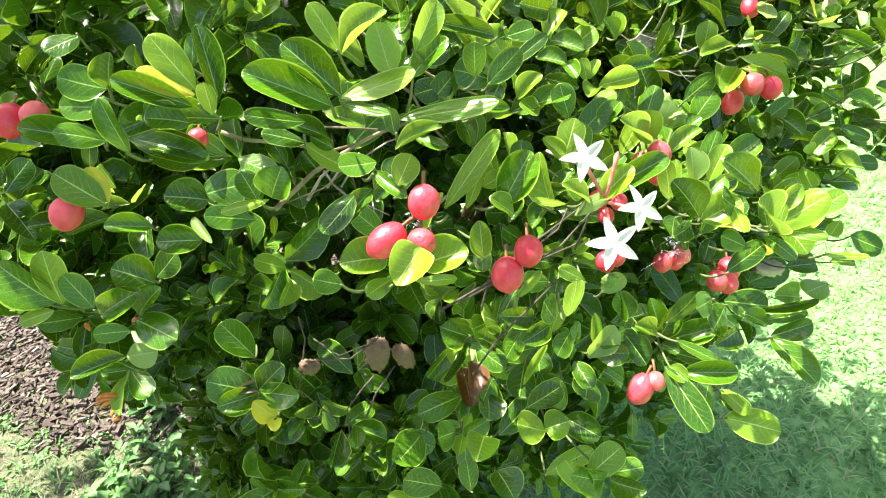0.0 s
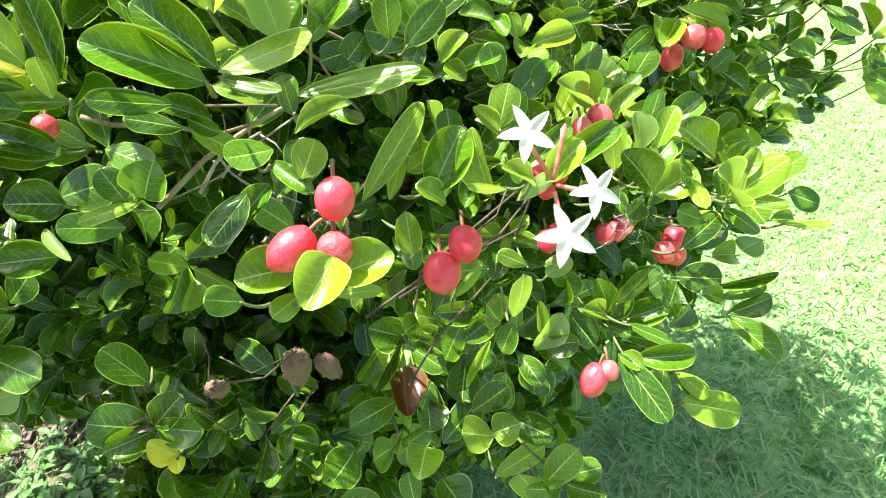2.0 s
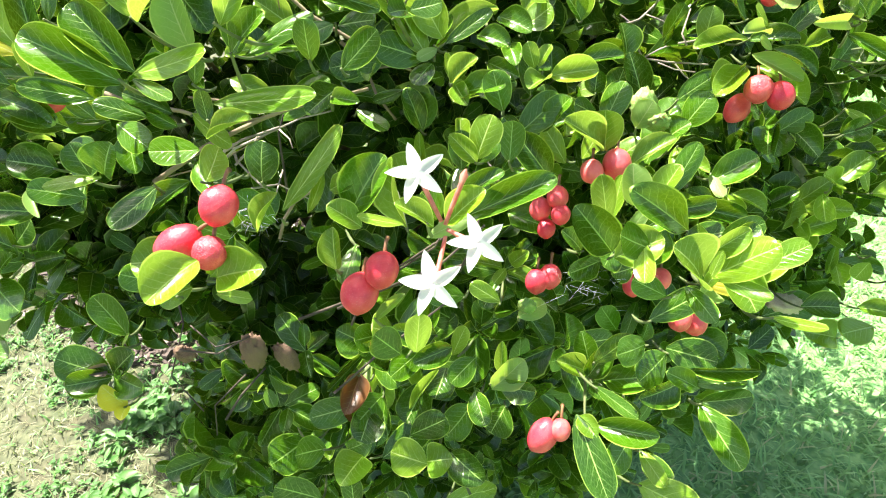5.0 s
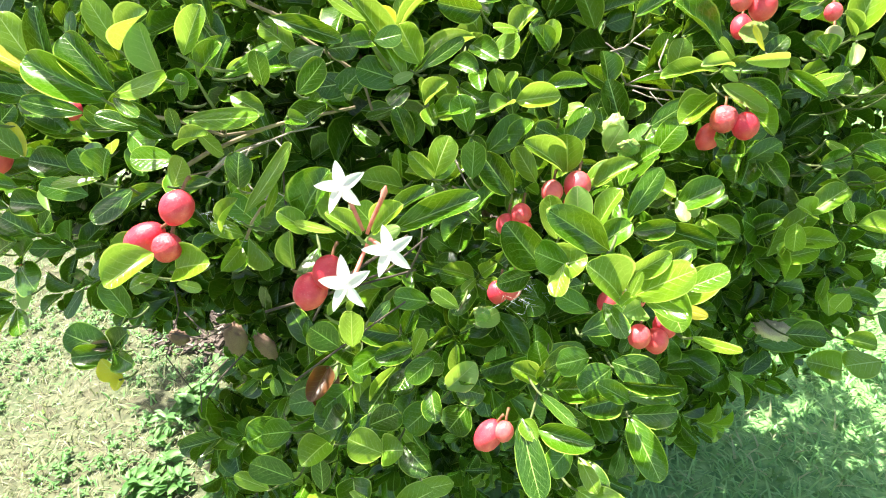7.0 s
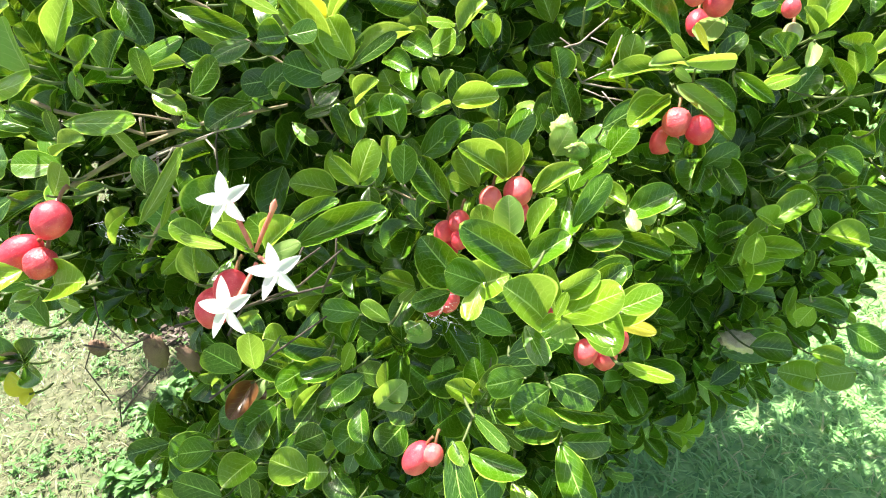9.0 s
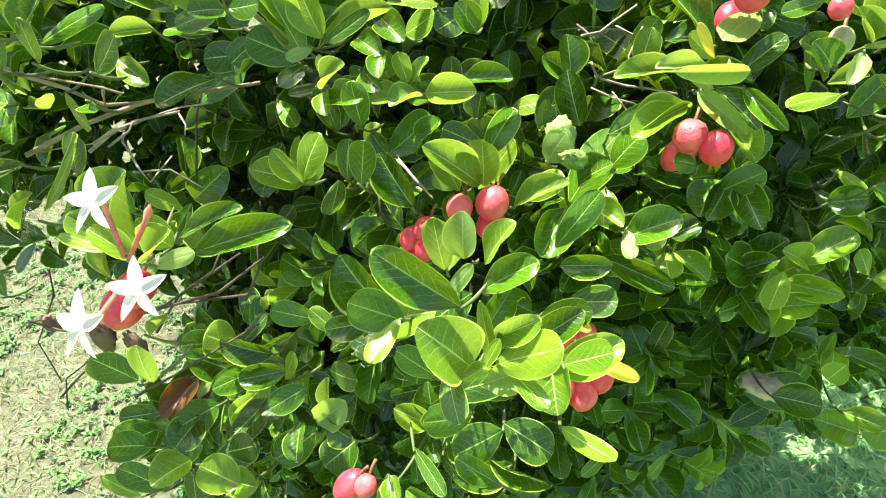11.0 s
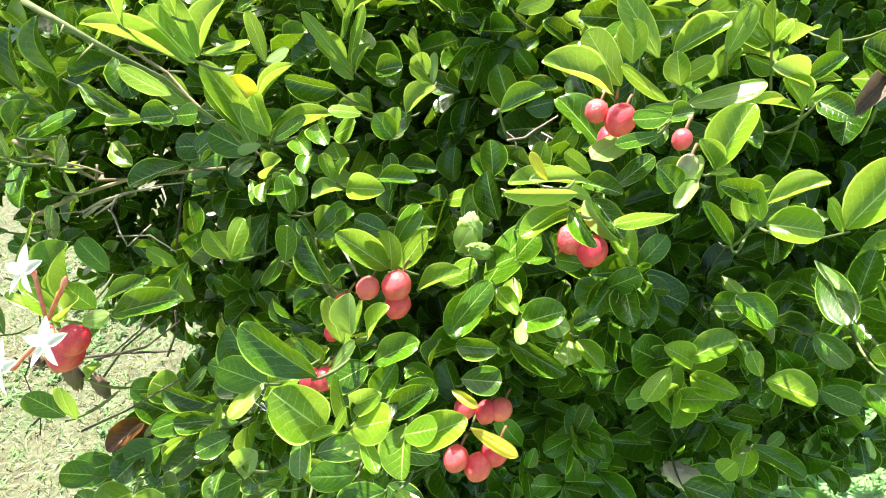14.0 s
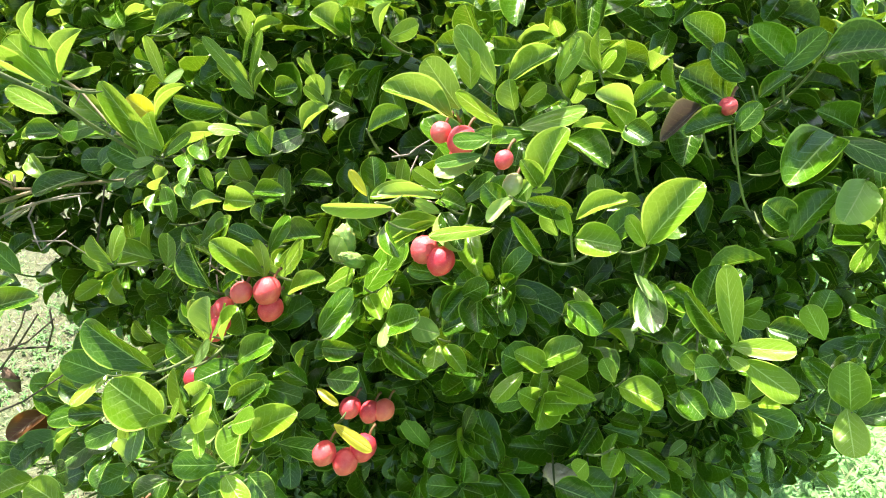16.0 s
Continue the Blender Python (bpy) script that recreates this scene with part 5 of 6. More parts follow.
s = spray(0.164, 0.740, 1.264)
leaf(s, (0.164, 0.740, 1.264), (0.163, 0.752, 1.297), 0.028, -5, "m", 6)
s = spray(0.204, 0.571, 1.275)
leaf(s, (0.205, 0.568, 1.269), (0.204, 0.572, 1.302), 0.029, -10, "f", 7)
leaf(s, (0.203, 0.567, 1.270), (0.171, 0.548, 1.305), 0.023, -2, "f", 2)
leaf(s, (0.204, 0.579, 1.286), (0.220, 0.597, 1.315), 0.023, -17, "m", 1)
s = spray(0.199, 0.580, 1.293)
leaf(s, (0.199, 0.580, 1.293), (0.179, 0.564, 1.311), 0.018, 1, "m", 3)
s = spray(0.226, 0.571, 1.254)
leaf(s, (0.226, 0.571, 1.254), (0.262, 0.582, 1.272), 0.018, -11, "f", 6)
s = spray(0.204, 0.501, 1.244)
leaf(s, (0.203, 0.500, 1.245), (0.197, 0.503, 1.283), 0.019, 7, "f", 1)
leaf(s, (0.205, 0.501, 1.244), (0.214, 0.518, 1.274), 0.013, -23, "f", 4)
s = spray(0.226, 0.505, 1.230)
leaf(s, (0.226, 0.505, 1.230), (0.260, 0.519, 1.251), 0.021, -9, "m", 5)
s = spray(0.232, 0.494, 1.209)
leaf(s, (0.232, 0.494, 1.209), (0.245, 0.508, 1.234), 0.019, 17, "m", 2)
s = spray(0.057, 0.561, 1.253)
leaf(s, (0.058, 0.561, 1.252), (0.028, 0.537, 1.272), 0.025, -15, "f", 6)
leaf(s, (0.056, 0.561, 1.254), (0.055, 0.571, 1.287), 0.009, 9, "f", 6)
s = spray(0.087, 0.577, 1.249)
leaf(s, (0.087, 0.577, 1.249), (0.088, 0.589, 1.280), 0.023, -11, "m", 1)
s = spray(0.349, 0.663, 1.398)
leaf(s, (0.347, 0.660, 1.395), (0.306, 0.629, 1.423), 0.026, 5, "f", 6)
leaf(s, (0.350, 0.666, 1.400), (0.326, 0.660, 1.438), 0.024, -3, "f", 7)
s = spray(0.361, 0.682, 1.414)
leaf(s, (0.354, 0.677, 1.413), (0.351, 0.681, 1.442), 0.023, -9, "f", 7)
leaf(s, (0.369, 0.688, 1.415), (0.341, 0.683, 1.458), 0.020, -1, "f", 1)
s = spray(0.386, 0.681, 1.390)
leaf(s, (0.381, 0.676, 1.388), (0.351, 0.659, 1.415), 0.018, 17, "f", 4)
leaf(s, (0.391, 0.681, 1.385), (0.440, 0.694, 1.400), 0.019, 0, "f", 4)
leaf(s, (0.386, 0.686, 1.397), (0.381, 0.688, 1.420), 0.018, -7, "f", 0)
s = spray(0.377, 0.694, 1.416)
leaf(s, (0.377, 0.694, 1.416), (0.410, 0.710, 1.436), 0.020, 14, "f", 2)
s = spray(0.409, 0.712, 1.413)
leaf(s, (0.409, 0.712, 1.413), (0.420, 0.728, 1.444), 0.016, 26, "f", 1)
s = spray(0.401, 0.685, 1.381)
leaf(s, (0.401, 0.685, 1.381), (0.371, 0.649, 1.388), 0.015, -2, "m", 4)
s = spray(0.420, 0.650, 1.354)
leaf(s, (0.420, 0.651, 1.355), (0.437, 0.668, 1.395), 0.027, 2, "f", 6)
leaf(s, (0.422, 0.651, 1.353), (0.409, 0.647, 1.375), 0.014, 11, "f", 2)
leaf(s, (0.417, 0.647, 1.352), (0.434, 0.646, 1.357), 0.005, 7, "f", 7)
s = spray(0.398, 0.654, 1.336)
leaf(s, (0.398, 0.654, 1.336), (0.410, 0.664, 1.352), 0.010, -3, "p", 2)
s = spray(0.402, 0.632, 1.345)
leaf(s, (0.402, 0.632, 1.345), (0.389, 0.627, 1.361), 0.018, -4, "m", 2)
s = spray(0.358, 0.680, 1.359)
leaf(s, (0.358, 0.680, 1.359), (0.340, 0.639, 1.354), 0.021, 9, "p", 1)
s = spray(0.341, 0.648, 1.328)
leaf(s, (0.352, 0.655, 1.327), (0.377, 0.668, 1.350), 0.017, -12, "m", 7)
leaf(s, (0.337, 0.648, 1.332), (0.305, 0.609, 1.345), 0.012, 13, "p", 5)
leaf(s, (0.340, 0.643, 1.321), (0.325, 0.630, 1.335), 0.009, -6, "p", 7)
leaf(s, (0.341, 0.644, 1.321), (0.371, 0.623, 1.304), 0.015, -11, "m", 2)
leaf(s, (0.336, 0.652, 1.338), (0.320, 0.639, 1.357), 0.013, -14, "f", 7)
s = spray(0.326, 0.674, 1.294)
leaf(s, (0.326, 0.674, 1.294), (0.295, 0.622, 1.294), 0.021, 13, "f", 6)
s = spray(0.357, 0.654, 1.247)
leaf(s, (0.360, 0.654, 1.245), (0.392, 0.637, 1.231), 0.019, 5, "m", 2)
leaf(s, (0.354, 0.653, 1.249), (0.346, 0.618, 1.237), 0.022, 36, "m", 2)
s = spray(0.454, 0.632, 1.337)
leaf(s, (0.458, 0.630, 1.331), (0.491, 0.629, 1.332), 0.023, 17, "f", 2)
leaf(s, (0.456, 0.636, 1.342), (0.488, 0.646, 1.358), 0.015, -9, "f", 2)
leaf(s, (0.455, 0.629, 1.333), (0.448, 0.629, 1.355), 0.011, -9, "f", 5)
leaf(s, (0.447, 0.625, 1.333), (0.440, 0.623, 1.356), 0.011, -23, "f", 0)
leaf(s, (0.453, 0.637, 1.346), (0.428, 0.616, 1.360), 0.015, -16, "m", 2)
s = spray(0.502, 0.650, 1.325)
leaf(s, (0.502, 0.651, 1.326), (0.530, 0.671, 1.368), 0.030, 7, "f", 2)
leaf(s, (0.501, 0.649, 1.324), (0.488, 0.643, 1.348), 0.014, 25, "f", 1)
s = spray(0.463, 0.728, 1.382)
leaf(s, (0.462, 0.733, 1.390), (0.439, 0.711, 1.407), 0.019, 5, "p", 2)
leaf(s, (0.463, 0.725, 1.377), (0.447, 0.716, 1.399), 0.020, -4, "f", 0)
leaf(s, (0.465, 0.726, 1.377), (0.480, 0.732, 1.390), 0.015, -9, "f", 7)
leaf(s, (0.462, 0.723, 1.375), (0.429, 0.691, 1.386), 0.009, 15, "f", 5)
leaf(s, (0.461, 0.734, 1.393), (0.482, 0.740, 1.410), 0.014, -2, "m", 0)
s = spray(0.435, 0.733, 1.417)
leaf(s, (0.434, 0.733, 1.418), (0.416, 0.725, 1.446), 0.022, 5, "f", 4)
leaf(s, (0.436, 0.734, 1.416), (0.431, 0.738, 1.446), 0.008, -20, "f", 0)
leaf(s, (0.435, 0.733, 1.417), (0.445, 0.738, 1.433), 0.013, -12, "f", 1)
s = spray(0.418, 0.651, 1.186)
leaf(s, (0.420, 0.654, 1.188), (0.453, 0.669, 1.210), 0.023, 1, "f", 5)
leaf(s, (0.425, 0.655, 1.186), (0.404, 0.640, 1.206), 0.020, -7, "f", 2)
leaf(s, (0.410, 0.644, 1.184), (0.402, 0.606, 1.177), 0.018, 6, "f", 7)
s = spray(0.429, 0.684, 1.224)
leaf(s, (0.429, 0.684, 1.224), (0.455, 0.686, 1.231), 0.023, 8, "m", 2)
s = spray(0.432, 0.699, 1.243)
leaf(s, (0.432, 0.699, 1.243), (0.453, 0.686, 1.233), 0.011, -1, "f", 1)
s = spray(0.327, 0.647, 1.189)
leaf(s, (0.325, 0.642, 1.185), (0.333, 0.621, 1.176), 0.023, -4, "f", 4)
leaf(s, (0.331, 0.645, 1.184), (0.360, 0.631, 1.173), 0.017, -14, "f", 2)
leaf(s, (0.325, 0.648, 1.193), (0.308, 0.630, 1.208), 0.023, 8, "p", 7)
leaf(s, (0.327, 0.650, 1.195), (0.347, 0.660, 1.206), 0.021, -7, "m", 2)
s = spray(0.282, 0.617, 1.189)
leaf(s, (0.282, 0.617, 1.189), (0.338, 0.607, 1.179), 0.020, 5, "m", 2)
s = spray(0.275, 0.644, 1.234)
leaf(s, (0.275, 0.644, 1.234), (0.281, 0.614, 1.220), 0.022, 2, "f", 4)
s = spray(0.476, 0.695, 1.156)
leaf(s, (0.478, 0.695, 1.155), (0.517, 0.694, 1.148), 0.028, -9, "f", 6)
leaf(s, (0.474, 0.695, 1.158), (0.462, 0.694, 1.181), 0.015, 8, "f", 3)
s = spray(0.518, 0.714, 1.145)
leaf(s, (0.518, 0.714, 1.145), (0.549, 0.712, 1.140), 0.024, -13, "m", 7)
s = spray(0.504, 0.733, 1.186)
leaf(s, (0.504, 0.733, 1.186), (0.534, 0.717, 1.173), 0.024, -14, "m", 4)
s = spray(0.493, 0.671, 1.287)
leaf(s, (0.497, 0.672, 1.285), (0.516, 0.636, 1.265), 0.024, 5, "m", 4)
leaf(s, (0.490, 0.670, 1.289), (0.511, 0.654, 1.280), 0.007, 12, "p", 7)
s = spray(0.474, 0.718, 1.049)
leaf(s, (0.476, 0.722, 1.053), (0.527, 0.714, 1.042), 0.019, -20, "m", 5)
leaf(s, (0.477, 0.722, 1.052), (0.476, 0.694, 1.040), 0.022, 1, "f", 0)
leaf(s, (0.467, 0.710, 1.043), (0.473, 0.721, 1.073), 0.011, -7, "f", 0)
s = spray(0.325, 0.671, 1.040)
leaf(s, (0.326, 0.672, 1.040), (0.357, 0.663, 1.035), 0.015, -7, "m", 0)
leaf(s, (0.324, 0.671, 1.042), (0.306, 0.637, 1.044), 0.020, 1, "m", 3)
leaf(s, (0.325, 0.674, 1.044), (0.335, 0.684, 1.077), 0.020, -20, "m", 3)
leaf(s, (0.323, 0.665, 1.033), (0.328, 0.639, 1.022), 0.020, 15, "m", 2)
s = spray(0.444, 0.724, 1.008)
dry_leaf(0.427, 0.698, 1.010, 0.040, 0.019, 8, "pale cream crumpled dead leaf caught in the foliage", BLEACHED)
s = spray(0.100, 0.394, 1.312)
leaf(s, (0.108, 0.398, 1.310), (0.165, 0.415, 1.328), 0.017, -3, "m", 5)
leaf(s, (0.102, 0.399, 1.318), (0.135, 0.416, 1.332), 0.011, -14, "m", 5)
leaf(s, (0.099, 0.395, 1.314), (0.091, 0.388, 1.335), 0.018, 11, "m", 1)
leaf(s, (0.092, 0.385, 1.307), (0.117, 0.393, 1.316), 0.010, 9, "p", 3)
s = spray(0.029, 0.400, 1.272)
leaf(s, (0.029, 0.400, 1.272), (0.029, 0.408, 1.299), 0.016, -4, "f", 6)
s = spray(0.038, 0.459, 1.164)
leaf(s, (0.041, 0.460, 1.163), (0.027, 0.447, 1.182), 0.030, 6, "f", 3)
leaf(s, (0.042, 0.461, 1.163), (0.063, 0.479, 1.186), 0.013, -21, "m", 4)
leaf(s, (0.032, 0.457, 1.167), (0.017, 0.433, 1.181), 0.022, -6, "m", 7)
s = spray(0.066, 0.466, 1.149)
leaf(s, (0.066, 0.466, 1.149), (0.043, 0.424, 1.153), 0.021, -10, "m", 4)
s = spray(0.024, 0.420, 1.121)
leaf(s, (0.024, 0.420, 1.121), (0.021, 0.391, 1.115), 0.027, -19, "m", 5)
s = spray(-0.007, 0.391, 1.107)
leaf(s, (-0.007, 0.391, 1.107), (-0.022, 0.371, 1.123), 0.025, -2, "m", 4)
s = spray(0.254, 0.419, 1.253)
leaf(s, (0.253, 0.419, 1.254), (0.231, 0.407, 1.287), 0.032, 10, "f", 2)
leaf(s, (0.259, 0.421, 1.252), (0.266, 0.429, 1.269), 0.007, 4, "f", 4)
leaf(s, (0.262, 0.424, 1.253), (0.253, 0.408, 1.255), 0.008, 0, "f", 6)
leaf(s, (0.243, 0.412, 1.254), (0.258, 0.390, 1.244), 0.014, -7, "m", 1)
s = spray(0.244, 0.432, 1.282)
leaf(s, (0.244, 0.432, 1.282), (0.205, 0.419, 1.319), 0.023, -3, "m", 5)
s = spray(0.219, 0.416, 1.281)
leaf(s, (0.220, 0.415, 1.280), (0.200, 0.399, 1.300), 0.022, 5, "m", 4)
leaf(s, (0.217, 0.416, 1.283), (0.214, 0.387, 1.275), 0.013, -5, "f", 3)
s = spray(0.287, 0.460, 1.229)
leaf(s, (0.289, 0.458, 1.223), (0.321, 0.476, 1.241), 0.023, 15, "f", 6)
leaf(s, (0.284, 0.462, 1.234), (0.296, 0.434, 1.216), 0.025, 9, "f", 6)
s = spray(0.270, 0.452, 1.232)
leaf(s, (0.269, 0.449, 1.228), (0.261, 0.455, 1.258), 0.019, -3, "m", 5)
leaf(s, (0.268, 0.447, 1.227), (0.256, 0.427, 1.234), 0.019, -6, "p", 0)
leaf(s, (0.273, 0.459, 1.240), (0.299, 0.473, 1.260), 0.018, 1, "m", 6)
s = spray(0.274, 0.469, 1.253)
leaf(s, (0.275, 0.469, 1.252), (0.303, 0.473, 1.261), 0.017, 7, "m", 7)
leaf(s, (0.273, 0.468, 1.253), (0.279, 0.451, 1.246), 0.008, -2, "m", 4)
s = spray(0.285, 0.538, 1.160)
leaf(s, (0.285, 0.538, 1.160), (0.328, 0.534, 1.153), 0.012, 15, "y", 1)
s = spray(0.269, 0.549, 1.189)
leaf(s, (0.266, 0.545, 1.186), (0.291, 0.542, 1.180), 0.008, 1, "y", 5)
leaf(s, (0.271, 0.553, 1.193), (0.305, 0.556, 1.200), 0.024, -15, "m", 7)
s = spray(0.259, 0.565, 1.222)
leaf(s, (0.262, 0.563, 1.216), (0.297, 0.568, 1.221), 0.018, 13, "m", 6)
leaf(s, (0.257, 0.568, 1.227), (0.282, 0.591, 1.264), 0.020, 6, "m", 1)
s = spray(0.526, 0.760, 1.386)
leaf(s, (0.522, 0.768, 1.388), (0.490, 0.751, 1.417), 0.029, 5, "m", 7)
leaf(s, (0.531, 0.751, 1.385), (0.505, 0.713, 1.383), 0.020, 5, "m", 6)
s = spray(0.533, 0.748, 1.378)
leaf(s, (0.533, 0.748, 1.378), (0.546, 0.754, 1.398), 0.017, 0, "m", 4)
s = spray(0.512, 0.769, 1.431)
leaf(s, (0.512, 0.769, 1.431), (0.487, 0.752, 1.454), 0.023, -4, "m", 0)
s = spray(0.538, 0.768, 1.404)
leaf(s, (0.532, 0.768, 1.410), (0.509, 0.750, 1.434), 0.025, 11, "m", 7)
leaf(s, (0.543, 0.768, 1.398), (0.561, 0.774, 1.415), 0.013, -3, "m", 2)
s = spray(0.554, 0.787, 1.416)
leaf(s, (0.557, 0.790, 1.418), (0.528, 0.773, 1.446), 0.023, -9, "m", 6)
leaf(s, (0.552, 0.784, 1.413), (0.575, 0.793, 1.442), 0.021, 25, "m", 4)
s = spray(0.576, 0.805, 1.420)
leaf(s, (0.576, 0.805, 1.420), (0.619, 0.805, 1.428), 0.037, -10, "m", 6)
s = spray(0.508, 0.743, 1.396)
leaf(s, (0.508, 0.743, 1.396), (0.491, 0.705, 1.379), 0.016, -4, "b", 9)
s = spray(0.593, 0.781, 1.370)
leaf(s, (0.591, 0.781, 1.372), (0.575, 0.729, 1.348), 0.026, -17, "m", 0)
leaf(s, (0.596, 0.782, 1.369), (0.641, 0.774, 1.355), 0.021, -3, "m", 3)
s = spray(0.606, 0.752, 1.315)
leaf(s, (0.606, 0.752, 1.315), (0.626, 0.764, 1.345), 0.027, -27, "p", 4)
s = spray(0.583, 0.734, 1.310)
leaf(s, (0.584, 0.732, 1.306), (0.605, 0.746, 1.343), 0.025, -23, "m", 2)
leaf(s, (0.583, 0.737, 1.315), (0.562, 0.727, 1.335), 0.023, -5, "m", 5)
s = spray(0.564, 0.674, 1.241)
leaf(s, (0.565, 0.676, 1.243), (0.549, 0.683, 1.304), 0.019, 19, "f", 7)
leaf(s, (0.562, 0.674, 1.243), (0.604, 0.679, 1.249), 0.016, 5, "f", 7)
leaf(s, (0.572, 0.674, 1.234), (0.611, 0.667, 1.218), 0.023, -1, "f", 3)
leaf(s, (0.558, 0.674, 1.247), (0.528, 0.665, 1.287), 0.014, -20, "m", 2)
leaf(s, (0.563, 0.670, 1.236), (0.577, 0.666, 1.233), 0.010, 2, "f", 4)
s = spray(0.546, 0.650, 1.224)
leaf(s, (0.547, 0.655, 1.229), (0.536, 0.646, 1.248), 0.015, -7, "m", 3)
leaf(s, (0.551, 0.656, 1.227), (0.572, 0.638, 1.209), 0.020, -3, "m", 3)
leaf(s, (0.538, 0.641, 1.217), (0.558, 0.630, 1.208), 0.020, 0, "m", 2)
s = spray(0.652, 0.758, 1.147)
leaf(s, (0.652, 0.759, 1.148), (0.642, 0.765, 1.192), 0.030, -10, "f", 5)
leaf(s, (0.649, 0.758, 1.150), (0.660, 0.721, 1.133), 0.026, 7, "f", 7)
leaf(s, (0.655, 0.757, 1.142), (0.689, 0.771, 1.157), 0.023, -5, "m", 5)
s = spray(0.618, 0.777, 1.208)
leaf(s, (0.622, 0.774, 1.200), (0.603, 0.768, 1.233), 0.019, -21, "f", 3)
leaf(s, (0.614, 0.780, 1.217), (0.618, 0.788, 1.240), 0.024, -1, "m", 0)
s = spray(0.580, 0.754, 1.212)
leaf(s, (0.580, 0.754, 1.212), (0.610, 0.750, 1.213), 0.024, -2, "m", 2)
s = spray(-0.166, 0.475, 1.343)
leaf(s, (-0.176, 0.472, 1.341), (-0.209, 0.467, 1.362), 0.024, -9, "m", 2)
leaf(s, (-0.157, 0.478, 1.344), (-0.171, 0.476, 1.362), 0.014, -7, "m", 4)
s = spray(-0.074, 0.434, 1.361)
leaf(s, (-0.086, 0.433, 1.363), (-0.112, 0.424, 1.377), 0.015, 17, "m", 3)
leaf(s, (-0.070, 0.436, 1.364), (-0.095, 0.431, 1.380), 0.014, 2, "m", 2)
leaf(s, (-0.067, 0.432, 1.357), (-0.081, 0.428, 1.370), 0.010, -17, "m", 0)
s = spray(-0.056, 0.447, 1.378)
leaf(s, (-0.056, 0.447, 1.378), (-0.051, 0.451, 1.397), 0.012, 3, "m", 3)
s = spray(-0.029, 0.418, 1.332)
leaf(s, (-0.029, 0.418, 1.332), (-0.041, 0.399, 1.328), 0.012, 7, "m", 0)
s = spray(0.215, 0.512, 1.219)
leaf(s, (0.215, 0.512, 1.219), (0.201, 0.480, 1.218), 0.024, -13, "m", 4)
s = spray(0.225, 0.505, 1.199)
leaf(s, (0.225, 0.505, 1.199), (0.207, 0.482, 1.210), 0.019, 8, "m", 4)
s = spray(0.185, 0.494, 1.223)
leaf(s, (0.185, 0.494, 1.223), (0.170, 0.488, 1.245), 0.019, 16, "m", 2)
s = spray(0.031, 0.434, 1.122)
leaf(s, (0.031, 0.434, 1.122), (0.017, 0.400, 1.125), 0.028, -19, "m", 7)
s = spray(0.024, 0.403, 1.084)
leaf(s, (0.017, 0.401, 1.087), (0.007, 0.370, 1.091), 0.028, -7, "f", 6)
leaf(s, (0.031, 0.406, 1.080), (0.067, 0.427, 1.099), 0.025, -4, "m", 3)
s = spray(0.070, 0.460, 1.121)
leaf(s, (0.063, 0.453, 1.119), (0.051, 0.417, 1.110), 0.028, -1, "m", 7)
leaf(s, (0.078, 0.466, 1.123), (0.073, 0.434, 1.120), 0.025, 7, "m", 4)
s = spray(0.097, 0.456, 1.089)
leaf(s, (0.097, 0.456, 1.089), (0.081, 0.424, 1.089), 0.028, -15, "m", 1)
s = spray(0.036, 0.452, 1.143)
leaf(s, (0.036, 0.452, 1.143), (0.018, 0.434, 1.173), 0.024, 17, "m", 2)
s = spray(0.126, 0.468, 1.078)
leaf(s, (0.126, 0.468, 1.078), (0.115, 0.437, 1.079), 0.031, -1, "m", 3)
s = spray(0.015, 0.436, 1.143)
leaf(s, (0.015, 0.436, 1.143), (0.011, 0.399, 1.137), 0.020, -16, "r", 6)
s = spray(0.155, 0.580, 1.330)
leaf(s, (0.159, 0.579, 1.326), (0.145, 0.557, 1.326), 0.019, 11, "f", 2)
leaf(s, (0.161, 0.581, 1.327), (0.198, 0.582, 1.331), 0.021, 21, "f", 0)
leaf(s, (0.149, 0.580, 1.334), (0.144, 0.580, 1.355), 0.013, -1, "f", 1)
leaf(s, (0.152, 0.582, 1.334), (0.162, 0.589, 1.349), 0.010, -2, "f", 5)
s = spray(0.185, 0.618, 1.358)
leaf(s, (0.185, 0.618, 1.358), (0.173, 0.614, 1.378), 0.019, 11, "m", 0)
leaf(s, (0.185, 0.618, 1.358), (0.187, 0.627, 1.381), 0.015, 16, "f", 0)
s = spray(0.159, 0.617, 1.375)
leaf(s, (0.159, 0.617, 1.375), (0.142, 0.596, 1.383), 0.015, -2, "f", 1)
s = spray(0.126, 0.550, 1.312)
leaf(s, (0.126, 0.550, 1.312), (0.119, 0.557, 1.342), 0.022, -12, "m", 3)
s = spray(0.131, 0.529, 1.280)
leaf(s, (0.131, 0.529, 1.280), (0.134, 0.537, 1.310), 0.021, 1, "m", 7)
s = spray(0.182, 0.596, 1.332)
leaf(s, (0.182, 0.596, 1.332), (0.218, 0.598, 1.335), 0.016, -13, "m", 6)
s = spray(0.130, 0.584, 1.352)
leaf(s, (0.130, 0.584, 1.352), (0.136, 0.564, 1.342), 0.015, 6, "m", 6)
s = spray(0.196, 0.586, 1.309)
leaf(s, (0.196, 0.586, 1.309), (0.198, 0.592, 1.327), 0.017, -13, "m", 2)
s = spray(0.391, 0.633, 1.389)
leaf(s, (0.391, 0.636, 1.392), (0.373, 0.616, 1.395), 0.014, 0, "m", 4)
leaf(s, (0.392, 0.637, 1.392), (0.406, 0.635, 1.397), 0.014, -1, "m", 2)
leaf(s, (0.389, 0.628, 1.383), (0.368, 0.599, 1.384), 0.010, -5, "m", 7)
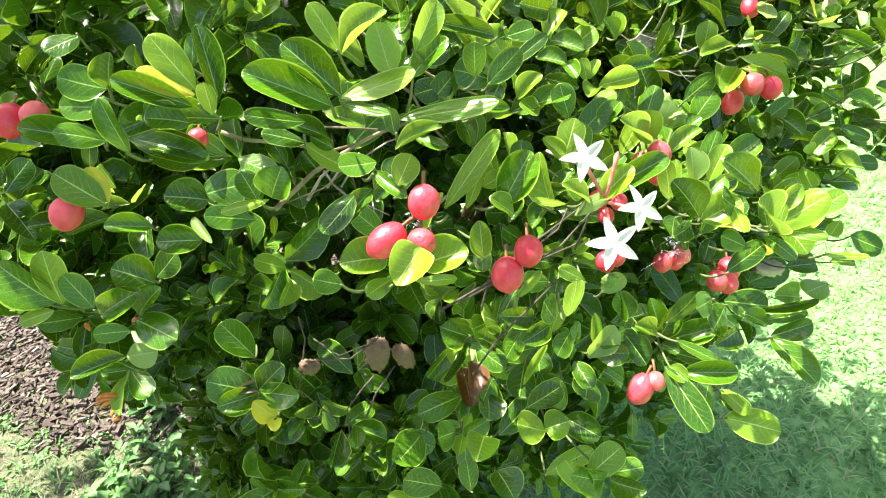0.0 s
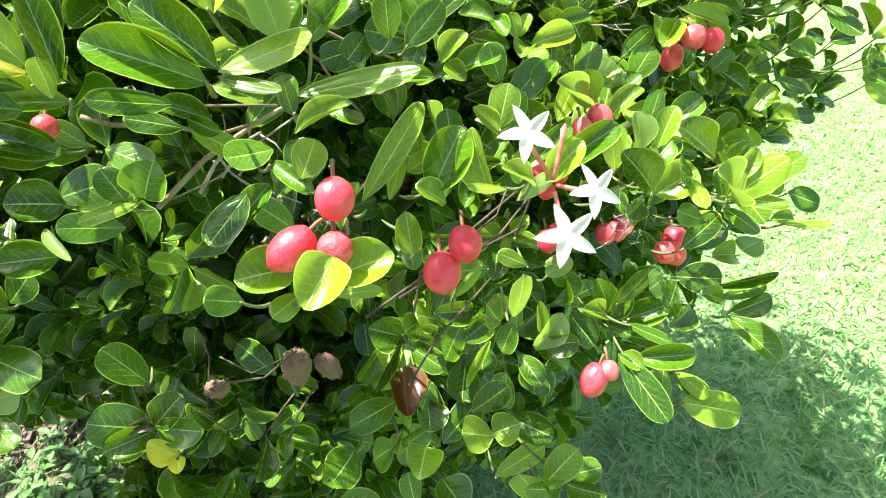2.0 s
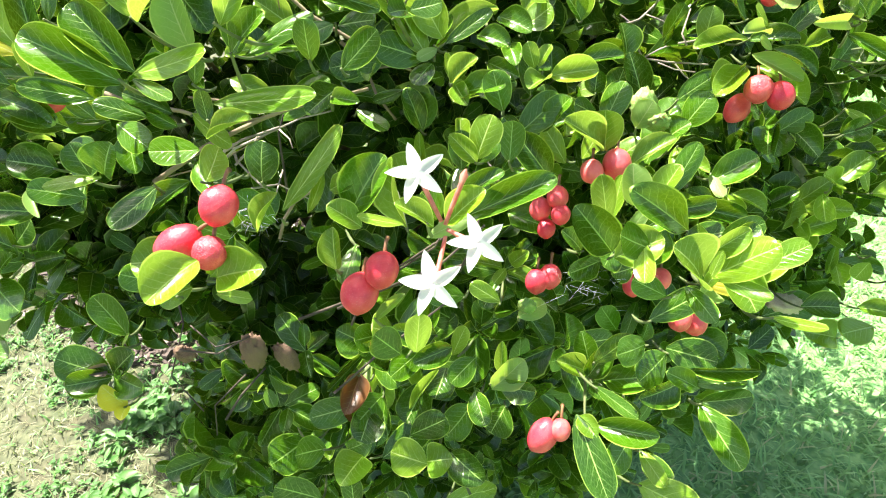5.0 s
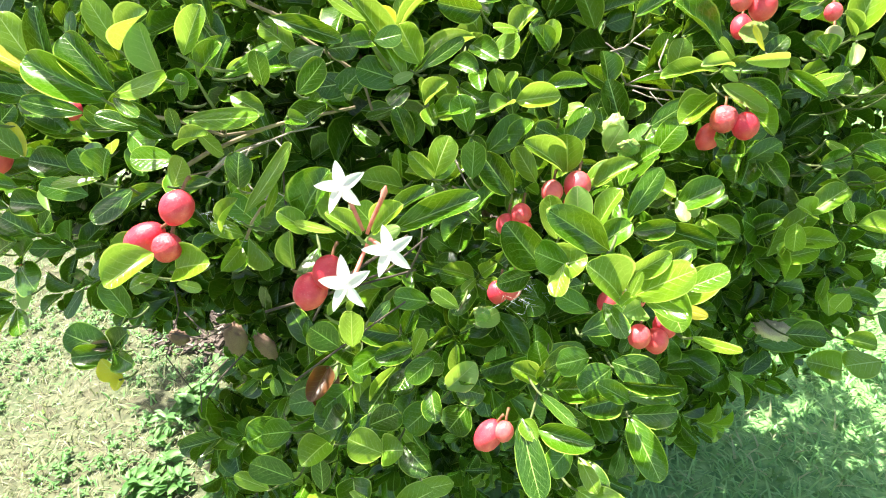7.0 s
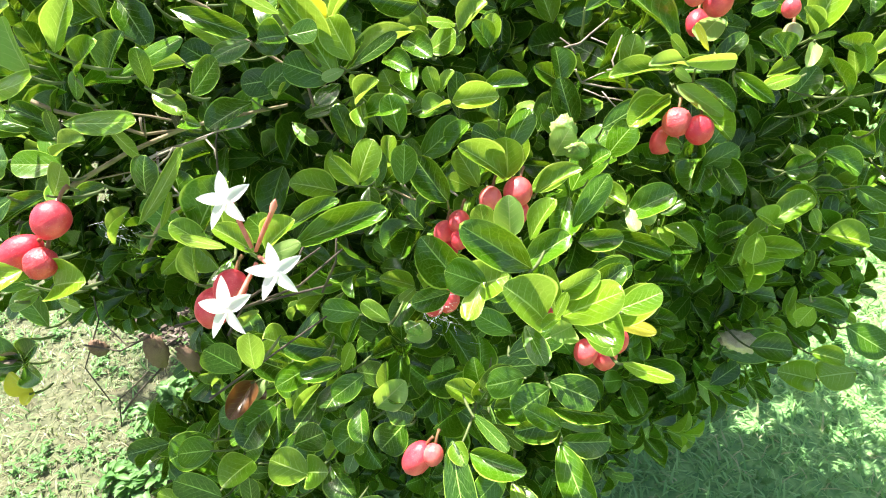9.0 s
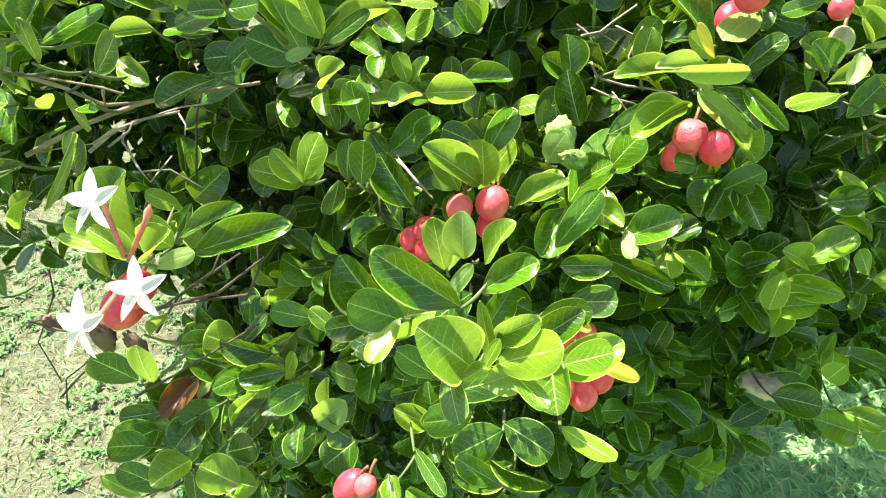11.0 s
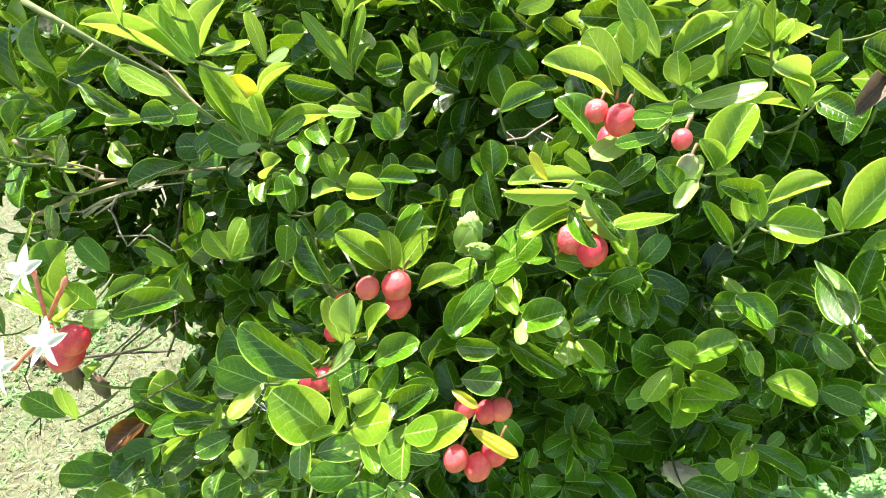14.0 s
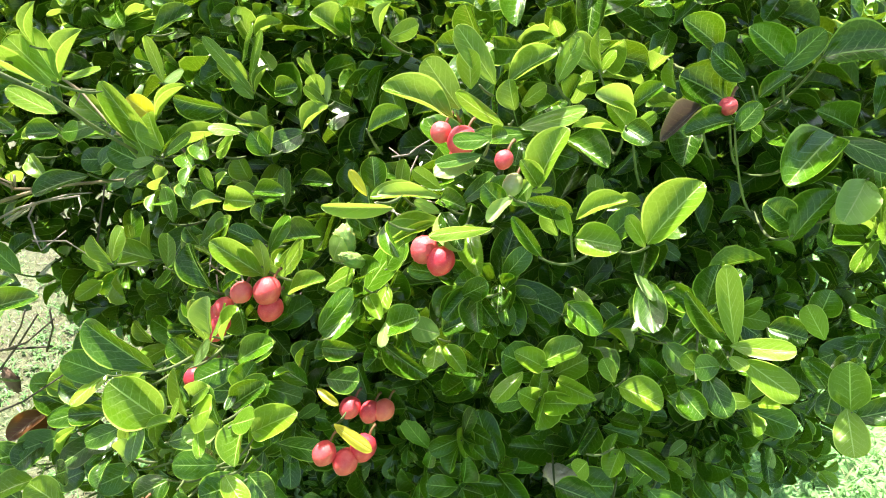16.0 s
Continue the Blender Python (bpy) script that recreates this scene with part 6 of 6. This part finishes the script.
s = spray(0.408, 0.658, 1.335)
leaf(s, (0.408, 0.658, 1.335), (0.383, 0.646, 1.354), 0.019, 13, "m", 5)
leaf(s, (0.407, 0.659, 1.335), (0.408, 0.665, 1.357), 0.009, -14, "p", 7)
s = spray(0.442, 0.610, 1.323)
leaf(s, (0.442, 0.610, 1.323), (0.422, 0.606, 1.352), 0.010, 0, "m", 2)
s = spray(0.407, 0.604, 1.340)
leaf(s, (0.407, 0.604, 1.340), (0.379, 0.568, 1.345), 0.012, -2, "f", 3)
s = spray(0.415, 0.622, 1.358)
leaf(s, (0.415, 0.622, 1.358), (0.408, 0.597, 1.348), 0.010, -1, "p", 5)
s = spray(0.349, 0.559, 1.370)
leaf(s, (0.340, 0.557, 1.373), (0.330, 0.555, 1.391), 0.007, 12, "y", 3)
leaf(s, (0.358, 0.561, 1.366), (0.324, 0.529, 1.375), 0.010, -30, "p", 6)
s = spray(0.357, 0.555, 1.359)
leaf(s, (0.357, 0.555, 1.359), (0.380, 0.534, 1.348), 0.010, 24, "m", 2)
s = spray(0.595, 0.772, 1.374)
leaf(s, (0.595, 0.772, 1.374), (0.575, 0.711, 1.356), 0.033, 9, "m", 6)
s = spray(0.621, 0.769, 1.345)
leaf(s, (0.621, 0.769, 1.345), (0.612, 0.731, 1.326), 0.027, -9, "p", 5)
s = spray(0.523, 0.774, 1.389)
leaf(s, (0.523, 0.774, 1.389), (0.489, 0.748, 1.415), 0.037, -3, "m", 2)

# berries
berry(-0.0076, 0.3522, 1.3481, 0.0199, "red")
berry(-0.0330, 0.3452, 1.3282, 0.0203, "long", (0.012, 0.006, 0.005))
berry(-0.0119, 0.3376, 1.3286, 0.0177, "old")
berry(0.0445, 0.3895, 1.2623, 0.0241, "red")
berry(0.0606, 0.3912, 1.2791, 0.0210, "red")
berry(0.2140, 0.5598, 1.2615, 0.0228, "pink")
berry(0.1941, 0.5490, 1.2606, 0.0181, "pink")
berry(0.1679, 0.5464, 1.2389, 0.0176, "pink")
berry(0.1541, 0.5486, 1.2264, 0.0180, "red")
berry(0.1705, 0.5376, 1.2280, 0.0159, "red")
berry(0.1591, 0.5381, 1.2139, 0.0152, "red")
berry(0.3312, 0.6286, 1.2928, 0.0231, "old")
berry(0.3482, 0.6256, 1.2881, 0.0221, "red")
berry(0.3243, 0.6520, 1.2666, 0.0213, "long", (0.006, 0.006, 0.006))
berry(0.1578, 0.4127, 1.1091, 0.0215, "long", (0.006, 0.005, 0.008))
berry(0.1708, 0.4130, 1.1160, 0.0154, "pink")
berry(-0.3294, 0.5184, 1.3781, 0.0265, "red")
berry(-0.3078, 0.5167, 1.3803, 0.0221, "pink")
berry(-0.2955, 0.4803, 1.3097, 0.0258, "red")
berry(-0.1678, 0.4604, 1.3655, 0.0149, "red")
berry(0.2732, 0.5311, 1.1264, 0.0204, "pink")
berry(0.2885, 0.5390, 1.1162, 0.0217, "pink")
berry(0.1516, 0.5098, 1.1810, 0.0189, "red")
berry(0.1624, 0.5145, 1.1827, 0.0189, "red")
berry(0.4045, 0.6432, 1.3567, 0.0146, "green")
berry(0.3525, 0.6618, 1.3769, 0.0223, "red")
berry(0.3408, 0.6764, 1.3566, 0.0175, "long")
berry(0.3357, 0.6594, 1.3825, 0.0168, "old")
berry(0.3995, 0.6402, 1.3764, 0.0132, "red")
berry(0.2715, 0.6174, 1.1036, 0.0206, "pink")
berry(0.2606, 0.6095, 1.1030, 0.0206, "red")
berry(0.2430, 0.6010, 1.1081, 0.0206, "red")
berry(0.2965, 0.5552, 1.1220, 0.0230, "red")
berry(0.2124, 0.5600, 1.2424, 0.0208, "red")
berry(0.5259, 0.7481, 1.3956, 0.0133, "old")

s = spray(-0.146, 0.455, 1.380)
leaf(s, (-0.146, 0.455, 1.380), (-0.196, 0.449, 1.387), 0.024, 4, "m", 2)
s = spray(-0.217, 0.461, 1.372)
leaf(s, (-0.217, 0.461, 1.372), (-0.158, 0.445, 1.356), 0.019, -6, "m", 5)
# bare twigs and branches that show between the leaves
stem_part("twig", [(-0.1112, 0.5148, 1.2791), (-0.0997, 0.5362, 1.2896), (-0.0902, 0.5502, 1.2922), (-0.0668, 0.5762, 1.2916)], [0.0016, 0.0014, 0.0011, 0.0009], DEADWOOD, shrub, "bleached leafless dead twig")
stem_part("twig", [(-0.0973, 0.5455, 1.2911), (-0.0888, 0.5303, 1.2833), (-0.083, 0.5285, 1.2769), (-0.0708, 0.5213, 1.268), (-0.0562, 0.5157, 1.2594), (-0.0592, 0.5467, 1.266)], [0.0012, 0.0011, 0.001, 0.0009, 0.0008, 0.0007], DEADWOOD, shrub, "bleached leafless dead twig")
stem_part("twig", [(-0.0674, 0.575, 1.2905), (-0.0568, 0.5687, 1.2838), (-0.0523, 0.5606, 1.279)], [0.0009, 0.0007, 0.0005], DEADWOOD, shrub, "bleached leafless dead twig")
stem_part("twig", [(-0.0923, 0.5352, 1.3277), (-0.0933, 0.5321, 1.3154)], [0.0012, 0.0007], DEADWOOD, shrub, "bleached leafless dead twig")
stem_part("twig", [(-0.0775, 0.5206, 1.2628), (-0.0664, 0.5463, 1.2527), (-0.0465, 0.5556, 1.2329)], [0.0009, 0.0007, 0.0005], DEADWOOD, shrub, "bleached leafless dead twig")
stem_part("twig", [(0.098, 0.6019, 1.2625), (0.1102, 0.5847, 1.2495), (0.1205, 0.5723, 1.244)], [0.001, 0.0008, 0.0006], DEADWOOD, shrub, "bleached leafless dead twig")
stem_part("twig", [(0.116, 0.6077, 1.2573), (0.1353, 0.5969, 1.2477), (0.1591, 0.5792, 1.2437)], [0.0016, 0.0012, 0.0009], DEADWOOD, shrub, "bleached leafless dead twig")
stem_part("twig", [(-0.0733, 0.5733, 1.2212), (-0.083, 0.6071, 1.2718), (-0.0756, 0.6103, 1.2885)], [0.0013, 0.001, 0.0007], DARKWOOD, shrub)
stem_part("twig", [(0.2317, 0.7278, 1.3215), (0.2450, 0.7375, 1.3222), (0.2537, 0.7403, 1.3296), (0.2691, 0.7566, 1.3390)], [0.0011, 0.0010, 0.0009, 0.0008], DEADWOOD, shrub, "bleached leafless dead twig")
stem_part("twig", [(0.2418, 0.7272, 1.3159), (0.2358, 0.7343, 1.3217), (0.2269, 0.7316, 1.3294)], [0.0009, 0.0008, 0.0007], DEADWOOD, shrub, "bleached leafless dead twig")
stem_part("twig", [(0.2426, 0.7192, 1.3038), (0.2487, 0.7179, 1.2916), (0.2716, 0.7171, 1.2871), (0.2881, 0.7247, 1.2832), (0.3117, 0.7254, 1.2805)], [0.0012, 0.0011, 0.0010, 0.0009, 0.0008], DEADWOOD, shrub, "bleached leafless dead twig")
stem_part("twig", [(0.2802, 0.6799, 1.3147), (0.2767, 0.6889, 1.3222), (0.2833, 0.6988, 1.3410)], [0.0009, 0.0008, 0.0007], DEADWOOD, shrub, "bleached leafless dead twig")
stem_part("twig", [(0.2730, 0.6792, 1.3171), (0.2867, 0.6876, 1.3157), (0.3094, 0.6943, 1.3221)], [0.0010, 0.0009, 0.0007], DEADWOOD, shrub, "bleached leafless dead twig")
stem_part("twig", [(0.2487, 0.7138, 1.2931), (0.2645, 0.7263, 1.2966), (0.2792, 0.7291, 1.3012)], [0.0008, 0.0007, 0.0006], DEADWOOD, shrub, "bleached leafless dead twig")
stem_part("twig", [(0.2701, 0.6683, 1.3023), (0.2789, 0.6689, 1.2918), (0.2924, 0.6614, 1.2817)], [0.0007, 0.0006, 0.0005], DEADWOOD, shrub, "bleached leafless dead twig")
stem_part("twig", [(0.2550, 0.6653, 1.3051), (0.2705, 0.6697, 1.2969), (0.2881, 0.6684, 1.2942)], [0.0007, 0.0006, 0.0005], DEADWOOD, shrub, "bleached leafless dead twig")
stem_part("twig", [(0.2536, 0.7553, 1.3221), (0.2736, 0.7546, 1.3135), (0.3043, 0.7623, 1.3337)], [0.0008, 0.0007, 0.0006], DEADWOOD, shrub, "bleached leafless dead twig")
stem_part("twig", [(-0.1310, 0.4784, 1.2923), (-0.1001, 0.5136, 1.3052), (-0.0641, 0.5390, 1.3148), (-0.0459, 0.5573, 1.3155), (0.0117, 0.5918, 1.3171)], [0.0021, 0.0019, 0.0018, 0.0016, 0.0014], BARK, shrub)
stem_part("twig", [(-0.0409, 0.5092, 1.3377), (-0.0566, 0.5068, 1.3418), (-0.0882, 0.4884, 1.3542)], [0.0010, 0.0009, 0.0007], BARK, shrub)
stem_part("twig", [(-0.1223, 0.4852, 1.2936), (-0.0950, 0.5080, 1.2918), (-0.0573, 0.5365, 1.3045)], [0.0006, 0.0006, 0.0004], BARK, shrub)
stem_part("twig", [(0.0165, 0.4174, 1.2256), (0.0895, 0.4210, 1.2601), (0.1198, 0.4345, 1.2835)], [0.0010, 0.0009, 0.0007], DARKWOOD, shrub)
stem_part("twig", [(0.0247, 0.4147, 1.2126), (0.0345, 0.4338, 1.2315), (0.1063, 0.4307, 1.2861)], [0.0010, 0.0009, 0.0007], DARKWOOD, shrub)
stem_part("twig", [(-0.0069, 0.4025, 1.2275), (0.0295, 0.4299, 1.2267), (0.1095, 0.4294, 1.2575)], [0.0011, 0.0010, 0.0008], DARKWOOD, shrub)
stem_part("twig", [(0.0122, 0.3880, 1.1722), (0.0370, 0.4170, 1.1809), (0.0936, 0.4388, 1.2194)], [0.0010, 0.0009, 0.0007], DARKWOOD, shrub)
stem_part("twig", [(0.1023, 0.4272, 1.2517), (0.1139, 0.4338, 1.2739), (0.1165, 0.4359, 1.2907)], [0.0009, 0.0008, 0.0007], DARKWOOD, shrub)
stem_part("twig", [(0.0292, 0.4263, 1.2293), (0.0886, 0.4228, 1.2746), (0.0968, 0.4274, 1.2895)], [0.0008, 0.0007, 0.0006], DARKWOOD, shrub)
stem_part("twig", [(-0.0078, 0.4079, 1.2899), (-0.0064, 0.4191, 1.2983), (0.0011, 0.4229, 1.3078), (0.0096, 0.4324, 1.3103)], [0.0012, 0.0011, 0.0010, 0.0009], BARK, shrub)
stem_part("twig", [(-0.0333, 0.6796, 1.3309), (-0.0117, 0.6761, 1.3082), (-0.0001, 0.6586, 1.2845), (0.0167, 0.6537, 1.2620)], [0.0019, 0.0017, 0.0015, 0.0013], BARK, shrub)
stem_part("twig", [(-0.0016, 0.6730, 1.3062), (0.0137, 0.6818, 1.3048), (0.0311, 0.6894, 1.3151)], [0.0010, 0.0009, 0.0007], BARK, shrub)
stem_part("twig", [(-0.0698, 0.4177, 1.1565), (-0.0822, 0.4152, 1.1447), (-0.0959, 0.4043, 1.1346), (-0.0966, 0.3945, 1.1112)], [0.0008, 0.0007, 0.0006, 0.0006], DARKWOOD, shrub)
stem_part("twig", [(-0.1280, 0.4505, 1.2032), (-0.1255, 0.4434, 1.1840), (-0.1345, 0.4180, 1.1504), (-0.1096, 0.4067, 1.1244)], [0.0008, 0.0007, 0.0006, 0.0006], DARKWOOD, shrub)
stem_part("twig", [(-0.1175, 0.4398, 1.1857), (-0.0985, 0.4340, 1.1688), (-0.0728, 0.4344, 1.1770)], [0.0007, 0.0006, 0.0005], DARKWOOD, shrub)
stem_part("twig", [(-0.1116, 0.4099, 1.1876), (-0.0861, 0.4168, 1.1785), (-0.0613, 0.4267, 1.1887)], [0.0009, 0.0008, 0.0007], DARKWOOD, shrub)
stem_part("twig", [(-0.0784, 0.3874, 1.1389), (-0.0693, 0.4026, 1.1498), (-0.0506, 0.4151, 1.1667)], [0.0010, 0.0009, 0.0007], DARKWOOD, shrub)
stem_part("twig", [(0.0948, 0.5948, 1.2372), (0.1100, 0.5977, 1.2270), (0.1318, 0.5975, 1.2238)], [0.0010, 0.0009, 0.0007], BARK, shrub)
stem_part("twig", [(0.1031, 0.5924, 1.2297), (0.1045, 0.5887, 1.2164), (0.1119, 0.5840, 1.2133)], [0.0010, 0.0009, 0.0007], DARKWOOD, shrub)
stem_part("twig", [(-0.1652, 0.5078, 1.3519), (-0.1504, 0.5134, 1.3409), (-0.1163, 0.5198, 1.3312), (-0.0895, 0.5287, 1.3156), (-0.0603, 0.5398, 1.3158)], [0.0019, 0.0017, 0.0015, 0.0014, 0.0012], BARK, shrub)
stem_part("twig", [(-0.0857, 0.5264, 1.3170), (-0.0925, 0.5325, 1.3229), (-0.0903, 0.5329, 1.3292)], [0.0006, 0.0005, 0.0004], BARK, shrub)
stem_part("twig", [(-0.0884, 0.6009, 1.4187), (-0.0748, 0.6051, 1.4067), (-0.0504, 0.6054, 1.3961), (-0.0317, 0.6061, 1.3756), (-0.0053, 0.6031, 1.3591), (0.0189, 0.6079, 1.3400), (0.0513, 0.6081, 1.3232)], [0.0017, 0.0016, 0.0015, 0.0014, 0.0014, 0.0012, 0.0011], BARK, shrub)
stem_part("twig", [(-0.0506, 0.6059, 1.3969), (-0.0469, 0.6124, 1.3954), (-0.0357, 0.6134, 1.3957)], [0.0014, 0.0012, 0.0010], TWIG, shrub)
stem_part("twig", [(-0.0503, 0.6078, 1.3992), (-0.0547, 0.6034, 1.3893), (-0.0517, 0.5953, 1.3836)], [0.0006, 0.0006, 0.0004], BARK, shrub)
stem_part("twig", [(-0.0906, 0.5057, 1.2930), (-0.0815, 0.5209, 1.2991), (-0.0579, 0.5334, 1.3054)], [0.0011, 0.0010, 0.0008], DEADWOOD, shrub, "bleached leafless dead twig")
stem_part("twig", [(-0.0795, 0.5098, 1.2902), (-0.0705, 0.5258, 1.2975), (-0.0653, 0.5288, 1.3048)], [0.0010, 0.0009, 0.0007], DEADWOOD, shrub, "bleached leafless dead twig")
stem_part("twig", [(-0.0579, 0.5334, 1.3054), (-0.0372, 0.5529, 1.3087), (-0.0129, 0.5625, 1.3106)], [0.0008, 0.0007, 0.0006], DEADWOOD, shrub, "bleached leafless dead twig")

stem_part("twig", [(-0.0133, 0.4821, 1.4824), (0.0150, 0.4888, 1.4659), (0.0361, 0.5032, 1.4444), (0.0500, 0.5274, 1.4206), (0.0495, 0.5481, 1.3933), (0.0572, 0.5902, 1.3433)], [0.0024, 0.0023, 0.0022, 0.0020, 0.0018, 0.0016], TWIG, shrub)
stem_part("thorn", [(0.0482, 0.5264, 1.4207), (0.0506, 0.5198, 1.4149), (0.0531, 0.5132, 1.4091)], [0.0008, 0.0006, 0.0001], BARK, shrub, "slender sharp thorn")
stem_part("thorn", [(0.0343, 0.4924, 1.4535), (0.0334, 0.4850, 1.4496), (0.0326, 0.4777, 1.4457)], [0.0008, 0.0006, 0.0001], BARK, shrub, "slender sharp thorn")
stem_part("thorn", [(0.0146, 0.4897, 1.4676), (0.0169, 0.4851, 1.4649), (0.0191, 0.4806, 1.4623)], [0.0008, 0.0006, 0.0001], BARK, shrub, "slender sharp thorn")
stem_part("thorn", [(-0.0823, 0.5227, 1.3158), (-0.0817, 0.5251, 1.3246), (-0.0810, 0.5275, 1.3334)], [0.0008, 0.0006, 0.0001], BARK, shrub, "slender sharp thorn")

# crumpled young leaves and other small finds
dry_leaf(-0.0650, 0.4300, 1.1690, 0.0210, 0.0330, 8, "crumpled brown dead leaf, curled up")
dry_leaf(-0.0443, 0.4391, 1.1555, 0.0170, 0.0260, -20, "crumpled brown dead leaf, curled up")
dry_leaf(-0.1244, 0.4300, 1.1637, 0.0180, 0.0140, 15, "small bleached dead leaf, curled up")
gall(0.2414, 0.6327, 1.2773, 0.0232)
gall(0.2538, 0.6258, 1.2661, 0.0209)
gall(0.1451, 0.4730, 1.1850, 0.0146)
dry_tip((-0.2585, 0.3789, 1.2000), (-0.2703, 0.3726, 1.2012))
dry_tip((-0.2597, 0.3777, 1.1979), (-0.2682, 0.3707, 1.1981))
dry_tip((-0.2579, 0.3798, 1.2014), (-0.2663, 0.3748, 1.2048))
dry_tip((-0.2580, 0.3705, 1.1859), (-0.2602, 0.3650, 1.1884))
dry_tip((-0.2654, 0.3789, 1.2000), (-0.2720, 0.3723, 1.2006))
dry_tip((-0.2625, 0.3801, 1.2019), (-0.2707, 0.3742, 1.2038))
dry_tip((-0.2599, 0.3750, 1.1935), (-0.2606, 0.3667, 1.1914))
dry_tip((-0.2798, 0.4184, 1.2369), (-0.2803, 0.4160, 1.2445))
dry_tip((-0.2439, 0.4158, 1.2408), (-0.2368, 0.4120, 1.2460))
cobweb(0.1866, 0.4299, 1.2418, 0.014)
cobweb(-0.0118, 0.3947, 1.3127, 0.010)



def fill_front(count, seed, near, far, thin):
    """Sprigs close behind the near sprays, following their surface."""
    g = random.Random(seed)
    store, tips = [], []
    made = 0
    while made < count:
        x, z = g.uniform(-0.42, 0.68), g.uniform(0.98, 1.50)
        close = sorted((math.hypot(n.x - x, n.z - z), n.y) for n in NODES)[:3]
        hollow = x < 0.03 and z < 1.30 and (x < -0.72 * (1.19 - z) + 0.02 or g.random() < 0.85)
        bare = x > 0.40 and z > 1.18 and g.random() < 0.7
        if close[0][0] > 0.07 or hollow or bare:
            made += 0.2
            continue
        made += 1
        y = max(c[1] for c in close) + g.uniform(near, far)
        if -0.22 < x < 0.05 and 1.20 < z < 1.44 and y > 0.46 and g.random() < thin:
            continue
        if noise.noise(Vector((x, y, z)) * 9.0) < -0.12:
            continue
        stem = Vector((g.gauss(0.1, 0.5), -0.6 + g.gauss(0, 0.35), 0.75 + g.gauss(0, 0.35))).normalized()
        sprig_leaves(g, Vector((x, y, z)), stem, g.uniform(0.040, 0.062), store, tips)
    mass("foliage", "glossy mature leaves", store, LEAF, 7, 6)
    mass("foliage", "fresh light green leaves", tips, FRESH, 7, 6)


def shade_overhang(count, seed, low, high):
    """Unseen shoots of the upper crown, added above the view to shade the foliage below."""
    g = random.Random(seed)
    store, tips = [], []
    for _ in range(count):
        p = Vector([g.uniform(a, b) for a, b in zip(low, high)])
        stem = Vector((g.gauss(0, 0.4), -0.5 + g.gauss(0, 0.4), 0.7 + g.gauss(0, 0.3))).normalized()
        sprig_leaves(g, p, stem, g.uniform(0.045, 0.065), store, tips)
    mass("foliage", "glossy mature leaves", store, LEAF)
    mass("foliage", "fresh light green leaves", tips, FRESH)


# flowers
def petal_outline(u, v):
    w = min(1.0, 0.45 + 1.7 * v) * (1 - v ** 2.4) ** 0.85
    return (0.5 * u * w, v, -0.10 * v * v + 0.10 * u * u * w)


PETAL_MESH = None


def flower(middle, root, size, facing, petals=5):
    """White star on a slim pink tube that comes from root; petals spread across the way it faces."""
    global PETAL_MESH
    FRUIT.append((Vector(middle), size * 0.45))
    m, r, d = Vector(middle), Vector(root), Vector(facing).normalized()
    mid = m - d * 0.006
    way = [r, r.lerp(mid, 0.35), r.lerp(mid, 0.72), mid, m]
    tubeob = stem_part("flower", way, [0.0011, 0.0013, 0.0014, 0.0019, 0.0015], TUBE, shrub, "white five-petalled star flower on a pink tube", 8)
    if PETAL_MESH is None:
        verts, uv, quads = sheet(7, 4, petal_outline)
        ob = link("petal", verts, quads, PETAL, uv)
        PETAL_MESH = ob.data
        bpy.data.objects.remove(ob)
    side = d.orthogonal().normalized()
    for k in range(petals):
        a = side.copy()
        a.rotate(Matrix.Rotation(2 * math.pi * k / petals + 0.3, 3, d))
        a = (a + d * 0.12).normalized()
        right = a.cross(d).normalized()
        up = right.cross(a)
        ob = new("petal", PETAL_MESH)
        ob.parent = tubeob
        ob["label"] = "white pointed petal"
        ob.matrix_basis = Matrix.Translation(m - Vector(tubeob["spot"])) @ Matrix((right, a, up)).transposed().to_4x4() @ Matrix.Rotation(0.25, 4, "Y") @ Matrix.Diagonal((size * 0.29, size * 0.60, size * 0.5, 1))
    return tubeob

flower((0.0943, 0.3683, 1.3570), (0.1053, 0.3640, 1.3310), 0.0275, (0.05, -0.76, 0.62))
flower((0.1250, 0.3506, 1.3270), (0.1080, 0.3640, 1.3260), 0.0265, (0.20, -0.74, 0.62))
flower((0.1035, 0.3323, 1.3150), (0.1070, 0.3620, 1.3230), 0.029, (-0.08, -0.82, 0.54))
stem_part("flower_bud", [(0.107, 0.364, 1.329), (0.111, 0.369, 1.338), (0.1155, 0.375, 1.347), (0.117, 0.377, 1.351), (0.118, 0.378, 1.354)],
          [0.0011, 0.0013, 0.0014, 0.0021, 0.0004], TUBE, shrub, "closed pink flower bud", 8)


# the mass of foliage behind and between
fill_front(190, 21, 0.05, 0.15, 0.6)
# unseen sprigs overhead, added only for the shade they cast left and right
shade_overhang(26, 23, (-0.48, 0.48, 1.48), (-0.05, 0.70, 1.62))
shade_overhang(44, 24, (0.40, 0.78, 1.61), (0.85, 1.12, 1.74))
crown(3900, 11, 0.66, 0.98, "dark glossy mature leaves")
crown(2300, 13, 0.45, 0.78, "dark glossy mature leaves")
